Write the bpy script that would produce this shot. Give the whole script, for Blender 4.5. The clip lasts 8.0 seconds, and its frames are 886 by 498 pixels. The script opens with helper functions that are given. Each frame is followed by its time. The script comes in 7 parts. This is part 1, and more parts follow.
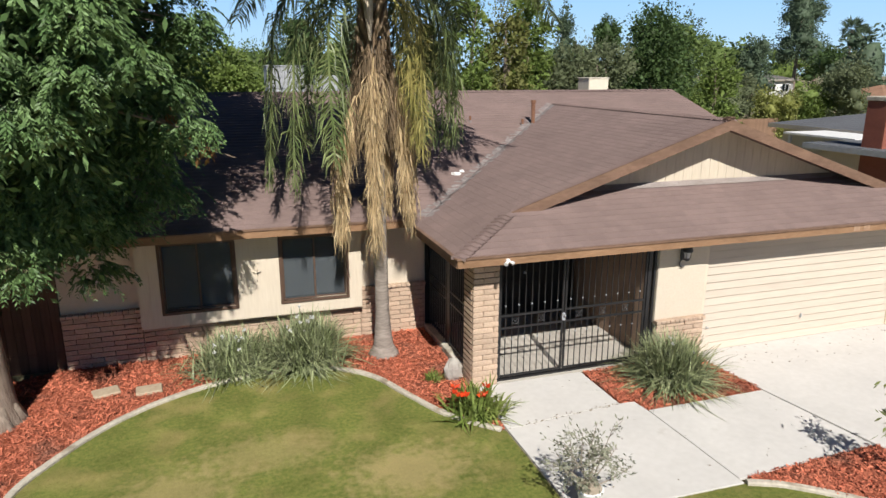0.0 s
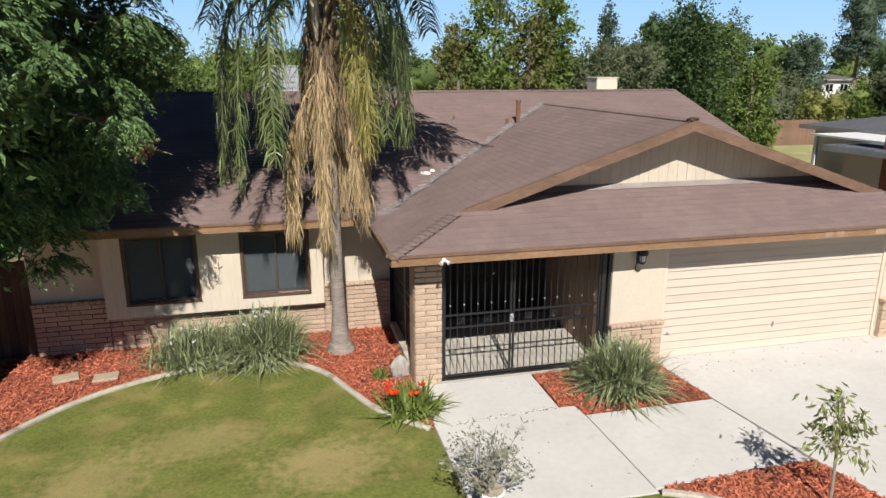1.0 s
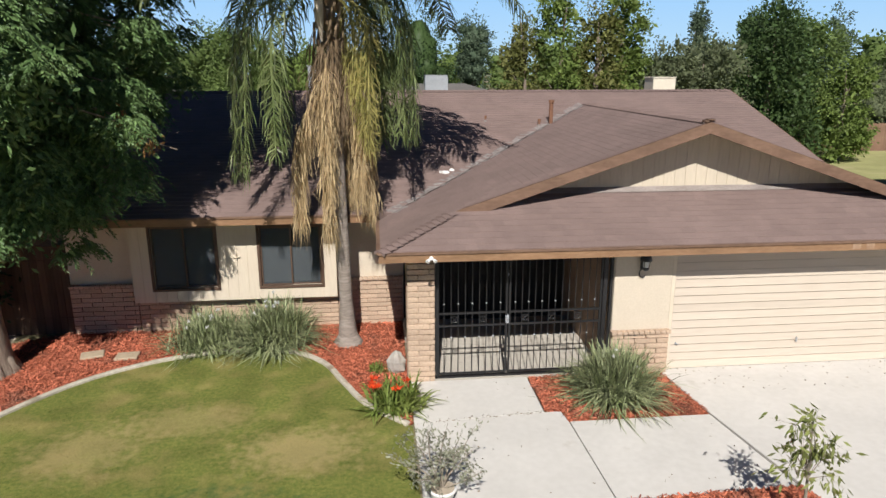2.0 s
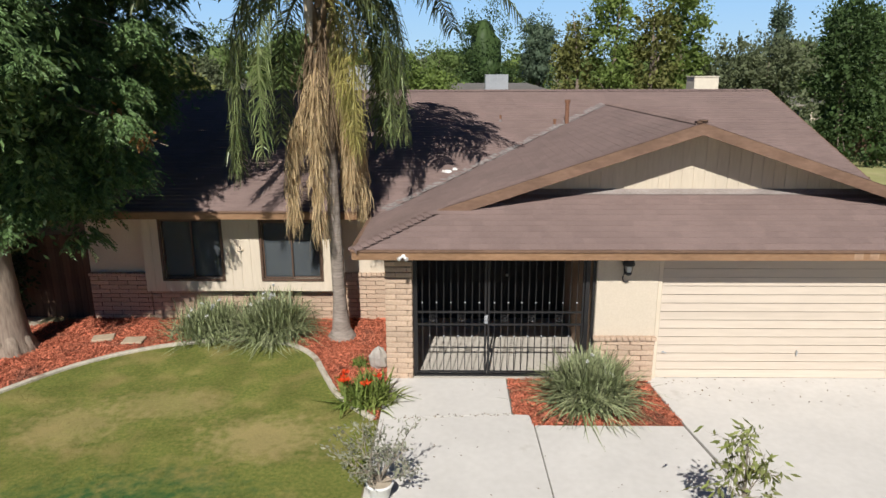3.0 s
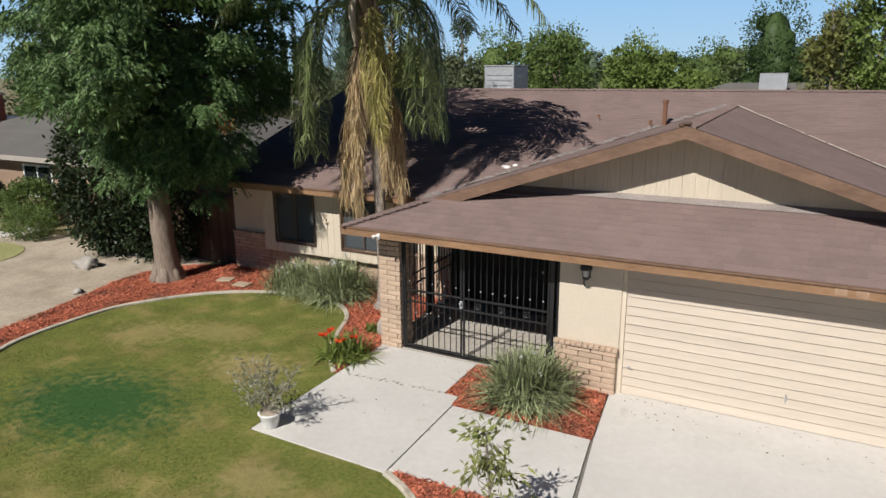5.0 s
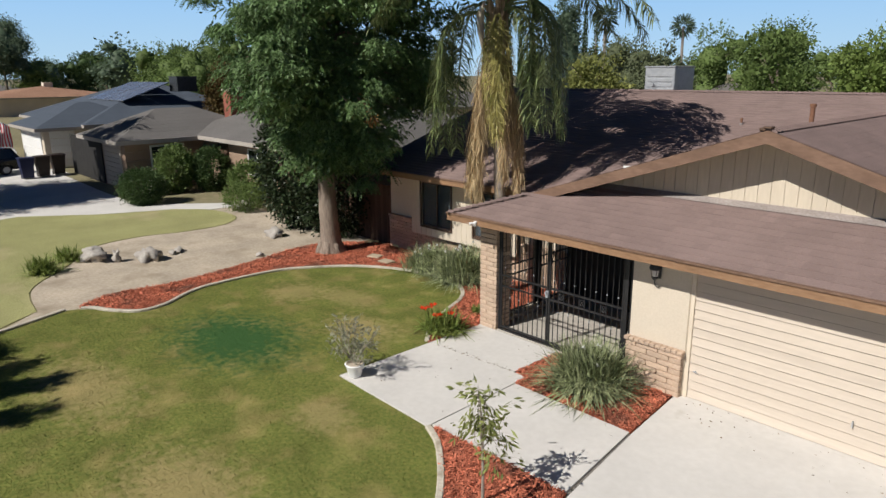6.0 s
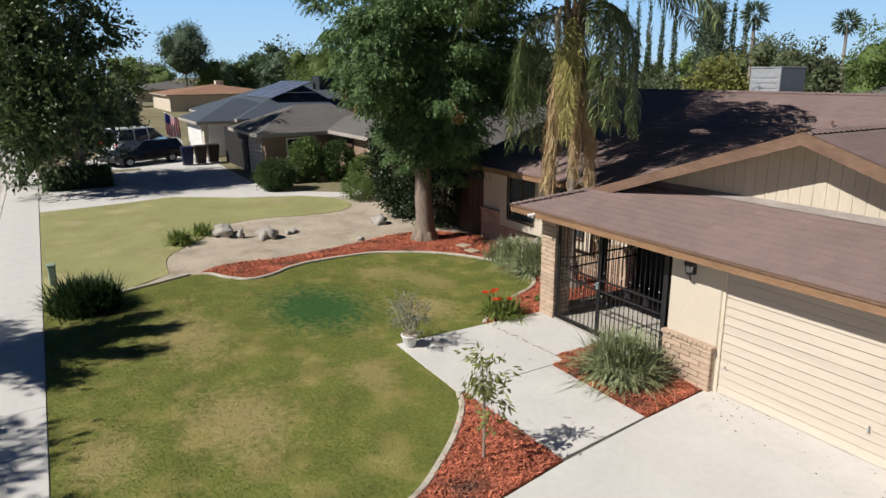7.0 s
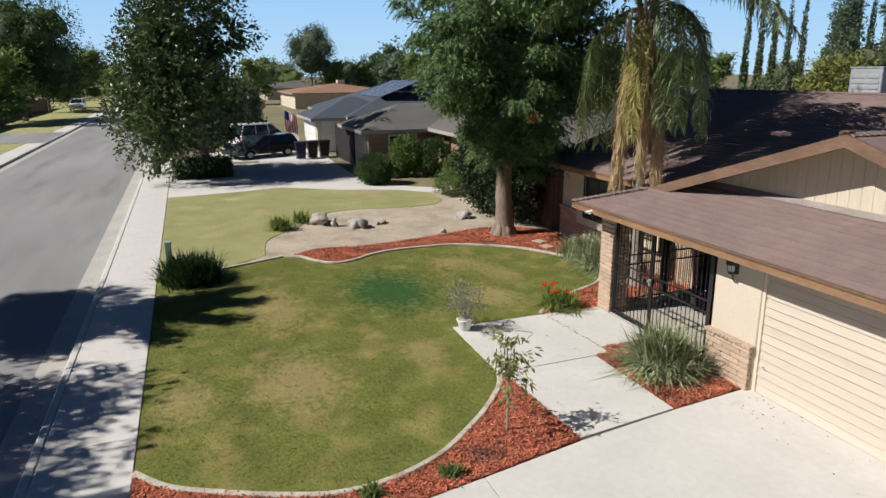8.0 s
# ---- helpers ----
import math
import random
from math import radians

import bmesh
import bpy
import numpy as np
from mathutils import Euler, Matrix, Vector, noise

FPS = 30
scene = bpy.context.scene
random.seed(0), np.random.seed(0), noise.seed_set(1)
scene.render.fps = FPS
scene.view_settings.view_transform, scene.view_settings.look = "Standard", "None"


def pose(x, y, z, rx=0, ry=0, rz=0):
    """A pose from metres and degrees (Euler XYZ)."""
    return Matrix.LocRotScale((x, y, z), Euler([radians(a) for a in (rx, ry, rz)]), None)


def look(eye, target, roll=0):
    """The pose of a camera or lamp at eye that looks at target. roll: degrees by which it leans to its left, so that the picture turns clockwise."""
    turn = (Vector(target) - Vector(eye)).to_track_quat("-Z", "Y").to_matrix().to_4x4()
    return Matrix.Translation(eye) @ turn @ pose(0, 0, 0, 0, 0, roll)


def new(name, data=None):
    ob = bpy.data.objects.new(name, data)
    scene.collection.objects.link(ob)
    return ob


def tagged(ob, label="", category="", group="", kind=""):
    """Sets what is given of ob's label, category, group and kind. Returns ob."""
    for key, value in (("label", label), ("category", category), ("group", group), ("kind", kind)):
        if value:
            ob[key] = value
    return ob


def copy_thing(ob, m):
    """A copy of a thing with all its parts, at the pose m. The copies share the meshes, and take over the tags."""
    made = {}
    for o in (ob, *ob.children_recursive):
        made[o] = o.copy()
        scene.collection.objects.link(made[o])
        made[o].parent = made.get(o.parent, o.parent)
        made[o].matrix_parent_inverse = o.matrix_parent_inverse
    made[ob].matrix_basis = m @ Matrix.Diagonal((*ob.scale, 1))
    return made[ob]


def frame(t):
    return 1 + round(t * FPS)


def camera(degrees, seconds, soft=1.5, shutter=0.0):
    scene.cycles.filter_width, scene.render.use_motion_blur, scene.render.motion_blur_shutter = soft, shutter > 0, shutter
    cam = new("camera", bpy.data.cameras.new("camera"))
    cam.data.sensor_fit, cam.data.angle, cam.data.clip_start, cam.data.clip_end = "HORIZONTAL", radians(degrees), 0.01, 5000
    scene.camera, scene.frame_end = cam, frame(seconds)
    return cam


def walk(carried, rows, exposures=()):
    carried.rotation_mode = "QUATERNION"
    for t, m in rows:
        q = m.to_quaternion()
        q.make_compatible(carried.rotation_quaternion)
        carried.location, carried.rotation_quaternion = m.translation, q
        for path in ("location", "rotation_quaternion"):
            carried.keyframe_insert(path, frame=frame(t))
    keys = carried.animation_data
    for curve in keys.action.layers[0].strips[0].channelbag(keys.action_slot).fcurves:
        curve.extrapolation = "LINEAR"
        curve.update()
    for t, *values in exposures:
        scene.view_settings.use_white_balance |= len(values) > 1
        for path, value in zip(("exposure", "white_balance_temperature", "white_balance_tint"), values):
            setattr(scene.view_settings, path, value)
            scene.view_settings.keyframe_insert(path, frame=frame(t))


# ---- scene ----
cam = camera(67.1, 8.0)
METRES, EYE, TILT, LEAN, TURN = 16.4, 5.12, 0.0, 0.0, -18.4
ROWS = [
    (0.0, 0.0, 0.0, 0.0, 0.03, -14.84, -0.13),
    (0.5, 0.0527, 0.0004, -0.0, 1.75, -14.85, -0.09),
    (1.0, 0.1081, 0.0019, -0.0002, 4.63, -14.85, -0.04),
    (1.5, 0.1586, 0.0061, -0.0002, 8.68, -14.85, -0.02),
    (3.0, 0.2985, 0.035, -0.0003, 19.26, -14.9, 0.14),
    (3.5, 0.3636, 0.0571, -0.0001, 22.04, -14.93, 0.2),
    (4.0, 0.4447, 0.0904, -0.0004, 24.82, -14.94, 0.27),
    (4.5, 0.5343, 0.1307, -0.0012, 33.43, -14.92, 0.4),
    (5.0, 0.6123, 0.1704, -0.0019, 46.31, -14.82, 0.42),
    (6.5, 0.7951, 0.2823, 0.0007, 71.99, -14.72, 0.34),
    (7.0, 0.8382, 0.3154, 0.001, 77.74, -14.7, 0.29),
    (7.5, 0.8734, 0.3457, 0.002, 82.77, -14.7, 0.31),
    (8.0, 0.9017, 0.375, 0.0035, 87.72, -14.72, 0.36),
]
walk(cam, [(t, pose(0, 0, EYE, TILT, LEAN, TURN) @ pose(METRES * x, METRES * y, METRES * z, 90 + pitch, roll, yaw)) for t, x, y, z, yaw, pitch, roll in ROWS],
     exposures=[(0.0, 0.36), (1.5, 0.28), (3.0, 0.2), (4.5, 0.06), (6.5, 0.14), (8.0, 0.19)])

# ---- light: a high sun behind the camera, clear sky ----
SUN = Vector((-0.135, -1.0, 0.955)).normalized()
world = bpy.data.worlds.new("sky")
scene.world = world
world.use_nodes = True
wn = world.node_tree.nodes
wn.clear()
sky = wn.new("ShaderNodeTexSky")
sky.sky_type = "NISHITA"
sky.sun_disc = False
sky.sun_elevation = math.asin(SUN.z)
sky.sun_rotation = math.atan2(SUN.x, SUN.y)
sky.altitude, sky.air_density, sky.dust_density, sky.ozone_density = 100, 0.42, 0.0, 10.0
wb = wn.new("ShaderNodeBackground")
wb.inputs["Strength"].default_value = 0.05
wo = wn.new("ShaderNodeOutputWorld")
world.node_tree.links.new(sky.outputs[0], wb.inputs[0])
world.node_tree.links.new(wb.outputs[0], wo.inputs[0])
lamp = bpy.data.lights.new("sun", "SUN")
lamp.energy, lamp.angle, lamp.color = 4.9, radians(0.55), (1.0, 0.965, 0.92)
sun = new("sun", lamp)
sun.matrix_world = look(SUN * 60, (0, 0, 0))


# ---- materials ----
def mat(name, c1, c2, scale=20.0, rough=0.8, bump=0.15, bscale=80.0, metal=0.0, big=0.12, bigscale=0.6, island=0.0, each=0.0,
        stretch=(1, 1, 1), c3=None, c3scale=0.5, c3at=0.55, c3soft=0.12, spec=0.3, trans=0.0):
    """Grain between c1 and c2, slow stains (big), patches of c3, variation by island or object, fine relief."""
    m = bpy.data.materials.new(name)
    m.use_nodes = True
    n, l = m.node_tree.nodes, m.node_tree.links
    b = n["Principled BSDF"]
    co = n.new("ShaderNodeTexCoord")
    mp = n.new("ShaderNodeMapping")
    mp.inputs["Scale"].default_value = stretch
    l.new(co.outputs["Object"], mp.inputs[0])

    def noisy(s, detail=4.0):
        t = n.new("ShaderNodeTexNoise")
        t.inputs["Scale"].default_value, t.inputs["Detail"].default_value = s, detail
        l.new(mp.outputs[0], t.inputs["Vector"])
        return t.outputs["Fac"]

    def mixed(fac, a, c, kind="MIX"):
        x = n.new("ShaderNodeMix")
        x.data_type, x.blend_type = "RGBA", kind
        for v, sock in ((fac, x.inputs[0]), (a, x.inputs[6]), (c, x.inputs[7])):
            if isinstance(v, (tuple, float, int)):
                sock.default_value = (*v, 1) if isinstance(v, tuple) else v
            else:
                l.new(v, sock)
        return x.outputs[2]

    def ranged(v, a, z, lo=0.0, hi=1.0):
        r = n.new("ShaderNodeMapRange")
        for i, w in enumerate((a, z, lo, hi)):
            r.inputs[i + 1].default_value = w
        l.new(v, r.inputs[0])
        return r.outputs[0]

    col = mixed(ranged(noisy(scale), 0.3, 0.7), c1, c2)
    if c3:
        col = mixed(ranged(noisy(c3scale, 6.0), c3at, c3at + c3soft), col, c3)
    if big:
        g = ranged(noisy(bigscale, 5.0), 0.25, 0.75, 1 - big, 1 + big)
        col = mixed(1.0, col, g, "MULTIPLY")
    if island:
        geo = n.new("ShaderNodeNewGeometry")
        col = mixed(1.0, col, ranged(geo.outputs["Random Per Island"], 0, 1, 1 - island, 1 + island), "MULTIPLY")
    if each:
        inf = n.new("ShaderNodeObjectInfo")
        col = mixed(1.0, col, ranged(inf.outputs["Random"], 0, 1, 1 - each, 1 + each), "MULTIPLY")
    l.new(col, b.inputs["Base Color"])
    l.new(ranged(noisy(scale * 0.5), 0.2, 0.8, max(0.02, rough - 0.08), min(1.0, rough + 0.08)), b.inputs["Roughness"])
    b.inputs["Metallic"].default_value = metal
    b.inputs["Specular IOR Level"].default_value = spec
    if bump:
        bp = n.new("ShaderNodeBump")
        bp.inputs["Strength"].default_value, bp.inputs["Distance"].default_value = bump, 0.02
        l.new(noisy(bscale), bp.inputs["Height"])
        l.new(bp.outputs[0], b.inputs["Normal"])
    if trans:
        tr = n.new("ShaderNodeBsdfTranslucent")
        l.new(col, tr.inputs[0])
        ms = n.new("ShaderNodeMixShader")
        ms.inputs[0].default_value = trans
        l.new(b.outputs[0], ms.inputs[1])
        l.new(tr.outputs[0], ms.inputs[2])
        l.new(ms.outputs[0], n["Material Output"].inputs[0])
    return m


def glassy(name, tint, rough=0.03):
    m = mat(name, tint, tint, rough=rough, bump=0.0, big=0.0, spec=0.6)
    return m


SHINGLE = mat("asphalt_shingle", (0.180, 0.128, 0.113), (0.262, 0.192, 0.173), 90, 0.92, 0.35, 260, island=0.06, big=0.12, bigscale=0.9, spec=0.15)
SHINGLE_GREY = mat("grey_shingle", (0.115, 0.108, 0.10), (0.165, 0.155, 0.145), 60, 0.92, 0.3, 160, island=0.03, big=0.1, spec=0.15)
SHINGLE_BLUE = mat("slate_blue_shingle", (0.060, 0.075, 0.095), (0.085, 0.10, 0.125), 60, 0.9, 0.3, 160, island=0.03, big=0.1, spec=0.2)
SHINGLE_RUST = mat("rust_tile", (0.27, 0.155, 0.10), (0.33, 0.195, 0.13), 40, 0.9, 0.3, 120, island=0.03, big=0.12, spec=0.15)
FLASHING = mat("weathered_flashing", (0.29, 0.265, 0.25), (0.17, 0.14, 0.13), 14, 0.7, 0.2, 90, big=0.2, bigscale=3)
STUCCO = mat("cream_stucco", (0.63, 0.55, 0.44), (0.585, 0.505, 0.395), 35, 0.9, 0.35, 140, big=0.06, bigscale=1.1)
SIDING = mat("cream_siding", (0.65, 0.565, 0.445), (0.60, 0.515, 0.40), 8, 0.75, 0.12, 60, big=0.05, stretch=(3, 3, 0.4))
GABLE_SIDING = mat("gable_siding", (0.61, 0.53, 0.415), (0.55, 0.475, 0.365), 8, 0.8, 0.15, 60, big=0.08, stretch=(3, 3, 0.4))
DOORPAINT = mat("garage_door_paint", (0.575, 0.495, 0.405), (0.53, 0.455, 0.37), 6, 0.55, 0.05, 40, big=0.05, stretch=(0.4, 1, 4), each=0.03)
TRIM = mat("brown_trim", (0.152, 0.09, 0.059), (0.208, 0.128, 0.087), 9, 0.7, 0.2, 50, big=0.2, bigscale=1.5, stretch=(1, 1, 3))
FASCIA = mat("tan_brown_fascia", (0.225, 0.128, 0.068), (0.285, 0.168, 0.094), 9, 0.7, 0.2, 50, big=0.18, bigscale=1.5, stretch=(1, 1, 3))
SPATCH = mat("worn_fascia_paint", (0.40, 0.27, 0.18), (0.30, 0.185, 0.115), 20, 0.8, 0.2, 50, big=0.2, bigscale=4)
TRIM_DARK = mat("dark_brown_frame", (0.085, 0.05, 0.035), (0.12, 0.075, 0.05), 20, 0.6, 0.1, 60)
BRICK = mat("tan_slump_brick", (0.55, 0.415, 0.305), (0.46, 0.335, 0.24), 22, 0.9, 0.45, 60, each=0.12, big=0.1, bigscale=4)
MORTAR = mat("mortar", (0.48, 0.385, 0.295), (0.41, 0.32, 0.24), 40, 0.95, 0.3, 120)
CONCRETE = mat("pale_concrete", (0.605, 0.58, 0.54), (0.565, 0.54, 0.50), 9, 0.88, 0.07, 120, big=0.07, bigscale=0.9, c3=(0.47, 0.44, 0.39), c3scale=1.7, c3at=0.66)
PORCHFLOOR = mat("porch_aggregate", (0.58, 0.54, 0.47), (0.38, 0.34, 0.29), 70, 0.85, 0.3, 120, big=0.08)
JOINT = mat("joint_dirt", (0.24, 0.22, 0.19), (0.12, 0.108, 0.095), 40, 0.95, 0.3, 120)
GUTTER = mat("gutter_concrete", (0.50, 0.47, 0.42), (0.42, 0.395, 0.355), 14, 0.9, 0.15, 120, big=0.12, bigscale=0.8)
KERB = mat("kerb_concrete", (0.57, 0.52, 0.43), (0.42, 0.375, 0.30), 18, 0.9, 0.3, 120, big=0.22, bigscale=2.2, c3=(0.30, 0.25, 0.18), c3scale=2.6, c3at=0.58)
ASPHALT = mat("worn_asphalt", (0.225, 0.22, 0.218), (0.30, 0.294, 0.29), 120, 0.9, 0.25, 200, big=0.2, bigscale=0.5, stretch=(0.16, 1, 1), c3=(0.20, 0.196, 0.195), c3scale=0.9, c3at=0.55, c3soft=0.2)
MULCH = mat("red_bark_mulch", (0.40, 0.112, 0.052), (0.20, 0.055, 0.03), 30, 0.95, 1.0, 45, big=0.3, bigscale=1.2, c3=(0.11, 0.052, 0.036), c3scale=1.4, c3at=0.53, c3soft=0.2)
CHIP = mat("red_bark_chip", (0.54, 0.175, 0.10), (0.40, 0.115, 0.064), 30, 0.9, 0.2, 60, island=0.5, big=0.2, bigscale=1.5, c3=(0.20, 0.09, 0.06), c3scale=1.4, c3at=0.53, c3soft=0.2)
SOIL = mat("dry_dirt", (0.48, 0.41, 0.32), (0.38, 0.315, 0.235), 12, 0.95, 0.5, 60, big=0.2, bigscale=0.9, c3=(0.30, 0.245, 0.175), c3scale=1.1, c3at=0.52, c3soft=0.2)
LOT = mat("lot_earth", (0.16, 0.15, 0.075), (0.24, 0.20, 0.12), 3, 0.95, 0.3, 20, big=0.2, bigscale=0.2)
IRON = mat("black_iron", (0.013, 0.013, 0.014), (0.021, 0.02, 0.02), 30, 0.45, 0.05, 80, metal=0.0, spec=0.5)
# near-black for shaded interiors: the darkness is in the colour
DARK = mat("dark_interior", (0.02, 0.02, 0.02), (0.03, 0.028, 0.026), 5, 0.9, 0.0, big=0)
GLASS = glassy("dark_window_glass", (0.016, 0.019, 0.021))
BLIND = mat("grey_blind", (0.33, 0.35, 0.36), (0.37, 0.39, 0.40), 5, 0.6, 0.0)
WHITE = mat("white_paint", (0.78, 0.77, 0.74), (0.72, 0.71, 0.68), 12, 0.6, 0.05, 60, big=0.06)
METAL = mat("galvanised_metal", (0.50, 0.52, 0.54), (0.42, 0.44, 0.46), 8, 0.45, 0.05, 40, metal=0.4, big=0.1)
RUSTY = mat("rusty_pipe", (0.16, 0.075, 0.045), (0.25, 0.13, 0.08), 30, 0.85, 0.2, 60)
PALE_BOX = mat("cooler_paint", (0.72, 0.66, 0.53), (0.66, 0.60, 0.48), 8, 0.7, 0.05, 40, big=0.1)
BARK = mat("grey_brown_bark", (0.19, 0.148, 0.112), (0.31, 0.25, 0.197), 9, 0.95, 0.9, 28, big=0.15, stretch=(3, 3, 0.5))
PALMBARK = mat("grey_palm_trunk", (0.36, 0.31, 0.265), (0.24, 0.20, 0.17), 7, 0.95, 0.7, 40, big=0.2, bigscale=3, stretch=(1, 1, 4))
# wood colour lowered so that it holds part of the tree's deep shade
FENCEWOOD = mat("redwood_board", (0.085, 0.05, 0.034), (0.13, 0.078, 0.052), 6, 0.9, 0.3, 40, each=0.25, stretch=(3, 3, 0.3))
FENCEGREY = mat("weathered_board", (0.25, 0.155, 0.105), (0.175, 0.105, 0.07), 6, 0.9, 0.3, 40, island=0.2, each=0.1, stretch=(3, 3, 0.3))
ROCK = mat("pale_boulder", (0.44, 0.41, 0.36), (0.31, 0.28, 0.25), 7, 0.95, 0.6, 30, big=0.2, bigscale=4)


def leafmat(name, a, b, isl=0.28, rough=0.55, trans=0.3, spec=0.18):
    return mat(name, a, b, 3.0, rough, 0.0, island=isl, big=0.2, bigscale=0.7, trans=trans, spec=spec)


LEAF_TREE = leafmat("leaf_fern_green", (0.068, 0.13, 0.042), (0.15, 0.232, 0.084), 0.4, 0.5, 0.06, 0.3)
LEAF_DRY = leafmat("leaf_rust", (0.24, 0.12, 0.045), (0.34, 0.20, 0.08))
LEAF_PALM = leafmat("leaf_palm_green", (0.125, 0.17, 0.06), (0.235, 0.27, 0.115), 0.5, 0.4, 0.22, 0.4)
LEAF_PALM_OLD = leafmat("leaf_palm_yellowing", (0.27, 0.255, 0.075), (0.40, 0.34, 0.12), 0.45, 0.5, 0.22, 0.3)
LEAF_DEAD = leafmat("palm_dead_straw", (0.57, 0.44, 0.26), (0.45, 0.325, 0.175), 0.35, 0.85, 0.12, 0.1)
LEAF_STRAP = leafmat("leaf_strap_grey_green", (0.165, 0.20, 0.085), (0.33, 0.355, 0.20), 0.6, 0.5, 0.14, 0.3)
LEAF_DARK = leafmat("leaf_dark_glossy", (0.052, 0.092, 0.03), (0.084, 0.13, 0.046), 0.35, 0.5, 0.3)
LEAF_MID = leafmat("leaf_mid_green", (0.118, 0.178, 0.05), (0.178, 0.24, 0.08), 0.25, 0.55, 0.38)
LEAF_LIGHT = leafmat("leaf_light_green", (0.135, 0.20, 0.045), (0.20, 0.26, 0.075))
LEAF_OLIVE = leafmat("leaf_olive", (0.135, 0.165, 0.085), (0.19, 0.215, 0.12), 0.18, 0.55, 0.38)
LEAF_BLUE = leafmat("leaf_blue_green", (0.092, 0.138, 0.082), (0.135, 0.18, 0.115), 0.25, 0.55, 0.35)
LEAF_YELLOW = leafmat("leaf_yellow_green", (0.19, 0.215, 0.055), (0.285, 0.29, 0.095))
LEAF_LILY = leafmat("leaf_lily_green", (0.14, 0.20, 0.04), (0.24, 0.28, 0.08), 0.4)
PETAL = leafmat("red_orange_petal", (0.75, 0.09, 0.02), (0.65, 0.05, 0.02), 0.2)


def turf(name, patches):
    """Mown lawn: mottled green, with ragged patches of another colour by place (x, y, half sizes, colour, amount)."""
    m = mat(name, (0.11, 0.138, 0.03), (0.198, 0.202, 0.056), 16, 0.9, 0.4, 200, big=0.22, bigscale=1.6, c3=(0.30, 0.245, 0.095), c3scale=1.3, c3at=0.5, c3soft=0.25, island=0.24, spec=0.1)
    n, l = m.node_tree.nodes, m.node_tree.links
    b = n["Principled BSDF"]
    co = n.new("ShaderNodeTexCoord")
    w = n.new("ShaderNodeTexNoise")
    w.inputs["Scale"].default_value, w.inputs["Detail"].default_value = 7.0, 10
    l.new(co.outputs["Object"], w.inputs["Vector"])
    for px, py, rx, ry, colour, most in patches:
        old = b.inputs["Base Color"].links[0].from_socket
        mp = n.new("ShaderNodeMapping")
        mp.inputs["Location"].default_value = (-px / rx, -py / ry, 0)
        mp.inputs["Scale"].default_value = (1 / rx, 1 / ry, 0)
        l.new(co.outputs["Object"], mp.inputs[0])
        d = n.new("ShaderNodeVectorMath")
        d.operation = "LENGTH"
        l.new(mp.outputs[0], d.inputs[0])
        s = n.new("ShaderNodeMath")
        s.operation = "MULTIPLY_ADD"
        s.inputs[1].default_value = 2.2
        l.new(w.outputs["Fac"], s.inputs[0])
        l.new(d.outputs["Value"], s.inputs[2])
        r = n.new("ShaderNodeMapRange")
        for i, v in enumerate((1.55, 2.35, most, 0.0)):
            r.inputs[i + 1].default_value = v
        l.new(s.outputs[0], r.inputs[0])
        x = n.new("ShaderNodeMix")
        x.data_type = "RGBA"
        l.new(r.outputs[0], x.inputs[0])
        l.new(old, x.inputs[6])
        x.inputs[7].default_value = (*colour, 1)
        l.new(x.outputs[2], b.inputs["Base Color"])
    return m


STRAW = (0.41, 0.315, 0.15)
TURF = turf("lawn_turf", [(0.85, 5.45, 1.7, 1.15, (0.048, 0.112, 0.034), 1.0), (5.1, 2.6, 1.15, 0.75, STRAW, 0.62), (5.2, 0.7, 0.8, 0.5, STRAW, 0.5), (1.1, 2.6, 1.5, 0.7, STRAW, 0.55),
                          (4.7, 5.0, 0.6, 0.45, STRAW, 0.5), (2.1, 7.6, 0.9, 0.6, STRAW, 0.6), (0.3, 8.6, 1.0, 0.5, STRAW, 0.4), (-0.9, 7.9, 0.8, 0.7, STRAW, 0.45)])
TURF2 = mat("neighbour_turf", (0.29, 0.29, 0.125), (0.37, 0.355, 0.165), 26, 0.9, 0.5, 220, big=0.15, bigscale=0.6, c3=(0.42, 0.37, 0.20), c3scale=0.5, island=0.08, spec=0.1)
SHINGLE_ONE = mat("asphalt_shingle_front", (0.180, 0.128, 0.113), (0.262, 0.192, 0.173), 90, 0.92, 0.35, 260, each=0.06, big=0.12, bigscale=0.9, spec=0.15)
PANE = bpy.data.materials.new("window_glass")
PANE.use_nodes = True
_n, _l = PANE.node_tree.nodes, PANE.node_tree.links
_t, _x = _n.new("ShaderNodeBsdfTransparent"), _n.new("ShaderNodeMixShader")
_p = _n["Principled BSDF"]
_p.inputs["Base Color"].default_value = (0.085, 0.098, 0.105, 1)
_p.inputs["Roughness"].default_value = 0.4
_p.inputs["Specular IOR Level"].default_value = 0.15
_x.inputs[0].default_value = 0.5
_l.new(_t.outputs[0], _x.inputs[1])
_l.new(_p.outputs[0], _x.inputs[2])
_l.new(_x.outputs[0], _n["Material Output"].inputs[0])
FROST = mat("frosted_glass", (0.62, 0.62, 0.60), (0.58, 0.58, 0.56), 10, 0.2, 0.0, spec=0.5)
LEAF_DEAD_BASE = mat("palm_husk", (0.40, 0.29, 0.19), (0.27, 0.19, 0.12), 20, 0.9, 0.4, 50, stretch=(3, 3, 0.5))
FASCIA_PALE = mat("pale_fascia", (0.42, 0.38, 0.33), (0.36, 0.32, 0.28), 10, 0.8, 0.1, 50)
BRICKFLAT = mat("tan_brick_wall", (0.34, 0.24, 0.17), (0.27, 0.185, 0.13), 18, 0.9, 0.4, 40, big=0.15, stretch=(1, 1, 3))
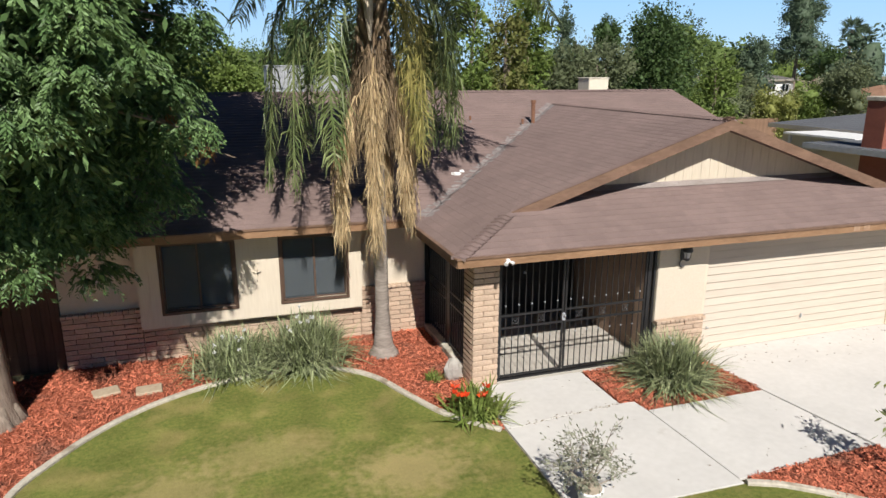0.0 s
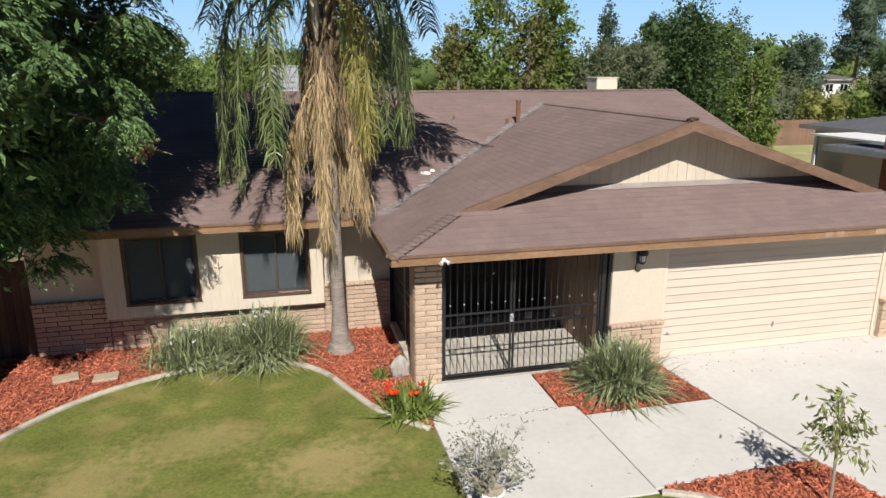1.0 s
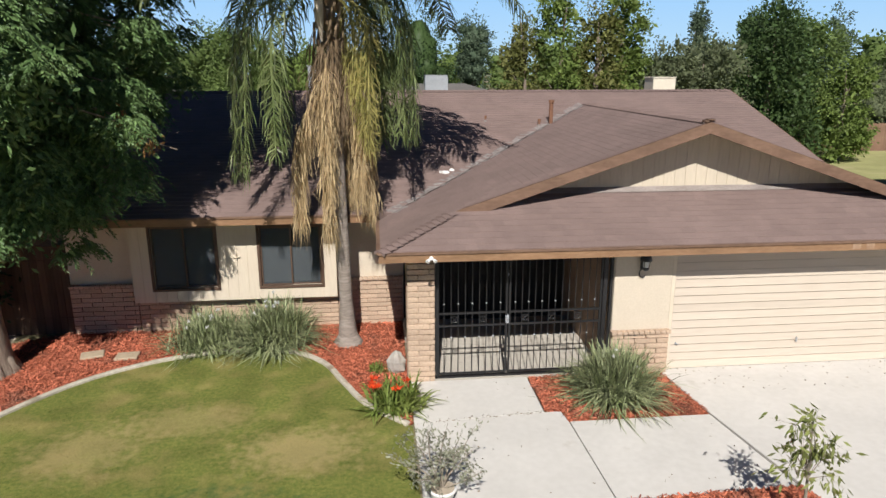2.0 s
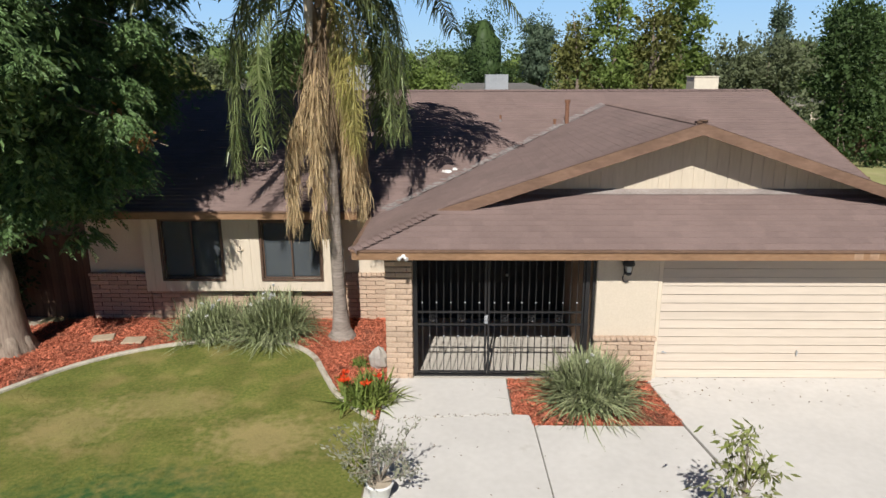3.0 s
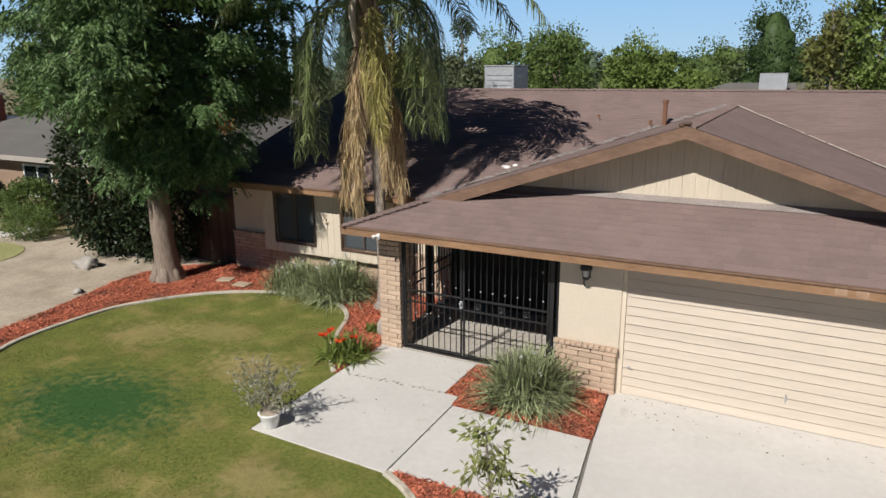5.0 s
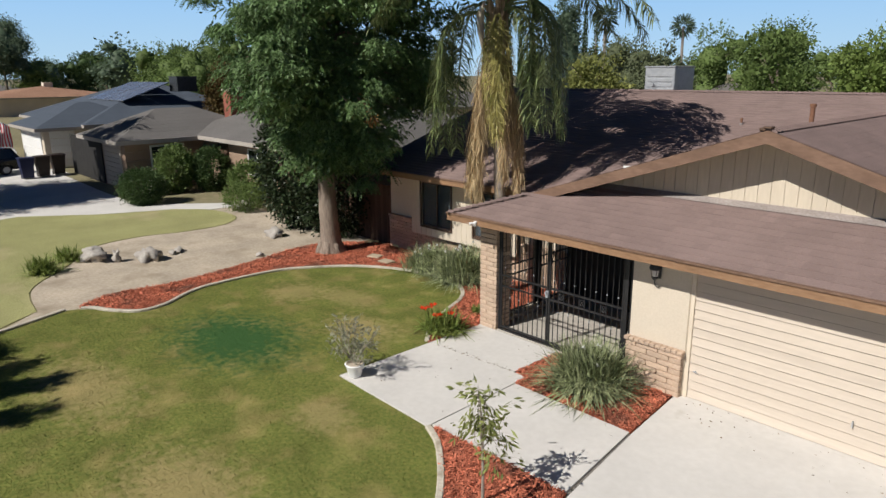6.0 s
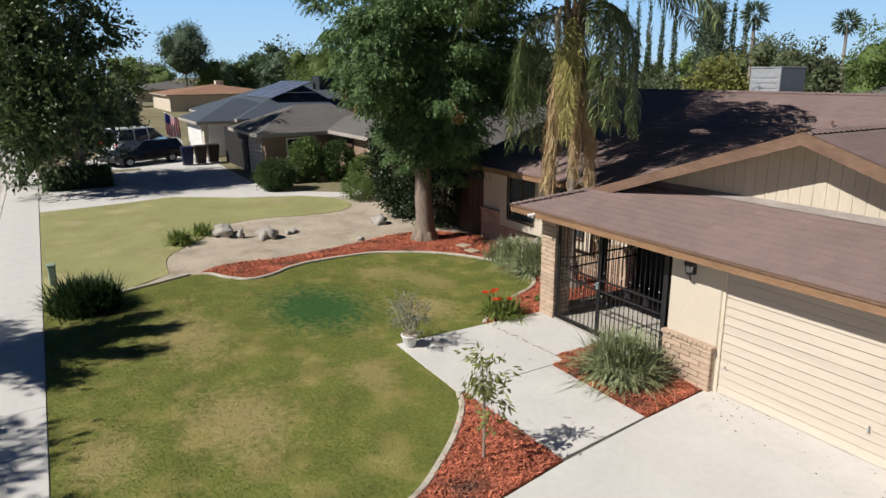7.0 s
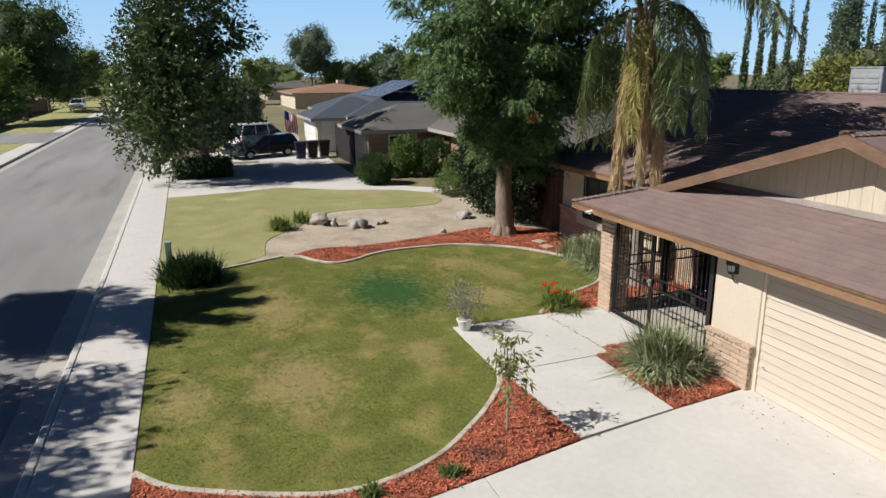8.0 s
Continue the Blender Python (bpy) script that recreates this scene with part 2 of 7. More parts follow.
BRICKRED = mat("red_brick_wall", (0.30, 0.105, 0.07), (0.23, 0.08, 0.055), 18, 0.9, 0.4, 40, big=0.15, stretch=(1, 1, 3))
SOLAR = mat("solar_cell", (0.13, 0.145, 0.18), (0.11, 0.125, 0.155), 3, 0.25, 0.0, spec=0.8)
METAL_DARK = mat("dark_metal", (0.05, 0.055, 0.06), (0.07, 0.075, 0.08), 8, 0.5, 0.05, 40, metal=0.3)
RUBBER = mat("black_rubber", (0.015, 0.015, 0.015), (0.025, 0.025, 0.025), 12, 0.8, 0.1, 60)
LAMPRED = mat("red_lamp", (0.35, 0.01, 0.01), (0.3, 0.01, 0.01), 5, 0.2, 0.0)
CARBLACK = mat("black_car_paint", (0.012, 0.013, 0.015), (0.015, 0.016, 0.018), 5, 0.15, 0.0, spec=0.6)
CARWHITE = mat("white_car_paint", (0.72, 0.73, 0.74), (0.70, 0.71, 0.72), 5, 0.2, 0.0, spec=0.6)
BINBLUE = mat("navy_plastic", (0.012, 0.016, 0.05), (0.016, 0.02, 0.06), 10, 0.5, 0.05, 60)
BINBROWN = mat("dark_brown_plastic", (0.03, 0.02, 0.016), (0.04, 0.028, 0.022), 10, 0.5, 0.05, 60)
FLAGRED = mat("flag_red", (0.60, 0.03, 0.045), (0.52, 0.025, 0.04), 8, 0.8, 0.0)
FLAGWHITE = mat("flag_white", (0.75, 0.75, 0.75), (0.70, 0.70, 0.70), 8, 0.8, 0.0)
FLAGBLUE = mat("flag_blue", (0.02, 0.03, 0.16), (0.03, 0.04, 0.18), 8, 0.8, 0.0)
UTIL = mat("pale_green_plastic", (0.30, 0.38, 0.30), (0.26, 0.33, 0.26), 8, 0.6, 0.0)
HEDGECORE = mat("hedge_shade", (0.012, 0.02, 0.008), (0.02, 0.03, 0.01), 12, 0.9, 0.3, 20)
BARKPALE = mat("pale_twig_bark", (0.36, 0.31, 0.25), (0.26, 0.22, 0.17), 20, 0.9, 0.3, 60)
LEAF_GREY = leafmat("leaf_grey_green", (0.25, 0.26, 0.18), (0.36, 0.36, 0.27))
LEAF_SAP = leafmat("leaf_sapling", (0.17, 0.21, 0.055), (0.29, 0.31, 0.11), 0.4)
LEAF_DARKSTRAP = leafmat("leaf_dark_strap", (0.02, 0.045, 0.012), (0.035, 0.065, 0.018), 0.45, 0.45)
LEAF_MAGNOLIA = leafmat("leaf_magnolia", (0.055, 0.09, 0.03), (0.125, 0.16, 0.06), 0.55, 0.42, 0.12, 0.35)
LEAF_BAMBOO = leafmat("leaf_bamboo", (0.16, 0.175, 0.05), (0.22, 0.22, 0.08))
LEAF_RUSTY = leafmat("leaf_rust_green", (0.13, 0.075, 0.03), (0.10, 0.085, 0.03))
SPATHE = mat("pale_sheath", (0.55, 0.47, 0.37), (0.45, 0.37, 0.28), 12, 0.7, 0.2, 50, stretch=(3, 3, 0.5))
STEP = mat("tan_paver", (0.46, 0.37, 0.26), (0.38, 0.30, 0.21), 14, 0.9, 0.3, 80, big=0.1)
DUSTY = mat("dusty_shingle", (0.34, 0.305, 0.28), (0.24, 0.195, 0.175), 30, 0.9, 0.3, 200, big=0.2, bigscale=2)
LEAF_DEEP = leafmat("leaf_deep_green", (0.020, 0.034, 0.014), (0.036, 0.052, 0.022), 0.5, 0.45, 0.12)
BLOOM = leafmat("white_bloom", (0.70, 0.70, 0.66), (0.60, 0.60, 0.58), 0.1)
LEAF_HUSK = leafmat("palm_brown_fibre", (0.17, 0.12, 0.075), (0.26, 0.19, 0.12), 0.4, 0.9, 0.1, 0.05)
SHINGLE_DUSK = mat("blue_grey_shingle", (0.10, 0.105, 0.115), (0.145, 0.15, 0.16), 60, 0.9, 0.3, 160, big=0.12, spec=0.2)
LITTER = leafmat("dry_leaf_litter", (0.16, 0.12, 0.08), (0.25, 0.20, 0.13), 0.4, 0.9, 0.1, 0.05)
SKYGLOW = bpy.data.materials.new("clear_sky_haze")
SKYGLOW.use_nodes = True
_n, _l = SKYGLOW.node_tree.nodes, SKYGLOW.node_tree.links
_n.clear()
_c, _s, _r, _e, _o = (_n.new("ShaderNode" + k) for k in ("TexCoord", "SeparateXYZ", "ValToRGB", "Emission", "OutputMaterial"))
_d = _n.new("ShaderNodeMath")
_d.operation = "DIVIDE"
_d.inputs[1].default_value = 230.0
_l.new(_c.outputs["Object"], _s.inputs[0])
_l.new(_s.outputs["Z"], _d.inputs[0])
_l.new(_d.outputs[0], _r.inputs[0])
_r.color_ramp.elements[0].color = (0.45, 0.645, 0.80, 1)
_r.color_ramp.elements[1].color = (0.235, 0.49, 0.86, 1)
_l.new(_r.outputs[0], _e.inputs[0])
_l.new(_e.outputs[0], _o.inputs[0])


# ---- building helpers ----
class MB:
    """A mesh in the making: vertices, faces and a material slot for each face."""

    def __init__(self):
        self.v, self.f, self.m = [], [], []

    def add(self, vs, fs, slot=0):
        k = len(self.v)
        self.v += [tuple(p) for p in vs]
        self.f += [tuple(i + k for i in f) for f in fs]
        self.m += [slot] * len(fs)
        return self

    def box(self, x0, x1, y0, y1, z0, z1, c=0.0, slot=0):
        """A box with chamfered edges of width c."""
        if c <= 0:
            vs = [(x, y, z) for z in (z0, z1) for y in (y0, y1) for x in (x0, x1)]
            return self.add(vs, [(0, 2, 3, 1), (4, 5, 7, 6), (0, 1, 5, 4), (2, 6, 7, 3), (0, 4, 6, 2), (1, 3, 7, 5)], slot)
        bm = bmesh.new()
        bmesh.ops.create_cube(bm, size=1)
        for v in bm.verts:
            v.co = Vector(((x0 + x1) / 2 + v.co.x * (x1 - x0), (y0 + y1) / 2 + v.co.y * (y1 - y0), (z0 + z1) / 2 + v.co.z * (z1 - z0)))
        bmesh.ops.bevel(bm, geom=list(bm.edges), offset=c, segments=1, affect="EDGES")
        bm.verts.index_update()
        self.add([v.co for v in bm.verts], [[v.index for v in f.verts] for f in bm.faces], slot)
        bm.free()
        return self

    def tube(self, pts, rad, n=8, slot=0, cap=True):
        """A round tube along pts with a radius for each."""
        pts = [Vector(p) for p in pts]
        rad = rad if isinstance(rad, (list, tuple)) else [rad] * len(pts)
        vs, fs = [], []
        for i, p in enumerate(pts):
            d = (pts[min(i + 1, len(pts) - 1)] - pts[max(i - 1, 0)]).normalized()
            a = d.cross((0, 0, 1) if abs(d.z) < 0.9 else (1, 0, 0)).normalized()
            b = d.cross(a)
            vs += [p + (a * math.cos(t) + b * math.sin(t)) * rad[i] for t in (2 * math.pi * j / n for j in range(n))]
        for i in range(len(pts) - 1):
            fs += [(i * n + j, i * n + (j + 1) % n, (i + 1) * n + (j + 1) % n, (i + 1) * n + j) for j in range(n)]
        if cap:
            fs += [tuple(range(n))[::-1], tuple(range((len(pts) - 1) * n, len(pts) * n))]
        return self.add(vs, fs, slot)

    def prism(self, poly, z0, z1, slot=0):
        """A flat slab over a plan outline."""
        n = len(poly)
        vs = [(x, y, z0) for x, y in poly] + [(x, y, z1) for x, y in poly]
        fs = [tuple(range(n))[::-1], tuple(range(n, 2 * n))] + [(i, (i + 1) % n, n + (i + 1) % n, n + i) for i in range(n)]
        return self.add(vs, fs, slot)

    def blob(self, c, r, n=10, rough=0.25, seed=0, slot=0):
        """An uneven boulder."""
        vs, fs = [], []
        rows = n // 2 + 1
        for i in range(rows):
            th = math.pi * i / (rows - 1)
            for j in range(n):
                ph = 2 * math.pi * j / n
                d = Vector((math.sin(th) * math.cos(ph), math.sin(th) * math.sin(ph), math.cos(th)))
                k = 1 + rough * noise.noise(d * 1.7 + Vector((seed * 7.3, seed, 0)))
                vs.append((c[0] + d.x * r[0] * k, c[1] + d.y * r[1] * k, c[2] + d.z * r[2] * k))
        for i in range(rows - 1):
            fs += [(i * n + j, (i + 1) * n + j, (i + 1) * n + (j + 1) % n, i * n + (j + 1) % n) for j in range(n)]
        return self.add(vs, fs, slot)


def thing(name, at, label, category, group="", kind=""):
    ob = new(name)
    ob.location = at
    ob.empty_display_size = 0.2
    return tagged(ob, label, category, group, kind)


def base_of(ob):
    p = Vector((0, 0, 0))
    while ob:
        p += ob.location
        ob = ob.parent
    return p


def part(name, mb, mats, parent=None, label="", smooth=False):
    """Links a mesh, given in world places, as one object, under a thing or a part if one is named."""
    me = bpy.data.meshes.new(name)
    o = base_of(parent)
    me.from_pydata([(x - o.x, y - o.y, z - o.z) for x, y, z in mb.v], [], mb.f)
    for m in mats if isinstance(mats, (list, tuple)) else [mats]:
        me.materials.append(m)
    me.polygons.foreach_set("material_index", mb.m)
    if smooth:
        me.polygons.foreach_set("use_smooth", [True] * len(mb.f))
    me.update()
    ob = new(name, me)
    ob.parent = parent
    return tagged(ob, label)


def fast(name, verts, k, mats, parent=None, label="", slots=None):
    """A mesh of many separate faces with k corners each, from one array."""
    o = base_of(parent)
    verts = np.asarray(verts, dtype=np.float32).reshape(-1, 3) - np.array((o.x, o.y, o.z), dtype=np.float32)
    nf = len(verts) // k
    me = bpy.data.meshes.new(name)
    me.vertices.add(len(verts))
    me.vertices.foreach_set("co", verts.ravel())
    me.loops.add(len(verts))
    me.loops.foreach_set("vertex_index", np.arange(len(verts), dtype=np.int32))
    me.polygons.add(nf)
    me.polygons.foreach_set("loop_start", np.arange(0, nf * k, k, dtype=np.int32))
    for m in mats if isinstance(mats, (list, tuple)) else [mats]:
        me.materials.append(m)
    if slots is not None:
        me.polygons.foreach_set("material_index", np.asarray(slots, dtype=np.int32))
    me.update(calc_edges=True)
    ob = new(name, me)
    ob.parent = parent
    return tagged(ob, label)


def piece(name, me, at, parent, rz=0.0):
    """One of many alike pieces on a shared mesh."""
    ob = new(name, me)
    ob.parent = parent
    ob.location = Vector(at) - base_of(parent)
    ob.rotation_euler = (0, 0, rz)
    return ob


def shared(name, mb, mats):
    me = bpy.data.meshes.new(name)
    me.from_pydata(mb.v, [], mb.f)
    for m in mats if isinstance(mats, (list, tuple)) else [mats]:
        me.materials.append(m)
    me.polygons.foreach_set("material_index", mb.m)
    me.update()
    return me


RNG = np.random.default_rng(7)


def unit(a):
    return a / np.maximum(np.linalg.norm(a, axis=-1, keepdims=True), 1e-6)


def leaf_quads(p, d, length, width, rng=RNG):
    """Pointed four-cornered leaves at places p along ways d."""
    n = len(p)
    d = unit(d)
    s = unit(np.cross(d, rng.normal(size=(n, 3))))
    length = np.broadcast_to(np.asarray(length, float), (n,))[:, None]
    width = np.broadcast_to(np.asarray(width, float), (n,))[:, None]
    mid = p + d * length * 0.45
    return np.stack([p, mid + s * width / 2, p + d * length, mid - s * width / 2], 1).reshape(-1, 3)


def clip(poly, a, b, c):
    """The part of a plan polygon where a*u + b*v <= c."""
    out = []
    for i, p in enumerate(poly):
        q = poly[(i + 1) % len(poly)]
        dp, dq = a * p[0] + b * p[1] - c, a * q[0] + b * q[1] - c
        if dp <= 0:
            out.append(p)
        if dp * dq < 0:
            k = dp / (dp - dq)
            out.append((p[0] + (q[0] - p[0]) * k, p[1] + (q[1] - p[1]) * k))
    return out


def inside_cuts(poly):
    """Half planes a*u + b*v <= c of a convex polygon."""
    area = sum(p[0] * q[1] - q[0] * p[1] for p, q in zip(poly, poly[1:] + poly[:1]))
    cuts = []
    for p, q in zip(poly, poly[1:] + poly[:1]):
        a, b = q[1] - p[1], p[0] - q[0]
        s = 1 if area > 0 else -1
        cuts.append((a * s, b * s, (a * p[0] + b * p[1]) * s))
    return cuts


def in_poly(poly, x, y):
    hit = np.zeros(len(x), bool)
    for (x0, y0), (x1, y1) in zip(poly, poly[1:] + poly[:1]):
        cond = ((y0 > y) != (y1 > y)) & (x < (x1 - x0) * (y - y0) / (y1 - y0 + 1e-12) + x0)
        hit ^= cond
    return hit


def spline(pts, step=0.15, closed=False):
    """A smooth line through plan points."""
    p = [Vector((*q, 0)) for q in pts]
    n = len(p)
    out = []
    for i in range(n if closed else n - 1):
        a, b, c, d = (p[(i + k) % n] if closed else p[min(max(i + k, 0), n - 1)] for k in (-1, 0, 1, 2))
        m = max(2, int((c - b).length / step))
        for j in range(m):
            t = j / m
            q = 0.5 * (2 * b + (c - a) * t + (2 * a - 5 * b + 4 * c - d) * t * t + (3 * b - a - 3 * c + d) * t ** 3)
            out.append((q.x, q.y))
    if not closed:
        out.append(tuple(pts[-1]))
    return out


# ---- ground, street, paving ----
ring = [(-1400 * math.sin(a), 1400 * math.cos(a)) for a in (radians(-75 + 200 * k / 64) for k in range(65))]
sky_far = part("backdrop", MB().add([(x, y, -1.0) for x, y in ring] + [(x, y, 230.0) for x, y in ring], [(i, i + 1, 66 + i, 65 + i) for i in range(64)]), SKYGLOW, smooth=True)
tagged(sky_far, "clear pale blue sky low over the horizon", "sky", kind="structure")
ground = part("ground", MB().add([(-1500, -1500, -0.3), (1500, -1500, -0.3), (1500, 1500, -0.3), (-1500, 1500, -0.3)], [(0, 1, 2, 3)]), LOT)
tagged(ground, "flat dry valley ground reaching the horizon", "ground", kind="structure")
lots = part("front_lots", MB().box(-160, 160, 0.04, 70, -0.28, -0.02), LOT)
tagged(lots, "bare earth of the house lots behind the pavement", "ground", kind="structure")
farlots = part("opposite_lots", MB().box(-160, 160, -60, -11.1, -0.28, -0.02), TURF2)
tagged(farlots, "mown grass of the lots across the street", "lawn", kind="structure")
road = part("road", MB().box(-160, 160, -9.1, -1.9, -0.29, -0.15), ASPHALT)
tagged(road, "worn grey asphalt residential street", "road", kind="structure")

sdrive = part("side_street", MB().prism([(-57, -9.76), (-46, -9.76), (-46, -60), (-62, -60)], -0.2, 0.004), ASPHALT)
tagged(sdrive, "grey paved side drive across the street", "driveway", kind="structure")
pave = thing("pavement", (0, -0.6, 0), "pale concrete pavement with cut joints and kerb", "pavement", kind="structure")
slab = shared("pavement_slab", MB().box(0.006, 1.518, -0.625, 0.625, -0.25, 0.0, 0.01), CONCRETE)
for i in range(-40, 24):
    piece("pavement_slab", slab, (i * 1.524, -0.59, 0), pave)
kb = MB()
for y0, y1, yy in ((-1.37, -1.22, 1), (-9.75, -9.6, -1)):
    for i in range(-30, 18):
        kb.box(i * 3 + 0.004, i * 3 + 2.996, y0, y1, -0.29, 0.0 if yy > 0 else -0.01, 0.025)
part("kerb", kb, CONCRETE, pave)
gt = MB()
for i in range(-30, 18):
    gt.box(i * 3 + 0.004, i * 3 + 2.996, -1.9, -1.37, -0.29, -0.145)
    gt.box(i * 3 + 0.004, i * 3 + 2.996, -9.6, -9.1, -0.29, -0.145)
part("gutter", gt, GUTTER, pave)
fp = MB().box(-160, 160, -11.0, -9.75, -0.28, -0.01)
part("far_walk", fp, CONCRETE, pave)

LAWN_N = [(-3.38, 3.42), (-3.15, 3.9), (-2.62, 4.2), (-2.14, 4.65), (-2.2, 5.24), (-2.66, 5.96), (-2.88, 6.75), (-2.85, 8.4), (-2.44, 9.3),
          (-1.84, 10.1), (-1.09, 10.68), (-0.21, 11.05), (0.74, 11.18), (1.6, 11.0), (2.21, 10.47), (2.6, 9.64), (3.0, 8.82), (3.62, 8.12)]
LAWN_S = [(6.1, 5.93), (6.4, 5.8), (6.68, 5.62), (7.19, 5.18), (7.65, 4.69), (8.16, 4.05), (8.48, 3.29), (8.54, 2.52), (8.33, 1.85), (8.02, 1.18), (7.63, 0.5), (7.12, 0.05)]
edge_n, edge_s = spline(LAWN_N), spline(LAWN_S)
LAWN = [(-2.55, 0.05), (-2.6, 1.5)] + edge_n + [(3.68, 8.1), (3.68, 5.98)] + edge_s
lawn = part("lawn", MB().prism(LAWN, -0.27, 0.0), TURF)
tagged(lawn, "mown front lawn, green with straw patches and one dark green spot", "lawn", kind="structure")
NLAWN = [(-2.65, 0.05), (-2.75, 1.6), (-3.75, 2.9)] + spline([(-3.8, 2.96), (-5.7, 3.26), (-7.4, 4.5), (-9.2, 5.7), (-9.6, 7.3), (-9.3, 8.6), (-9.4, 10.1), (-10.4, 11.0), (-12.2, 10.9), (-13.4, 9.9)]) + spline(
    [(-13.4, 9.85), (-14.4, 7.45), (-16.1, 5.1), (-15.7, 3.5), (-15.4, 1.8), (-15.2, 0.05)])
nlawn = part("neighbour_lawn", MB().prism(NLAWN, -0.27, -0.005), TURF2)
tagged(nlawn, "pale green mown lawn of the neighbouring house", "lawn", kind="structure")
NDIRT = [(-2.75, 1.9), (-3.75, 2.9)] + [(x, y) for x, y in spline([(-3.8, 2.98), (-5.7, 3.3), (-7.4, 4.55), (-9.15, 5.75), (-9.55, 7.3), (-9.25, 8.6), (-9.35, 10.1), (-10.4, 11.05), (-12.2, 10.95)])] + [(-12.6, 12.4), (-4, 12.6), (-3.2, 6)]
ndirt = part("dirt_bed", MB().prism(NDIRT, -0.27, -0.012), SOIL)
tagged(ndirt, "bare raked dirt planting bed with a few stones", "dirt bed", kind="structure")

MULCH_W = [(-3.45, 3.75), (-3.9, 4.6), (-3.75, 6.0), (-3.95, 7.4), (-4.3, 8.9), (-4.6, 10.0), (-4.5, 11.0), (-3.9, 11.9), (-2.9, 12.44)]
BED_N = edge_n[2:] + [(3.7, 8.2), (3.7, 9.55), (3.7, 12.44)] + spline(MULCH_W)[::-1]
bed_n = part("mulch_bed", MB().prism(BED_N, -0.26, 0.012), MULCH)
tagged(bed_n, "red bark mulch bed along the house front", "mulch bed", kind="structure")
BED_S = edge_s[1:] + [(8.6, 0.05), (9.75, 0.05), (9.03, 3.57), (8.52, 6.08), (6.2, 6.02)]
bed_s = part("mulch_bed", MB().prism(BED_S, -0.26, 0.012), MULCH)
tagged(bed_s, "red bark mulch bed between lawn and driveway", "mulch bed", kind="structure")
BED_G = [(5.76, 9.5), (5.76, 8.28), (6.02, 8.28), (6.02, 7.98), (8.26, 7.98), (8.1, 9.5)]
bed_g = part("mulch_bed", MB().prism(BED_G, -0.26, 0.012), MULCH)
tagged(bed_g, "red bark mulch bed beside the gate", "mulch bed", kind="structure")


def chips(poly, count, parent, z=0.012, seed=3):
    """Loose bark chips lying on a bed."""
    r = np.random.default_rng(seed)
    xs, ys = [p[0] for p in poly], [p[1] for p in poly]
    x, y = r.uniform(min(xs), max(xs), count * 3), r.uniform(min(ys), max(ys), count * 3)
    ok = np.nonzero(in_poly(poly, x, y))[0][:count]
    n = len(ok)
    p = np.stack([x[ok], y[ok], z + r.uniform(0.002, 0.034, n)], 1)
    a = r.uniform(0, 6.283, n)
    d = np.stack([np.cos(a), np.sin(a), r.uniform(-0.6, 0.6, n)], 1)
    s = np.stack([-np.sin(a), np.cos(a), r.uniform(-0.7, 0.7, n)], 1)
    l, w = (0.012 + 0.042 * r.uniform(0, 1, n) ** 2)[:, None], r.uniform(0.004, 0.012, n)[:, None]
    ob = fast("mulch_chips", np.stack([p - d * l - s * w, p + d * l - s * w * 0.6, p + d * l * 0.9 + s * w, p - d * l + s * w], 1), 4, CHIP)
    return tagged(ob, "loose shredded red bark chips on the bed", "mulch", kind="stuff")


chips(BED_N, 34000, None, seed=3)
chips(BED_S, 20000, None, seed=4)
chips(BED_G, 8000, None, seed=5)


def border(pts, name="lawn_edging"):
    """A poured concrete mow strip along a line, cut into lengths."""
    holder = thing(name, (*pts[0], 0), "curved pale concrete edging strip round the lawn", "edging", kind="structure")
    run = max(4, len(pts) // max(1, int(len(pts) * 0.15 / 1.1)))
    for a in range(0, len(pts) - 1, run):
        seg = pts[a:a + run + 1]
        if len(seg) < 2:
            continue
        vs, fs, n = [], [], len(seg)
        prof = ((-0.05, -0.2), (-0.05, 0.035), (-0.036, 0.05), (0.036, 0.05), (0.05, 0.035), (0.05, -0.2))
        for i, (x, y) in enumerate(seg):
            q, p = seg[min(i + 1, n - 1)], seg[max(i - 1, 0)]
            d = Vector((q[0] - p[0], q[1] - p[1])).normalized()
            k = -0.004 * d if i == n - 1 else 0.004 * d if i == 0 else 0 * d
            vs += [(x - d.y * u + k.x, y + d.x * u + k.y, w) for u, w in prof]
        for i in range(n - 1):
            fs += [(i * 6 + j, i * 6 + j + 1, i * 6 + j + 7, i * 6 + j + 6) for j in range(5)]
        fs += [tuple(range(6))[::-1], tuple(range(6 * n - 6, 6 * n))]
        part("strip", MB().add(vs, fs), KERB, holder)


border(edge_n[2:])
border(edge_s)
border(spline([(-2.65, 1.55), (-3.0, 2.5), (-3.38, 3.42)]), "boundary_edging")

# driveway and walk panels with open joints
drive = thing("driveway", (11, 4, 0), "broad pale concrete driveway with joints", "driveway", kind="structure")


def panel(poly, holder, z=0.012, name="slab", gap=0.012):
    c = Vector((sum(p[0] for p in poly) / len(poly), sum(p[1] for p in poly) / len(poly)))
    q = [tuple(Vector(p) + (c - Vector(p)).normalized() * gap) for p in poly]
    n = len(q)
    top = [tuple(Vector(p) + (c - Vector(p)).normalized() * 0.005) for p in q]
    vs = [(*p, -0.26) for p in q] + [(*p, z - 0.005) for p in q] + [(*p, z) for p in top]
    fs = [tuple(range(2 * n, 3 * n))]
    for a in (0, n):
        fs += [(a + i, a + (i + 1) % n, a + n + (i + 1) % n, a + n + i) for i in range(n)]
    return part(name, MB().add(vs, fs), CONCRETE, holder)


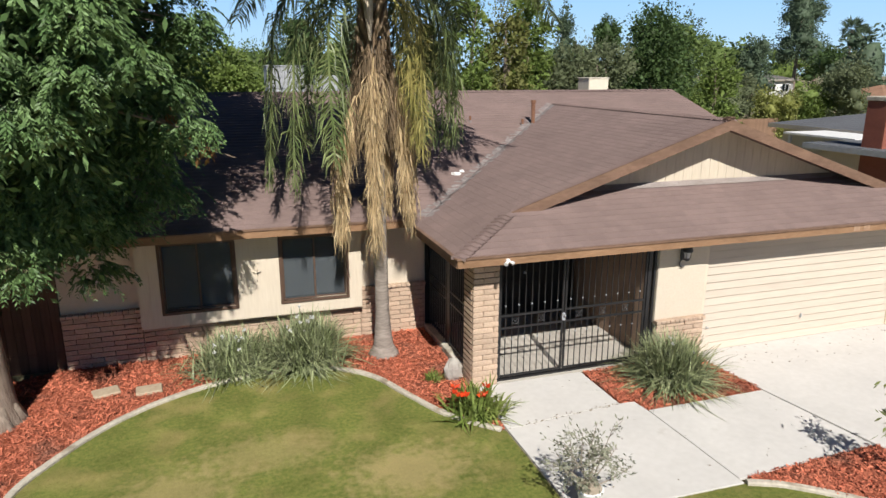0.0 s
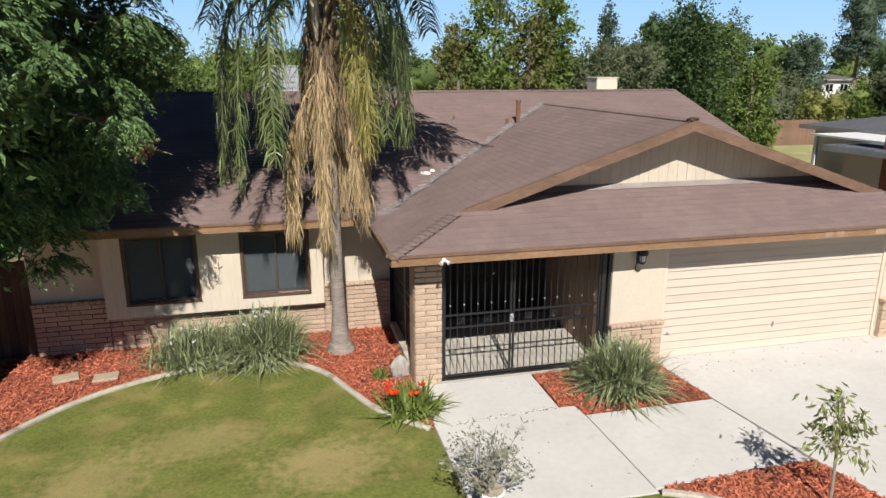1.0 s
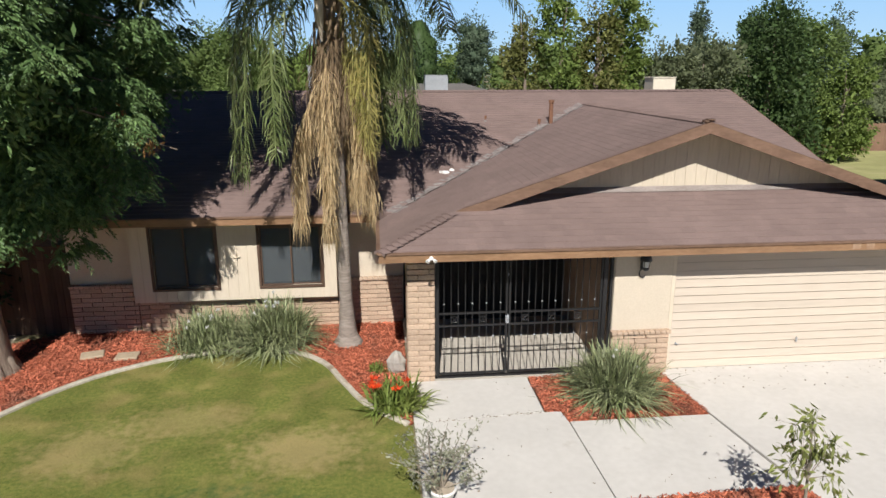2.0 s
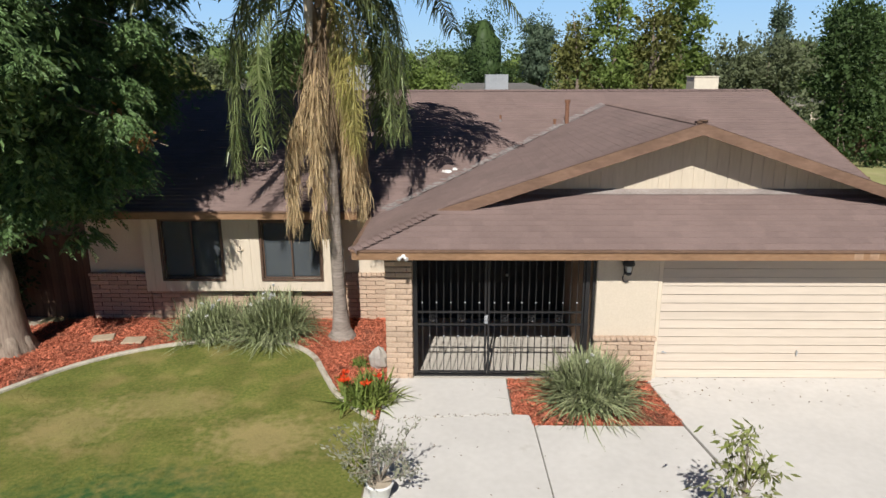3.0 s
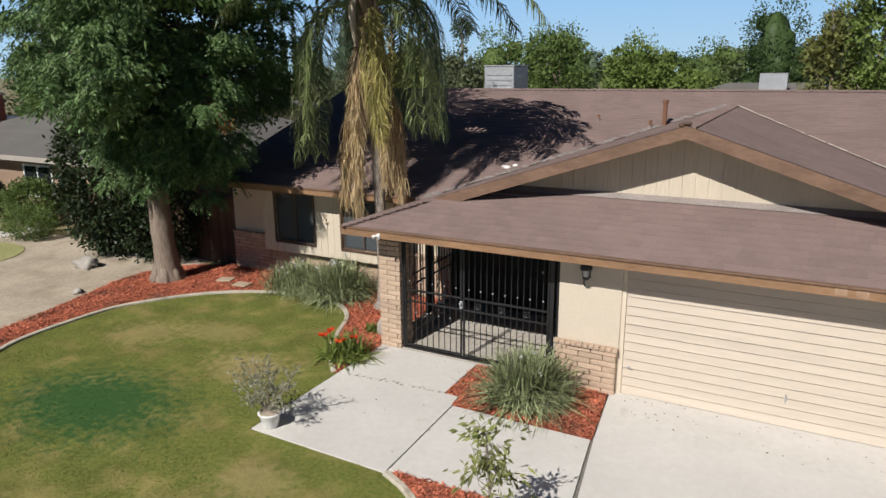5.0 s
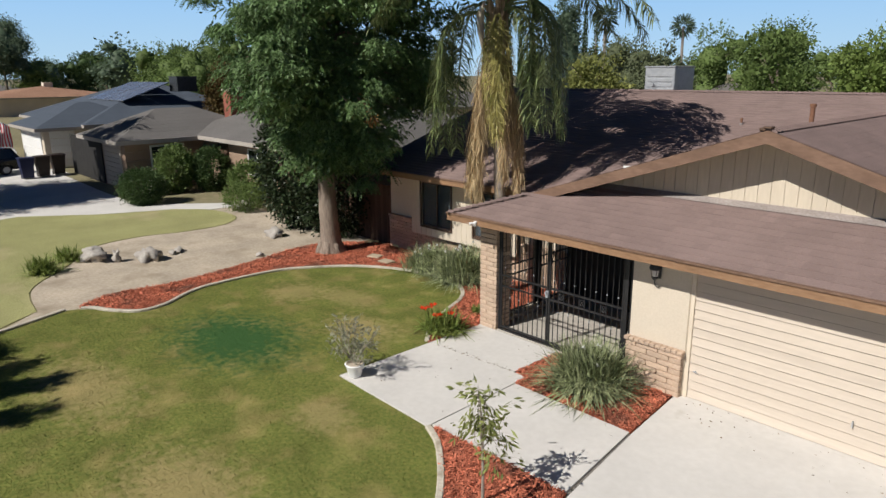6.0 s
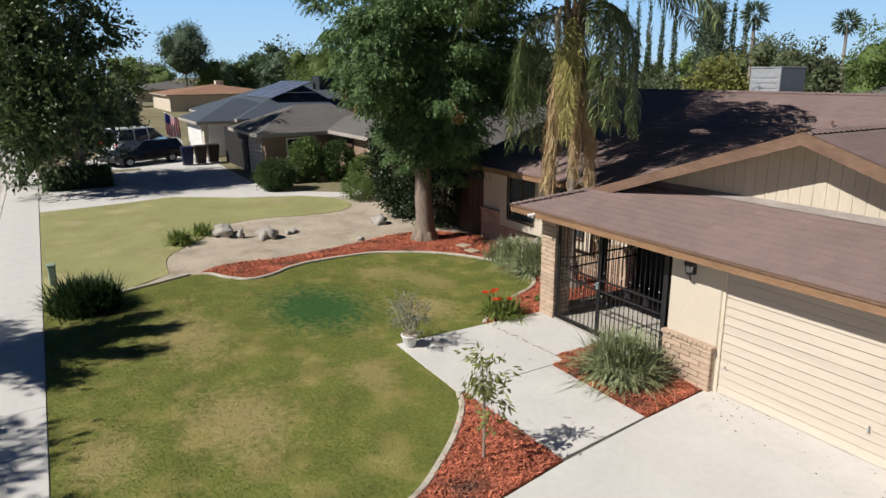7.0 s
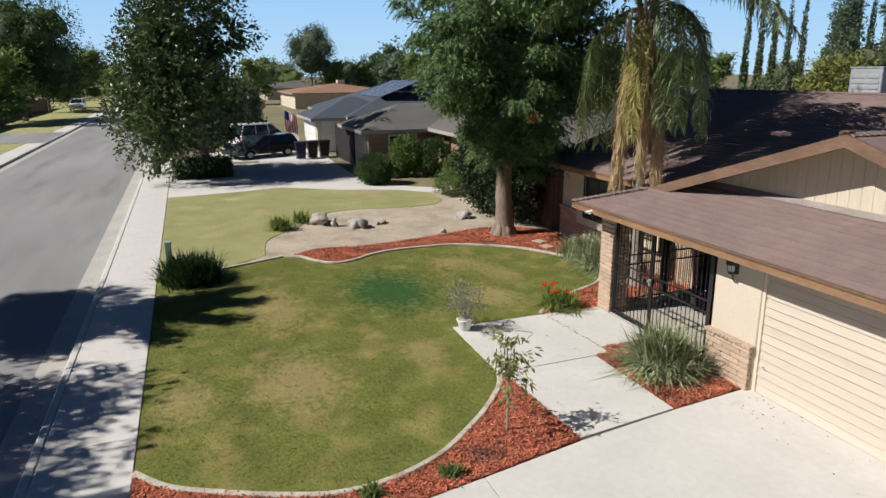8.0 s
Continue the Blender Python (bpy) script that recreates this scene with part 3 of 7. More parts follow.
DL = [(8.1, 9.72), (8.28, 7.98), (8.54, 6.1), (9.03, 3.57), (9.78, 0.04)]
panel([(8.1, 9.72), DL[1], DL[2], (8.88, 4.4), (14.1, 4.4), (14.1, 9.72)], drive)
panel([(8.88, 4.4), DL[3], DL[4], (14.4, 0.04), (14.1, 4.4)], drive)
jb = part("joint_bed", MB().box(3.72, 14.1, 6.05, 9.5, -0.25, -0.018).box(9.8, 14.1, 0.06, 6.05, -0.25, -0.018), JOINT, drive, "dark dirt in the paving joints")
walkway = thing("front_walk", (5, 7.5, 0), "pale concrete walk from the gate to the driveway", "walkway", kind="structure")
panel([(3.7, 9.53), (3.7, 8.12), (5.74, 8.3), (5.74, 9.53)], walkway, 0.016)
panel([(3.7, 8.12), (3.7, 5.98), (6.08, 5.93), (6.04, 8.0), (6.0, 8.28), (5.74, 8.3)], walkway, 0.016)
panel([(6.08, 6.02), (8.5, 6.1), (8.26, 7.97), (6.04, 7.97)], walkway, 0.014)
side = part("side_lawn", MB().box(14.12, 24, 0.05, 9.5, -0.27, -0.004), TURF2)
tagged(side, "strip of grass beside the driveway", "lawn", kind="structure")

ndrive = thing("neighbour_driveway", (-22, 5, 0), "pale concrete driveway of the neighbouring house", "driveway", kind="structure")
panel([(-15.22, 0.05), (-15.4, 1.8), (-15.7, 3.5), (-16.1, 5.1), (-20, 5.1), (-20, 0.05)], ndrive, 0.0)
panel([(-20, 0.05), (-20, 5.1), (-26, 5.1), (-26, 0.05)], ndrive, 0.0)
panel([(-16.1, 5.1), (-14.4, 7.45), (-13.9, 8.7), (-14.4, 9.2), (-20, 9.2), (-20, 5.1)], ndrive, 0.0)
panel([(-20, 5.1), (-20, 9.2), (-27, 9.4), (-27, 5.1)], ndrive, 0.0)
panel([(-27, 4.0), (-27, 9.8), (-33, 9.8), (-33, 1.5), (-29, 1.5)], ndrive, 0.0)
panel([(-13.9, 8.7), (-13.4, 9.9), (-12.3, 10.95), (-12.2, 11.9), (-13.2, 11.9), (-14.6, 10.2), (-14.8, 9.2)], ndrive, 0.002)


# ---- the house ----
K, KF = 0.333, 0.42
EAVE_Z, EX0, EX1, EY, RAKE_Y, FACE_Y = 2.42, 3.27, 14.53, 9.07, 10.1, 10.67
HIP = (RAKE_Y - EY) * KF / K
FOOT = (FACE_Y - EY) * KF / K
PEAK_X = (EX0 + EX1) / 2
PEAK_Z = EAVE_Z + K * (PEAK_X - EX0)
M_EY, M_EZ, M_RY, M_RZ, MX0, MX1 = 11.65, 2.5, 18.0, 4.6, -2.95, 13.47
MK = (M_RZ - M_EZ) / (M_RY - M_EY)
house = thing("house", (5, 14, 0), "single-storey cream ranch house with brown shingle roof and brick base", "house")


def main_z(x, y):
    return M_EZ + MK * (y - M_EY)


def back_z(x, y):
    return M_EZ + MK * (2 * M_RY - M_EY - y)


def wing_l(x, y):
    return EAVE_Z + K * (x - EX0)


def wing_r(x, y):
    return EAVE_Z + K * (EX1 - x)


def wing_f(x, y):
    return EAVE_Z + KF * (y - EY)


roof = part("roof", MB(), SHINGLE, house, "brown asphalt shingle roof, faded")
PIECES = []


def slope(zf, polys, along, up, start, course=0.146, tab=0.24, seed=1, apart=0, rise=1.0):
    """Courses of shingles on a roof plane: along and up are plan unit ways, start is the eave's coordinate along up."""
    r = random.Random(seed)
    vs, fs, singles = [], [], []
    deck = MB()
    for poly in polys:
        cuts = inside_cuts(poly)
        n = len(poly)
        deck.add([(x, y, zf(x, y) - 0.12) for x, y in poly] + [(x, y, zf(x, y) - 0.004) for x, y in poly],
                 [tuple(range(n)), tuple(range(n, 2 * n))] + [(i, (i + 1) % n, n + (i + 1) % n, n + i) for i in range(n)])
        us = [p[0] * along[0] + p[1] * along[1] for p in poly]
        ws = [p[0] * up[0] + p[1] * up[1] - start for p in poly]
        row = int(math.floor(min(ws) / course))
        while row * course < max(ws):
            w0, w1 = row * course, (row + 1) * course + 0.004
            u = min(us) - tab * (0.5 if row % 2 else 1.0) - r.random() * 0.05
            while u < max(us):
                wide = tab * r.uniform(0.6, 1.4)
                q = [(u + 0.0008, w0), (u + wide - 0.0008, w0), (u + wide - 0.0008, w1), (u + 0.0008, w1)]
                u += wide
                flat = [(a * along[0] + (b + start) * up[0], a * along[1] + (b + start) * up[1]) for a, b in q]
                for c in cuts:
                    flat = clip(flat, *c) if len(flat) > 2 else []
                if len(flat) < 3:
                    continue
                lift = r.uniform(0.008, 0.011) * rise
                hs = [(p[0] * up[0] + p[1] * up[1] - start - w0) / (w1 - w0) for p in flat]
                top = [(p[0], p[1], zf(*p) + lift * (1 - h) + 0.002) for p, h in zip(flat, hs)]
                low = [i for i, h in enumerate(hs) if h < 0.02]
                if apart and len(flat) == 4 and len(low) == 2 and len(singles) < apart:
                    singles.append((top, [(p[0], p[1], zf(*p) - 0.003) for p in (flat[low[0]], flat[low[1]])], low))
                    continue
                k = len(vs)
                vs += top
                fs.append(tuple(range(k, k + len(top))))
                if len(low) == 2:
                    a, b = low
                    k2 = len(vs)
                    vs += [top[a], top[b], (*flat[b], zf(*flat[b]) - 0.003), (*flat[a], zf(*flat[a]) - 0.003)]
                    fs.append((k2, k2 + 1, k2 + 2, k2 + 3))
            row += 1
    part("deck", deck, SHINGLE, roof)
    ob = part("shingles", MB().add(vs, fs), SHINGLE, roof)
    tagged(ob, kind="stuff")
    PIECES.extend(singles)


RY = M_EY + (PEAK_Z - M_EZ) / MK
VX = EX0 + (M_EZ - EAVE_Z) / K
VY = M_EY + (EAVE_Z + K * (EX1 - MX1) - M_EZ) / MK
slope(main_z, [[(MX0, M_EY), (VX, M_EY), (PEAK_X, RY), (PEAK_X, M_RY), (MX0, M_RY)],
               [(PEAK_X, RY), (MX1, VY), (MX1, M_RY), (PEAK_X, M_RY)]], (1, 0), (0, 1), M_EY, seed=1)
slope(wing_l, [[(EX0, EY), (EX0 + HIP, RAKE_Y), (EX0, RAKE_Y)], [(EX0, RAKE_Y), (PEAK_X, RAKE_Y), (PEAK_X, RY), (EX0, 11.41)]], (0, 1), (1, 0), EX0, seed=2, rise=0.35)
slope(wing_r, [[(EX1, EY), (EX1, RAKE_Y), (EX1 - HIP, RAKE_Y)], [(MX1, RAKE_Y), (PEAK_X, RAKE_Y), (PEAK_X, RY), (MX1, VY)],
               [(MX1, RAKE_Y), (EX1, RAKE_Y), (EX1, VY), (MX1, VY)]], (0, 1), (-1, 0), -EX1, seed=3, rise=0.2)
slope(wing_f, [[(EX0, EY), (EX1, EY), (EX1 - FOOT, FACE_Y), (EX0 + FOOT, FACE_Y)]], (1, 0), (0, 1), EY, seed=4, apart=300, rise=1.6)
bk = MB().add([(MX0, M_RY, M_RZ), (MX1, M_RY, M_RZ), (MX1, 24.35, M_EZ), (MX0, 24.35, M_EZ)] + [(MX0, M_RY, M_RZ - 0.12), (MX1, M_RY, M_RZ - 0.12), (MX1, 24.35, M_EZ - 0.12), (MX0, 24.35, M_EZ - 0.12)],
              [(0, 1, 2, 3), (4, 5, 6, 7), (2, 3, 7, 6), (1, 2, 6, 5), (0, 3, 7, 4)])
part("back_slope", bk, SHINGLE, roof)


def caps(a, b, za, zb, drop, width=0.13, step=0.14, name="ridge_cap", lip=0.03):
    """Overlapping cap shingles along a ridge or hip from a to b."""
    p, q = Vector((*a, za)), Vector((*b, zb))
    n = int((q - p).length / step)
    d = (q - p).normalized()
    s = d.cross((0, 0, 1)).normalized()
    mb = MB()
    for i in range(n):
        c = p + d * (i * step - 0.02)
        e = c + d * (step + 0.05)
        up0, up1 = Vector((0, 0, lip)), Vector((0, 0, 0.012))
        low = Vector((0, 0, -drop * width))
        vs = [c + s * width + low + up0, c + up0, c - s * width + low + up0, e + s * width + low + up1, e + up1, e - s * width + low + up1,
              c + s * width + low, c - s * width + low, c]
        mb.add(vs, [(0, 1, 4, 3), (1, 2, 5, 4), (0, 6, 8, 1), (1, 8, 7, 2)])
    ob = part(name, mb, SHINGLE, roof)
    return tagged(ob, kind="stuff")


caps((EX0, EY), (EX0 + HIP, RAKE_Y), EAVE_Z, EAVE_Z + K * HIP, K * 0.7, 0.13, 0.125, "hip_cap", 0.05)
caps((EX1, EY), (EX1 - HIP, RAKE_Y), EAVE_Z, EAVE_Z + K * HIP, K * 0.7, 0.13, 0.125, "hip_cap", 0.05)
caps((PEAK_X, RAKE_Y), (PEAK_X, RY), PEAK_Z, PEAK_Z, K)
caps((MX0, M_RY), (MX1, M_RY), M_RZ, M_RZ, MK)


def strip(a, b, width, z0, z1, lift, count=60, mats=None):
    p, q = Vector((*a, z0 + lift)), Vector((*b, z1 + lift))
    s = (q - p).cross((0, 0, 1)).normalized() * width
    up = Vector((0, 0, width * 0.24))
    r = random.Random(5)
    mb = MB()
    n = count
    for i in range(n):
        c, e = p + (q - p) * (i / n), p + (q - p) * ((i + r.uniform(0.8, 1.02)) / n)
        w, v = s * r.uniform(0.45, 1.2), s * r.uniform(0.45, 1.2)
        mb.add([c - w + up, c, c + v + up, e + v + up, e, e - w + up], [(0, 1, 4, 5), (1, 2, 3, 4)])
    return tagged(part("valley_flashing", mb, mats or FLASHING, roof), "grey weathered valley flashing", kind="stuff")


strip((VX, M_EY), (PEAK_X - 0.1, RY - 0.1), 0.15, M_EZ, PEAK_Z - 0.033, 0.008)
strip((MX1, VY), (PEAK_X + 0.1, RY - 0.1), 0.032, wing_r(MX1, 0), PEAK_Z - 0.033, 0.02, 12, KERB)
part("gable_flashing", MB().add([(EX0 + 2.6, FACE_Y - 0.17, wing_f(0, FACE_Y - 0.17) + 0.02), (EX1 - 2.6, FACE_Y - 0.17, wing_f(0, FACE_Y - 0.17) + 0.02), (EX1 - 2.0, FACE_Y, wing_f(0, FACE_Y) + 0.02), (EX0 + 2.0, FACE_Y, wing_f(0, FACE_Y) + 0.02)], [(0, 1, 2, 3)]), DUSTY, roof, "dusty grey shingles along the gable foot")


def board(name, p, q, high, thick=0.04, out=(0, -1), mats=TRIM):
    """A fascia or rake board from p to q, hanging below the line."""
    p, q = Vector(p), Vector(q)
    o = Vector((*out, 0)) * thick
    h = Vector((0, 0, -high))
    vs = [p, q, q + h, p + h, p + o, q + o, q + o + h, p + o + h]
    return part(name, MB().add(vs, [(0, 1, 2, 3), (4, 7, 6, 5), (0, 4, 5, 1), (3, 2, 6, 7), (0, 3, 7, 4), (1, 5, 6, 2)]), mats, house, "brown painted board")


F = 0.15
for p, q, out in (((EX0 - 0.05, EY), (EX1 + 0.05, EY), (0, -1)), ((EX0, EY), (EX0, M_EY), (-1, 0))):
    board("drip_edge", (*p, EAVE_Z + 0.004), (*q, EAVE_Z + 0.004), 0.03, 0.062, out)
board("drip_edge", (MX0, M_EY, M_EZ + 0.004), (EX0 - 0.07, M_EY, M_EZ + 0.004), 0.03, 0.062)
board("fascia", (EX0 - 0.03, EY, EAVE_Z - 0.005), (EX1 + 0.03, EY, EAVE_Z - 0.005), F, mats=FASCIA)
board("fascia", (EX0, EY, EAVE_Z - 0.005), (EX0, M_EY, EAVE_Z - 0.005), F, out=(-1, 0))
board("fascia", (EX1, EY, EAVE_Z - 0.005), (EX1, VY, EAVE_Z - 0.005), F, out=(1, 0))
board("fascia", (MX0, M_EY, M_EZ - 0.005), (EX0 - 0.04, M_EY, M_EZ - 0.005), F, mats=FASCIA)
board("rake_board", (EX0 + HIP - 0.03, RAKE_Y, EAVE_Z + K * (HIP - 0.03) - 0.005), (PEAK_X, RAKE_Y, PEAK_Z - 0.005), 0.19)
board("rake_board", (PEAK_X, RAKE_Y, PEAK_Z - 0.005), (EX1 - HIP + 0.03, RAKE_Y, EAVE_Z + K * (HIP - 0.03) - 0.005), 0.19)
for xx, ox in ((MX0, -1), (MX1, 1)):
    board("rake_board", (xx, M_EY, M_EZ - 0.005), (xx, M_RY, M_RZ - 0.005), 0.19, out=(ox, 0))
    board("rake_board", (xx, M_RY, M_RZ - 0.005), (xx, 24.35, M_EZ - 0.005), 0.19, out=(ox, 0))
for q in ((EX0 + 0.01, EX1 - 0.01, EY + 0.01, 9.56, EAVE_Z), (EX0 + 0.01, 3.7, 9.56, 12.44, EAVE_Z), (MX0 + 0.01, EX0 - 0.01, M_EY + 0.01, 12.44, M_EZ)):
    part("soffit", MB().box(*q[:4], q[4] - 0.155, q[4] - 0.14), TRIM, house)

for x0, x1 in ((11.02, 11.16), (11.26, 11.4), (12.1, 12.32)):
    part("fascia_patch", MB().box(x0, x1, EY - 0.043, EY - 0.038, EAVE_Z - 0.135, EAVE_Z - 0.035), SPATCH, house, "pale bare patch on the fascia")

# gable face: upright boards with open grooves
gb = MB()
x = EX0 + 1.75
while x < EX1 - 1.75:
    x1 = min(x + 0.2, EX1 - 1.75)
    zt = [min(wing_l(v, 0), wing_r(v, 0)) - 0.1 for v in (x, x1 - 0.006)]
    zm = PEAK_Z - 0.1 if x < PEAK_X < x1 else None
    front = [(x, 2.9), (x1 - 0.006, 2.9), (x1 - 0.006, zt[1])] + ([(PEAK_X, zm)] if zm else []) + [(x, zt[0])]
    n = len(front)
    if min(zt) > 2.93:
        gb.add([(a, FACE_Y, z) for a, z in front] + [(a, FACE_Y + 0.04, z) for a, z in front],
               [tuple(range(n)), tuple(range(n, 2 * n))] + [(i, (i + 1) % n, n + (i + 1) % n, n + i) for i in range(n)])
    x = x1
part("gable_siding", gb, GABLE_SIDING, house, "cream upright grooved gable boards")
gw = MB().add([(EX0 + 1.4, FACE_Y + 0.012, 2.85), (EX1 - 1.4, FACE_Y + 0.012, 2.85), (PEAK_X, FACE_Y + 0.012, PEAK_Z - 0.09), (EX0 + 1.4, FACE_Y + 0.1, 2.85), (EX1 - 1.4, FACE_Y + 0.1, 2.85), (PEAK_X, FACE_Y + 0.1, PEAK_Z - 0.09)],
              [(0, 1, 2), (3, 5, 4), (0, 3, 4, 1), (1, 4, 5, 2), (2, 5, 3, 0)])
part("gable_backing", gw, GABLE_SIDING, house)

# walls
WY = 12.45
part("wall_front", MB().box(MX0 + 0.1, 7.25, WY, WY + 0.15, 0, M_EZ - 0.14), STUCCO, house, "cream stucco wall")
part("wall_west", MB().box(MX0 + 0.1, MX0 + 0.25, WY + 0.15, 23.9, 0, M_EZ - 0.02), STUCCO, house)
part("wall_east", MB().box(MX1 - 0.25, MX1 - 0.1, WY + 0.15, 23.9, 0, M_EZ - 0.02), STUCCO, house)
part("wall_back", MB().box(MX0 + 0.1, MX1 - 0.1, 23.9, 24.05, 0, M_EZ - 0.02), STUCCO, house)
for xx in (MX0 + 0.1, MX1 - 0.25):
    tri = MB()
    pts = [(WY, M_EZ - 0.02), (23.9, M_EZ - 0.02), (M_RY, M_RZ - 0.14)]
    tri.add([(xx, y, z) for y, z in pts] + [(xx + 0.15, y, z) for y, z in pts], [(0, 2, 1), (3, 4, 5), (0, 1, 4, 3), (1, 2, 5, 4), (2, 0, 3, 5)])
    part("gable_end", tri, SIDING, house)
part("garage_wall", MB().box(7.2, 8.22, 9.55, 9.72, 0, EAVE_Z - 0.156, 0.012), STUCCO, house, "cream stucco wall between gate and garage")
part("garage_wall", MB().box(13.04, 14.05, 9.55, 9.72, 0, EAVE_Z - 0.156, 0.012), STUCCO, house)
part("garage_wall", MB().box(7.2, 7.35, 9.72, WY, 0, EAVE_Z - 0.156), STUCCO, house)
part("garage_wall", MB().box(13.9, 14.05, 9.72, WY + 0.2, 0, EAVE_Z - 0.156), STUCCO, house)
part("garage_header", MB().box(8.22, 13.04, 9.575, 9.75, 2.12, EAVE_Z - 0.156), FASCIA, house, "brown trim board over the garage door")
for xx in (8.22, 12.97):
    part("door_jamb", MB().box(xx, xx + 0.07, 9.57, 9.8, 0, 2.12, 0.006), SIDING, house)

gdoor = part("garage_door", MB().box(8.29, 12.97, 9.62, 9.66, 0.02, 2.12), FASCIA_PALE, house, "cream sectional garage door with level lap boards")
rows_n, hgt = 14, 2.1 / 14
for i in range(rows_n):
    z0, z1 = 0.015 + i * hgt, 0.015 + (i + 1) * hgt - 0.003
    mb = MB().add([(8.29, 9.62, z0), (12.97, 9.62, z0), (12.97, 9.592, z0 + 0.008), (8.29, 9.592, z0 + 0.008), (8.29, 9.609, z1), (12.97, 9.609, z1), (12.97, 9.62, z1), (8.29, 9.62, z1)],
                  [(0, 1, 2, 3), (3, 2, 5, 4), (4, 5, 6, 7), (0, 3, 4, 7), (1, 6, 5, 2)])
    part("slat", mb, DOORPAINT, gdoor)
part("handle", MB().box(10.635, 10.655, 9.55, 9.592, 0.44, 0.53, 0.006), METAL, gdoor, "small grey lift handle")
part("latch", MB().tube([(8.37, 9.57, 0.5), (8.44, 9.56, 0.49)], 0.008).tube([(8.4, 9.59, 0.5), (8.4, 9.56, 0.5)], 0.014), METAL, gdoor, "small side latch")

# bay wall with two windows, hung above the brick base
BX0, BX1, BY, BZ0, BZ1 = -1.56, 2.4, 12.17, 0.7, M_EZ - 0.156
WINS = [(-1.14, 0.06, 0.97, 2.2), (0.92, 2.1, 0.97, 2.17)]
bay = MB()
cutx = [BX0, WINS[0][0], WINS[0][1], WINS[1][0], WINS[1][1], BX1]


def grooved(mb, x0, x1, z0, z1):
    x = x0
    while x < x1 - 0.02:
        e = min(x + 0.203, x1)
        mb.box(x + 0.003, e - 0.003, BY, BY + 0.03, z0, z1, 0.0)
        x = e
    mb.box(x0, x1, BY + 0.008, BY + 0.09, z0 + 0.004, z1)


for a, b in ((0, 1), (2, 3), (4, 5)):
    grooved(bay, cutx[a], cutx[b], BZ0, BZ1)
for x0, x1, z0, z1 in WINS:
    grooved(bay, x0, x1, BZ0, z0)
    grooved(bay, x0, x1, z1, BZ1)
bay.box(BX0, BX0 + 0.03, BY + 0.03, WY, BZ0, BZ1).box(BX1 - 0.03, BX1, BY + 0.03, WY, BZ0, BZ1).box(BX0, BX1, BY + 0.03, WY, BZ0 - 0.02, BZ0)
part("bay_wall", bay, SIDING, house, "cream grooved siding hung out over the brick base")
for k, (x0, x1, z0, z1) in enumerate(WINS):
    w = part("window", MB().box(x0, x1, BY + 0.16, BY + 0.18, z0, z1), DARK, house, "dark sliding window with blinds behind the glass")
    fr = MB()
    t = 0.055
    for bx in ((x0 - t, x0, z0 - t, z1 + t), (x1, x1 + t, z0 - t, z1 + t), (x0, x1, z1, z1 + t), (x0, x1, z0 - t, z0)):
        fr.box(bx[0], bx[1], BY - 0.022, BY + 0.02, bx[2], bx[3], 0.006)
    part("frame", fr, TRIM_DARK, w, "dark brown trim boards")
    xm = (x0 + x1) / 2
    sash = MB()
    for a, b, yy in ((x0, xm + 0.02, 0.045), (xm - 0.02, x1, 0.07)):
        for q in ((a, a + 0.03, z0, z1), (b - 0.03, b, z0, z1), (a + 0.03, b - 0.03, z0, z0 + 0.03), (a + 0.03, b - 0.03, z1 - 0.03, z1)):
            sash.box(q[0], q[1], BY + yy - 0.012, BY + yy + 0.012, q[2], q[3])
    part("sash", sash, TRIM_DARK, w)
    for a, b, yy in ((x0 + 0.03, xm - 0.01, 0.045), (xm + 0.01, x1 - 0.03, 0.07)):
        part("pane", MB().box(a, b, BY + yy - 0.003, BY + yy + 0.003, z0 + 0.03, z1 - 0.03), PANE, w)
    bl = MB()
    z = z0 + 0.05
    while z < z1 - 0.03:
        bl.add([(x0 + 0.02, BY + 0.105, z), (x1 - 0.02, BY + 0.105, z), (x1 - 0.02, BY + 0.125, z + 0.027), (x0 + 0.02, BY + 0.125, z + 0.027)], [(0, 1, 2, 3)])
        z += 0.03
    part("blind", bl, BLIND, w, "closed grey slatted blind")

wb_ = thing("wall_bracket", (0.46, BY, 1.5), "small cream scroll bracket fixed between the windows", "wall bracket")
part("plate", MB().box(0.445, 0.475, BY - 0.02, BY, 1.42, 1.72, 0.006), SIDING, wb_)
part("arm", MB().tube([(0.46, BY - 0.02, 1.66), (0.46, BY - 0.1, 1.68), (0.46, BY - 0.12, 1.62)], 0.012, 6).tube([(0.39, BY - 0.03, 1.6), (0.46, BY - 0.03, 1.57), (0.53, BY - 0.03, 1.6)], 0.012, 6), SIDING, wb_)

# brick base
BH, BL = 0.0955, 0.4
BRICKS = {}


def brick_mesh(length):
    key = round(length, 2)
    if key not in BRICKS:
        r = random.Random(int(key * 1000))
        mb = MB().box(-key / 2 + 0.006, key / 2 - 0.006, -0.05, 0.05, 0.006, BH - 0.006, 0.009)
        mb.v = [(x, y + (r.uniform(-0.006, 0.006) if y < 0 else 0), z + r.uniform(-0.003, 0.003)) for x, y, z in mb.v]
        BRICKS[key] = shared("brick", mb, BRICK)
    return BRICKS[key]


LAID = []


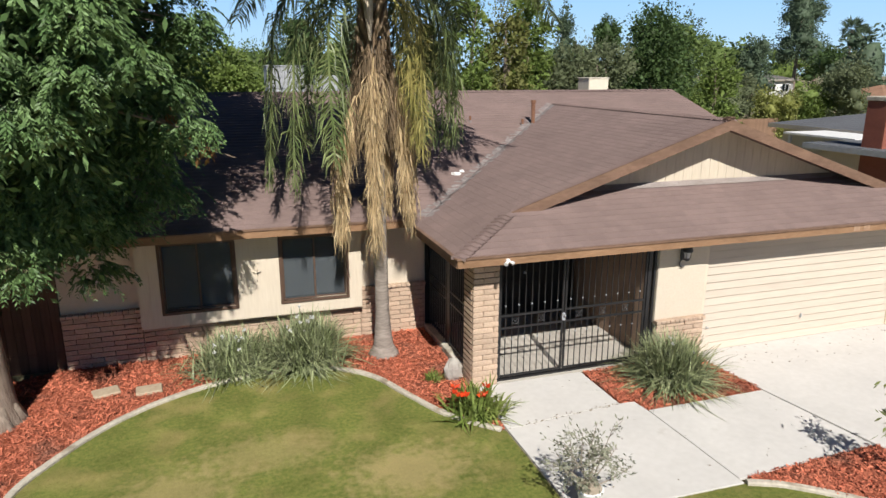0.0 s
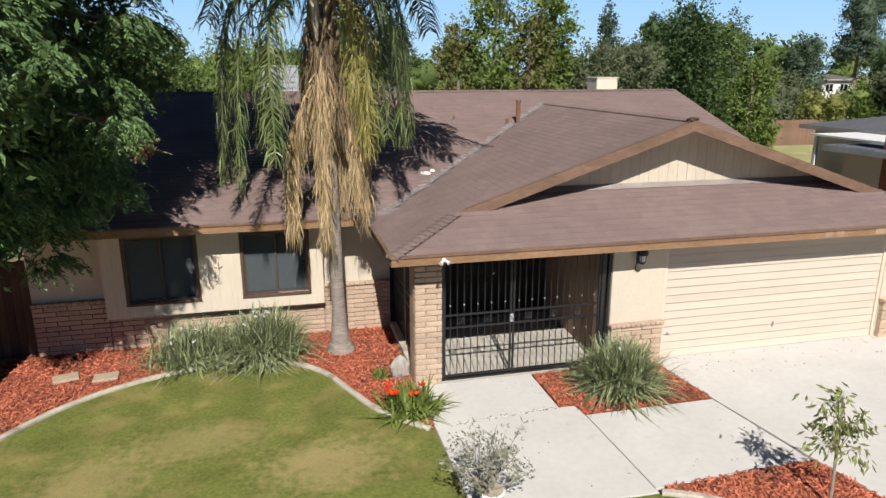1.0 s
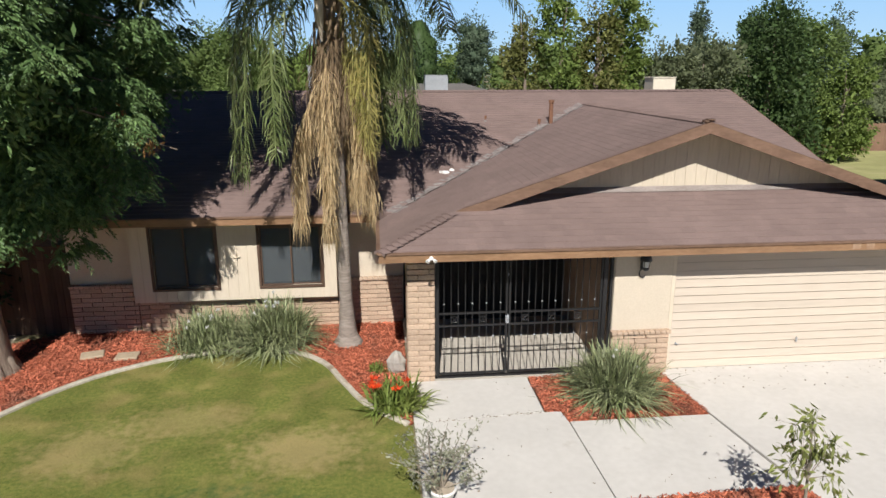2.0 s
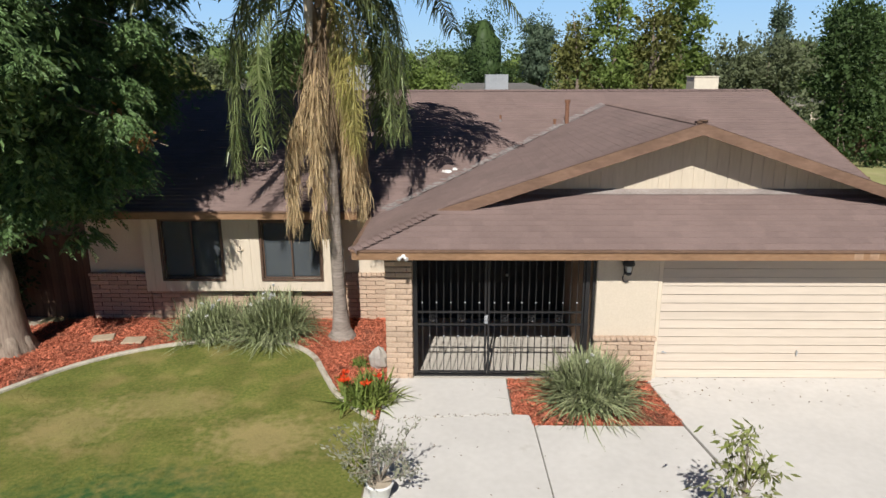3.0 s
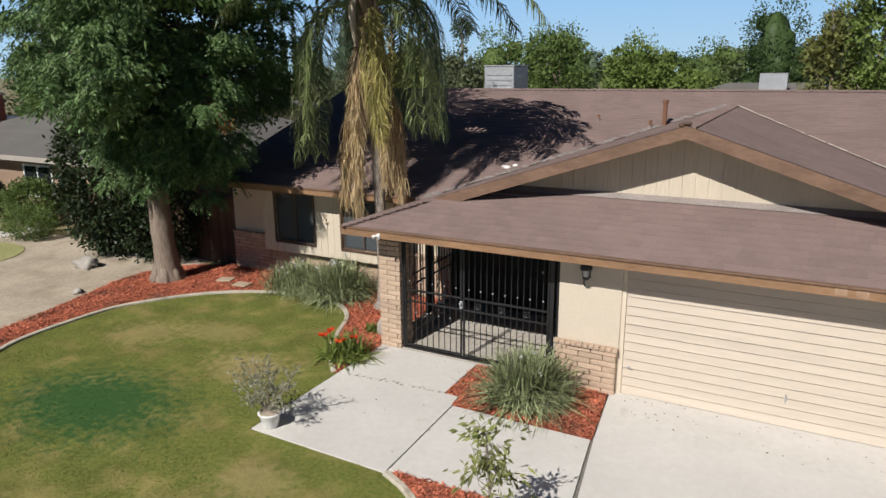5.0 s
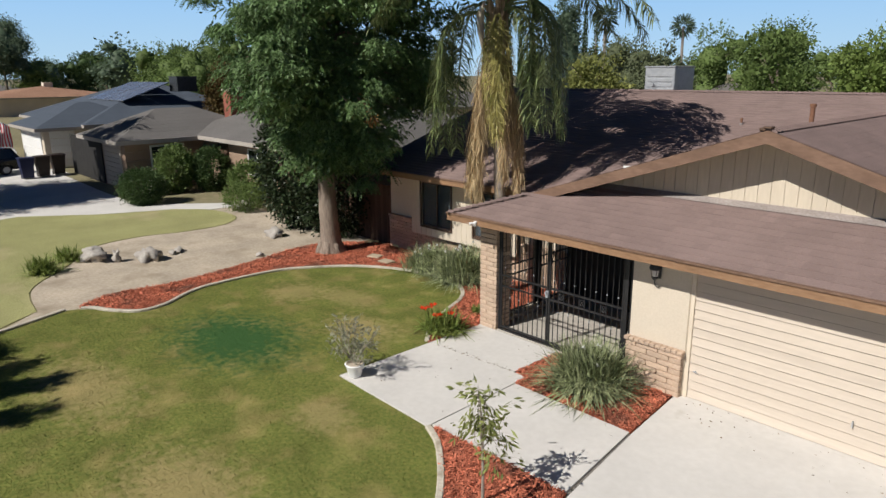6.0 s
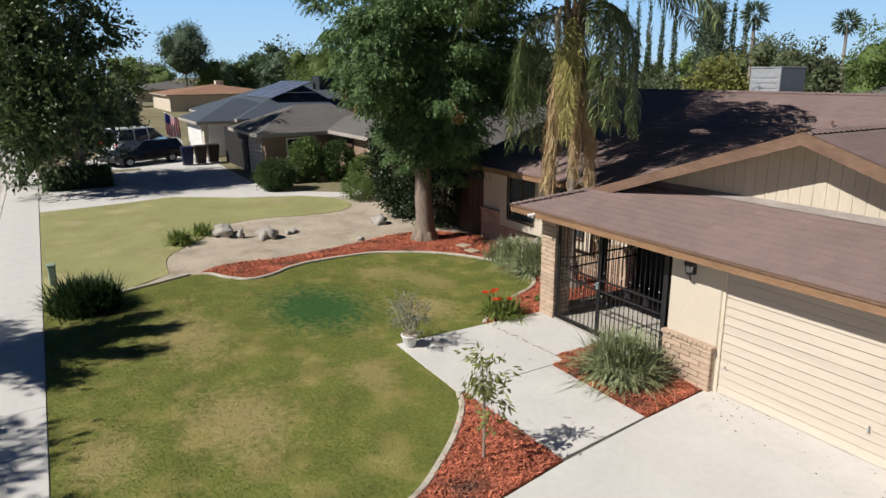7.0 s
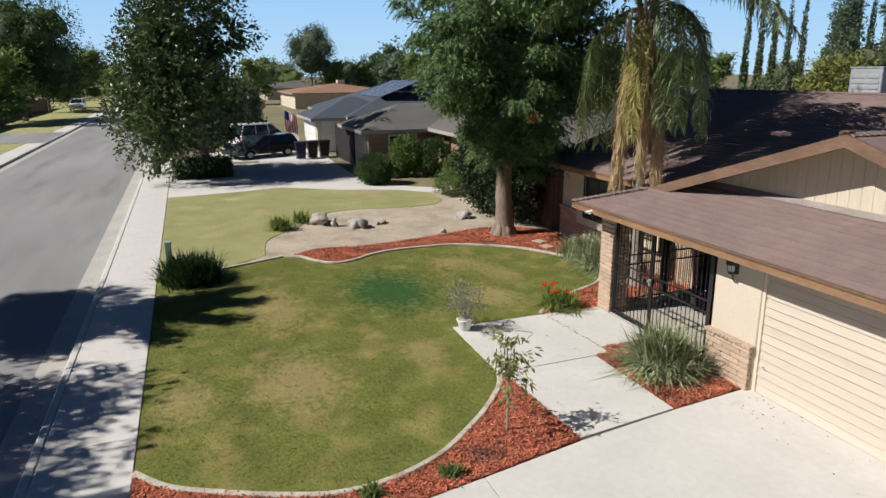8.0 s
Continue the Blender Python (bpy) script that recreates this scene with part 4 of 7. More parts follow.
def brickwork(x0, x1, y, z0, z1, parent, turn=0, length=BL, bond=True):
    """Running bond over a face; turn 0 faces -y, 90 faces +x, -90 faces -x (x0, x1 then run along y, y is the face's x)."""
    rows = max(1, round((z1 - z0) / BH))
    for k in range(rows):
        z = z0 + k * BH
        a = x0
        first = True
        while a < x1 - 0.03:
            b = min(a + (length * 0.5 if (bond and k % 2 and first) else length), x1)
            if x1 - b < 0.05:
                b = x1
            first = False
            LAID.append((b - a, ((a + b) / 2, y, z) if turn == 0 else (y, (a + b) / 2, z), radians(turn), parent))
            a = b


base_w = part("brick_base", MB().box(BX0, BX1, WY - 0.04, WY - 0.002, 0, 0.64), MORTAR, house, "tan slump-brick base under the bay")
brickwork(BX0, BX1, WY - 0.045, 0, 0.64, base_w)
base_l = part("brick_base", MB().box(MX0 + 0.1, BX0, WY - 0.04, WY - 0.002, 0, 0.98), MORTAR, house, "tan slump-brick base")
brickwork(MX0 + 0.1, BX0, WY - 0.045, 0, 0.96, base_l)
base_r = part("brick_base", MB().box(BX1, 3.72, WY - 0.04, WY - 0.002, 0, 0.98), MORTAR, house, "tan slump-brick base")
brickwork(BX1, 3.72, WY - 0.045, 0, 0.96, base_r)
base_g = part("brick_base", MB().box(7.19, 8.21, 9.51, 9.548, 0, 0.76), MORTAR, house, "tan slump-brick base with a sloped cap")
brickwork(7.19, 8.21, 9.505, 0, 0.75, base_g)
base_e = part("brick_base", MB().box(13.05, 14.05, 9.51, 9.548, 0, 0.76), MORTAR, house, "tan slump-brick base with a sloped cap")
brickwork(13.05, 14.05, 9.505, 0, 0.75, base_e)
for x0, x1, y, z, par in ((7.17, 8.23, 9.42, 0.75, base_g), (13.03, 14.07, 9.42, 0.75, base_e), (MX0 + 0.1, BX0, WY - 0.13, 0.965, base_l), (BX1, 3.74, WY - 0.13, 0.965, base_r)):
    n = max(2, round((x1 - x0) / 0.1))
    w = (x1 - x0) / n
    for i in range(n):
        part("cap_brick", MB().box(x0 + i * w + 0.004, x0 + (i + 1) * w - 0.004, y, y + 0.125, z, z + 0.06, 0.008), BRICK, par)
pillar = part("brick_pillar", MB().box(3.73, 4.11, 9.58, 9.94, 0, EAVE_Z - 0.156), MORTAR, house, "tan slump-brick corner pillar")
brickwork(3.69, 4.15, 9.585, 0, 2.26, pillar, 0, 0.37, True)
brickwork(9.6, 9.98, 4.105, 0, 2.26, pillar, 90, 0.4, False)
brickwork(9.6, 9.98, 3.735, 0, 2.26, pillar, -90, 0.4, False)
part("ledge", MB().box(3.72, 4.0, 9.98, 12.4, 0, 0.1, 0.01), KERB, house, "low concrete ledge under the side bars")

# loose flap of cap shingles at the gable peak
part("cap_flap", MB().box(PEAK_X - 0.07, PEAK_X + 0.06, RAKE_Y - 0.06, RAKE_Y + 0.08, PEAK_Z + 0.015, PEAK_Z + 0.05, 0.012).box(PEAK_X - 0.12, PEAK_X - 0.03, RAKE_Y - 0.05, RAKE_Y + 0.08, PEAK_Z - 0.015, PEAK_Z + 0.03, 0.01), TRIM_DARK, roof, "curled dark cap shingle")

# entry porch
part("porch_side", MB().box(7.17, 7.198, 9.72, WY - 0.03, 0.02, 2.25), BRICKFLAT, house, "tan brown porch side wall")
part("porch_floor", MB().box(3.72, 7.2, 9.56, WY, -0.2, 0.02), PORCHFLOOR, house, "speckled pale concrete porch floor")
part("porch_ceiling", MB().box(3.7, 7.2, 9.57, WY, EAVE_Z - 0.15, EAVE_Z - 0.12), TRIM_DARK, house)
# wall and door in near-black, which paints in the depth of porch shade
part("porch_lining", MB().box(3.75, 7.19, WY - 0.03, WY - 0.002, 0.02, 2.25), DARK, house, "plain entry wall, porch shade put into its near-black colour")
ent = part("entry_door", MB().box(5.1, 6.02, WY - 0.08, WY - 0.03, 0.02, 2.08, 0.006), DARK, house, "panelled front door, porch shade put into its near-black colour")
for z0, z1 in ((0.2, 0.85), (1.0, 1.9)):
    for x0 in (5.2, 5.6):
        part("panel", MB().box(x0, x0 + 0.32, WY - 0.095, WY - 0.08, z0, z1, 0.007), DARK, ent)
part("knob", MB().blob((5.95, WY - 0.1, 1.0), (0.03, 0.04, 0.03), 8, 0), METAL, ent)

for length, at, turn, par in LAID:
    piece("brick", brick_mesh(length), at, par, turn)
for top, low, (a, b) in PIECES:
    mb = MB().add(top + [low[0], low[1]], [(0, 1, 2, 3), (a, b, 5, 4)])
    part("shingle", mb, SHINGLE_ONE, roof)


# ---- iron work and fixtures ----
def gate_leaf(holder, x0, x1, y, name="leaf"):
    """A leaf of upright bars with rails, rosettes and knobs, along x."""
    fr = MB()
    for a in (x0, x1 - 0.035):
        fr.box(a, a + 0.035, y - 0.018, y + 0.018, 0.06, 2.2, 0.004)
    for z in (0.08, 0.95, 1.17, 2.14):
        fr.box(x0 + 0.035, x1 - 0.035, y - 0.014, y + 0.014, z, z + 0.032)
    leaf = part(name, fr, IRON, holder)
    n = max(3, round((x1 - x0) / 0.118))
    bar = shared("bar", MB().box(-0.0065, 0.0065, -0.0065, 0.0065, 0.1, 2.14), IRON)
    for i in range(1, n):
        x = x0 + (x1 - x0) * i / n
        piece("bar", bar, (x, y, 0), leaf)
        z = 1.34 if i % 2 else 0.74
        part("knob", MB().box(x - 0.014, x + 0.014, y - 0.014, y + 0.014, z, z + 0.03, 0.009), METAL, leaf)
    for i in range(2, n - 1, 4):
        xm = x0 + (x1 - x0) * (i + 0.5) / n
        ring = [(xm + 0.055 * math.cos(t), y, 1.075 + 0.055 * math.sin(t)) for t in (k * math.pi / 6 for k in range(13))]
        part("rosette", MB().tube(ring, 0.007, 5).tube([(xm - 0.05, y, 1.025), (xm + 0.05, y, 1.125)], 0.006, 5).tube([(xm - 0.05, y, 1.125), (xm + 0.05, y, 1.025)], 0.006, 5), IRON, leaf)
    return leaf


gate = thing("iron_gate", (5.6, 9.62, 0.02), "black wrought-iron double gate closing the brick porch", "gate")
gate_leaf(gate, 4.19, 5.39, 9.63)
gate_leaf(gate, 5.41, 7.02, 9.63)
for x0, x1 in ((4.16, 4.19), (7.03, 7.1), (7.15, 7.19)):
    part("post", MB().box(x0, x1, 9.6, 9.66, 0.02, 2.26), IRON, gate)
part("threshold", MB().box(4.16, 7.19, 9.6, 9.66, 0.02, 0.05), IRON, gate)
part("head_rail", MB().box(4.19, 7.19, 9.605, 9.655, 2.2, 2.26), IRON, gate)
part("lock", MB().box(5.355, 5.415, 9.585, 9.66, 0.99, 1.13, 0.008).tube([(5.385, 9.58, 1.1), (5.385, 9.54, 1.1)], 0.02), METAL, gate, "steel lock box")
sidebars = thing("side_bars", (3.85, 11.2, 0.1), "black iron bars closing the porch side", "iron screen")
sf = MB()
for yy in (10.0, 11.12, 11.3, 12.36):
    sf.box(3.83, 3.87, yy, yy + 0.04, 0.1, 2.26)
for z in (0.14, 0.95, 1.17, 2.2):
    sf.box(3.838, 3.862, 10.04, 12.36, z, z + 0.032)
part("frame", sf, IRON, sidebars)
bar2 = shared("bar", MB().box(-0.0075, 0.0075, -0.0075, 0.0075, 0.1, 2.2), IRON)
for i in range(20):
    piece("bar", bar2, (3.85, 10.1 + i * 0.118, 0), sidebars)
part("panel", MB().box(3.84, 3.86, 11.14, 11.32, 0.15, 2.2), IRON, sidebars, "solid black plate beside the latch")


def lantern(at):
    x, y, z = at
    o = thing("wall_lantern", at, "black metal wall lantern with clear glass on the stucco wall", "wall lamp")
    yc = y - 0.13
    part("backplate", MB().box(x - 0.045, x + 0.045, y - 0.02, y, z - 0.1, z + 0.2, 0.008), IRON, o)
    part("arm", MB().tube([(x, y - 0.02, z + 0.16), (x, y - 0.07, z + 0.25), (x, yc, z + 0.27)], 0.011), IRON, o)
    part("cap", MB().tube([(x, yc, z + 0.075), (x, yc, z + 0.1), (x, yc, z + 0.15), (x, yc, z + 0.2), (x, yc, z + 0.235), (x, yc, z + 0.27)], [0.095, 0.1, 0.085, 0.06, 0.022, 0.012], 12), IRON, o, smooth=True)
    part("glass", MB().tube([(x, yc, z - 0.04), (x, yc, z + 0.08)], [0.042, 0.056], 12), FROST, o, "pale clear glass")
    cage = MB().tube([(x, yc, z - 0.1), (x, yc, z - 0.08), (x, yc, z - 0.055)], [0.02, 0.05, 0.056], 12)
    for k in range(4):
        t = (k + 0.5) * math.pi / 2
        cage.tube([(x + 0.072 * math.cos(t), yc + 0.072 * math.sin(t), z + 0.08), (x + 0.054 * math.cos(t), yc + 0.054 * math.sin(t), z - 0.06)], 0.005, 5)
    part("cage", cage, IRON, o)
    part("tail_scroll", MB().tube([(x + 0.06 * math.cos(t), y - 0.025, z - 0.17 + 0.075 * math.sin(t)) for t in (k * math.pi / 8 for k in range(3, 15))], 0.01, 6), IRON, o, "black curled scroll below the lantern")
    return o


lantern((7.67, 9.548, 2.0))
fl = thing("flood_lamp", (4.05, EY - 0.04, 2.26), "small white twin flood lamp under the eave corner", "lamp")
part("plate", MB().tube([(4.05, 9.03, 2.33), (4.05, 9.0, 2.33)], 0.035, 10), WHITE, fl)
for dx in (-0.07, 0.06):
    part("head", MB().tube([(4.05, 9.0, 2.33), (4.05 + dx * 0.6, 8.96, 2.32), (4.05 + dx, 8.93, 2.3)], [0.012, 0.022, 0.035], 10), WHITE, fl)
pl = thing("porch_lamp", (5.5, 11.0, 2.2), "round frosted lamp on the porch ceiling", "ceiling lamp")
part("bowl", MB().blob((5.5, 11.0, 2.26), (0.16, 0.16, 0.1), 12, 0), FROST, pl)


def pipe_vent(x, y, zb, zt, r, mats=RUSTY):
    o = thing("roof_vent_pipe", (x, y, zb), "rusty metal vent pipe on the shingle roof", "vent pipe")
    part("pipe", MB().tube([(x, y, zb - 0.05), (x, y, zt - 0.06)], r, 10), mats, o)
    part("cap", MB().tube([(x, y, zt - 0.07), (x, y, zt)], r * 1.35, 10), mats, o)
    part("boot", MB().tube([(x, y, zb - 0.06), (x, y, zb + 0.05)], [r * 2.4, r * 1.2], 10), FLASHING, o)


pipe_vent(7.6, 15.64, main_z(0, 15.64), 4.44, 0.05)
pipe_vent(7.3, 15.6, main_z(0, 15.6), 3.98, 0.03)
pipe_vent(6.0, 15.9, main_z(0, 15.9), 4.06, 0.022)
deb = thing("debris", (4.7, 13.25, 2.95), "crumpled white scrap lying in the roof valley", "debris")
part("scrap", MB().blob((4.7, 13.25, 3.03), (0.11, 0.08, 0.05), 8, 0.7, 3).blob((4.87, 13.36, 3.06), (0.07, 0.06, 0.04), 8, 0.7, 5), WHITE, deb)


def cooler(at, size, mats, label, face=True):
    x, y, z = at
    sx, sy, sz = size
    o = thing("evaporative_cooler", at, label, "evaporative cooler")
    part("cabinet", MB().box(x - sx / 2, x + sx / 2, y - sy / 2, y + sy / 2, z, z + sz, 0.02), mats, o)
    part("lid", MB().box(x - sx / 2 - 0.02, x + sx / 2 + 0.02, y - sy / 2 - 0.02, y + sy / 2 + 0.02, z + sz, z + sz + 0.04, 0.01), mats, o)
    if face:
        for k in range(7):
            zz = z + 0.12 + k * (sz - 0.24) / 7
            part("louvre", MB().box(x - sx / 2 + 0.08, x + sx / 2 - 0.08, y - sy / 2 - 0.018, y - sy / 2, zz, zz + (sz - 0.24) / 7 * 0.6), mats, o)
    return o


cooler((13.17, 22.2, 3.2), (0.8, 0.8, 1.7), PALE_BOX, "pale cream rooftop evaporative cooler", False)
cooler((1.87, 19.94, 3.95), (1.0, 1.22, 1.3), METAL, "grey metal rooftop evaporative cooler with louvres")

# ---- fence beside the house ----
def fence(name, p, q, high, mats, label, gap=0.004, wide=0.14, group=""):
    p, q = Vector((*p, -0.02)), Vector((*q, -0.02))
    d = (q - p).normalized()
    o = thing(name, tuple(p), label, "fence", group)
    n = int((q - p).length / (wide + gap))
    bd = shared("board", MB().box(0, wide, -0.01, 0.01, 0, high, 0.003), mats)
    for i in range(n):
        b = piece("board", bd, p + d * i * (wide + gap) + Vector((0, 0, random.uniform(-0.02, 0.01))), o, math.atan2(d.y, d.x))
    s = Vector((-d.y, d.x, 0)) * 0.02
    rl = MB()
    for z in (0.35, high - 0.3):
        rl.tube([p + s + Vector((0, 0, z)), q + s + Vector((0, 0, z))], 0.035, 4)
    part("rail", rl, mats, o)
    return o


fence("wood_fence", (-9.5, 12.5), (-2.86, 12.5), 1.85, FENCEWOOD, "redwood board fence, part of its deep shade put into the colour")

# ---- stones and steps ----
for x, y, a in ((-2.08, 11.2, 0.3), (-1.42, 11.08, 0.1)):
    o = part("stepping_stone", MB().box(-0.2, 0.2, -0.15, 0.15, -0.02, 0.03, 0.012), STEP)
    o.location, o.rotation_euler = (x, y, 0.034), (0, 0, a)
    tagged(o, "square pale concrete stepping stone in the mulch", "stepping stone", "stepping stones")
for x, y, r in ((-7.55, 5.25, (0.5, 0.3, 0.3)), (-6.9, 5.68, (0.13, 0.11, 0.26)), (-6.45, 6.4, (0.4, 0.28, 0.28)), (-6.8, 7.4, (0.22, 0.14, 0.1)), (-6.6, 7.15, (0.13, 0.1, 0.1)),
                (-6.5, 10.45, (0.36, 0.24, 0.24)), (-4.6, 8.9, (0.12, 0.1, 0.1)), (-11.5, 11.9, (0.5, 0.3, 0.26))):
    o = part("boulder", MB().blob((0, 0, r[2] * 0.5), (r[0] * 0.95, r[1] * 0.95, r[2] * 0.75), 16, 0.8, x), ROCK, smooth=True)
    o.location = (x, y, -0.012)
    tagged(o, "pale grey garden boulder on bare dirt", "boulder", "boulders in the dirt bed")
gs = part("grey_stone", MB().blob((3.5, 9.95, 0.16), (0.17, 0.14, 0.24), 10, 0.3, 4), ROCK)
tagged(gs, "pale upright stone leaning by the pillar", "stone")


# ---- strap-leaved plants ----
def tuft(name, at, n, length, width, spread, mats, label, category="plant", flat=0.26, low=18, flowers=0, blooms=0, group="", seed=1):
    """A clump of arching strap leaves."""
    r = np.random.default_rng(seed)
    x, y, z = at
    o = thing(name, at, label, category, group)
    a = r.uniform(0, 6.283, n)
    phi = np.radians(low + (88 - low) * r.uniform(0, 1, n) ** 0.75)
    ln = length * r.uniform(0.6, 1.1, n)
    b0 = np.stack([x + r.normal(0, spread * 0.35, n), y + r.normal(0, spread * 0.35, n), np.full(n, z)], 1)
    out = np.stack([np.cos(a), np.sin(a), np.zeros(n)], 1)
    side = np.stack([-np.sin(a), np.cos(a), np.zeros(n)], 1)
    segs, quads = 4, []
    pts = []
    for k in range(segs + 1):
        t = k / segs
        rise = ln * (np.sin(phi) * t - (flat + 0.28 * np.cos(phi)) * t * t)
        away = ln * (np.cos(phi) * t * 0.9 + 0.1 * t * t)
        pts.append(b0 + out * away[:, None] + np.array((0, 0, 1.0)) * np.maximum(rise, 0.01)[:, None])
    for k in range(segs):
        w0, w1 = width * (1 - (k / segs) ** 2 * 0.9) / 2, width * (1 - ((k + 1) / segs) ** 2 * 0.9) / 2
        quads.append(np.stack([pts[k] - side * w0, pts[k] + side * w0, pts[k + 1] + side * w1, pts[k + 1] - side * w1], 1))
    qs = np.stack(quads, 1)
    for nm, pickd in (("arching_leaves", phi < 0.9), ("upright_leaves", phi >= 0.9)):
        tagged(fast(nm, qs[pickd].reshape(-1, 3), 4, mats, o), kind="stuff")
    for k in range(blooms):
        aa, rr, h = r.uniform(0, 6.283), r.uniform(0.05, spread * 0.8), length * r.uniform(0.5, 0.75)
        tip = Vector((x + math.cos(aa) * rr, y + math.sin(aa) * rr, z + h))
        st = part("flower_stalk", MB().tube([(x + math.cos(aa) * rr * 0.3, y + math.sin(aa) * rr * 0.3, z), tip], 0.006, 4), mats, o)
        dd = unit(r.normal(size=(14, 3)))
        fast("bloom", leaf_quads(np.repeat(np.array([tip]), 14, 0), dd, 0.045, 0.03, r), 4, BLOOM, st, "small white flower head")
    if flowers:
        st = MB()
        for k in range(flowers):
            aa, rr, h = r.uniform(0, 6.283), r.uniform(0.1, spread), length * r.uniform(0.55, 0.85)
            tip = Vector((x + math.cos(aa) * rr, y + math.sin(aa) * rr, z + h))
            st.tube([(x + math.cos(aa) * rr * 0.3, y + math.sin(aa) * rr * 0.3, z), tip], 0.005, 4)
            d = np.stack([np.cos(np.arange(6) * 1.047), np.sin(np.arange(6) * 1.047), np.full(6, 0.5)], 1)
            fast("flower", leaf_quads(np.repeat(np.array([tip]), 6, 0), d, 0.1, 0.06, r), 4, PETAL, o, "orange-red lily flower")
        part("stalks", st, LEAF_LILY, o)
    return o


tuft("grass_clump", (7.0, 8.72, 0.01), 2300, 1.12, 0.027, 0.5, LEAF_STRAP, "large arching grey-green strap-leaved clump in mulch", "shrub", 0.24, 16, group="strap-leaved clumps", seed=11, blooms=3)
tuft("grass_clump", (-0.05, 11.55, 0.01), 1500, 0.95, 0.024, 0.75, LEAF_STRAP, "arching grey-green strap-leaved clump under the window", "shrub", 0.24, 14, group="strap-leaved clumps", seed=12, blooms=9)
tuft("grass_clump", (1.2, 11.5, 0.01), 2200, 1.22, 0.026, 0.6, LEAF_STRAP, "large arching grey-green strap-leaved clump under the window", "shrub", 0.26, 12, group="strap-leaved clumps", seed=13, blooms=12)
tuft("lily_clump", (3.45, 8.7, 0.01), 380, 0.66, 0.04, 0.45, LEAF_LILY, "bright green day lily with orange-red flowers", "flowers", flowers=7, seed=14)
tuft("small_plant", (3.15, 10.0, 0.01), 120, 0.28, 0.022, 0.16, LEAF_LILY, "small yellow-green plant in mulch", "plant", seed=15)
tuft("small_plant", (8.68, 4.0, 0.01), 160, 0.26, 0.025, 0.16, LEAF_MID, "small green plant in mulch", "plant", seed=16)
tuft("small_plant", (8.75, 2.9, 0.01), 160, 0.26, 0.025, 0.16, LEAF_MID, "small green plant in mulch", "plant", seed=17)
tuft("lily_clump", (-7.1, 3.85, 0.0), 260, 0.75, 0.04, 0.4, LEAF_LILY, "green strap-leaved clump at the dirt bed", "plant", seed=18)
tuft("lily_clump", (-8.0, 4.7, 0.0), 200, 0.6, 0.04, 0.35, LEAF_LILY, "green strap-leaved clump at the dirt bed", "plant", seed=19)


# ---- shrubs and trees ----
def crown_points(blobs, clumps, per, tight, r, hollow=0.55):
    """Leaf places in clumps spread through the outer part of several ellipsoids, and ways outward."""
    vol = np.array([b[3] * b[4] * b[5] for b in blobs]) ** 0.67
    pick = r.choice(len(blobs), clumps, p=vol / vol.sum())
    d = unit(r.normal(size=(clumps, 3)))
    rad = hollow + (1.05 - hollow) * r.uniform(0, 1, clumps) ** 0.6
    b = np.array(blobs)[pick]
    c = b[:, :3] + d * rad[:, None] * b[:, 3:6]
    p = np.repeat(c, per, 0) + r.normal(size=(clumps * per, 3)) * np.asarray(tight)
    w = np.repeat(d, per, 0) + r.normal(size=(clumps * per, 3)) * 0.7
    return c, p, w


def shrub(name, at, size, mats, label, n=260, per=10, leaf=0.07, category="shrub", group="", seed=1, tight=0.09):
    r = np.random.default_rng(seed)
    x, y, z = at
    o = thing(name, at, label, category, group)
    blobs = [(x, y, z + size[2] * 0.52, size[0], size[1], size[2] * 0.5)]
    c, p, w = crown_points(blobs, n, per, tight, r, 0.7)
    p[:, 2] = np.maximum(p[:, 2], z + 0.02)
    fast("foliage", leaf_quads(p, w, leaf * r.uniform(0.7, 1.3, len(p)), leaf * 0.55, r), 4, mats, o)
    st = MB()
    for k in range(5):
        q = c[k * 7]
        st.tube([(x + random.uniform(-0.1, 0.1), y + random.uniform(-0.1, 0.1), z - 0.02), (x * 0.6 + q[0] * 0.4, y * 0.6 + q[1] * 0.4, z + size[2] * 0.35), q], [0.03, 0.022, 0.008], 5)
    part("stems", st, BARK, o)
    return o


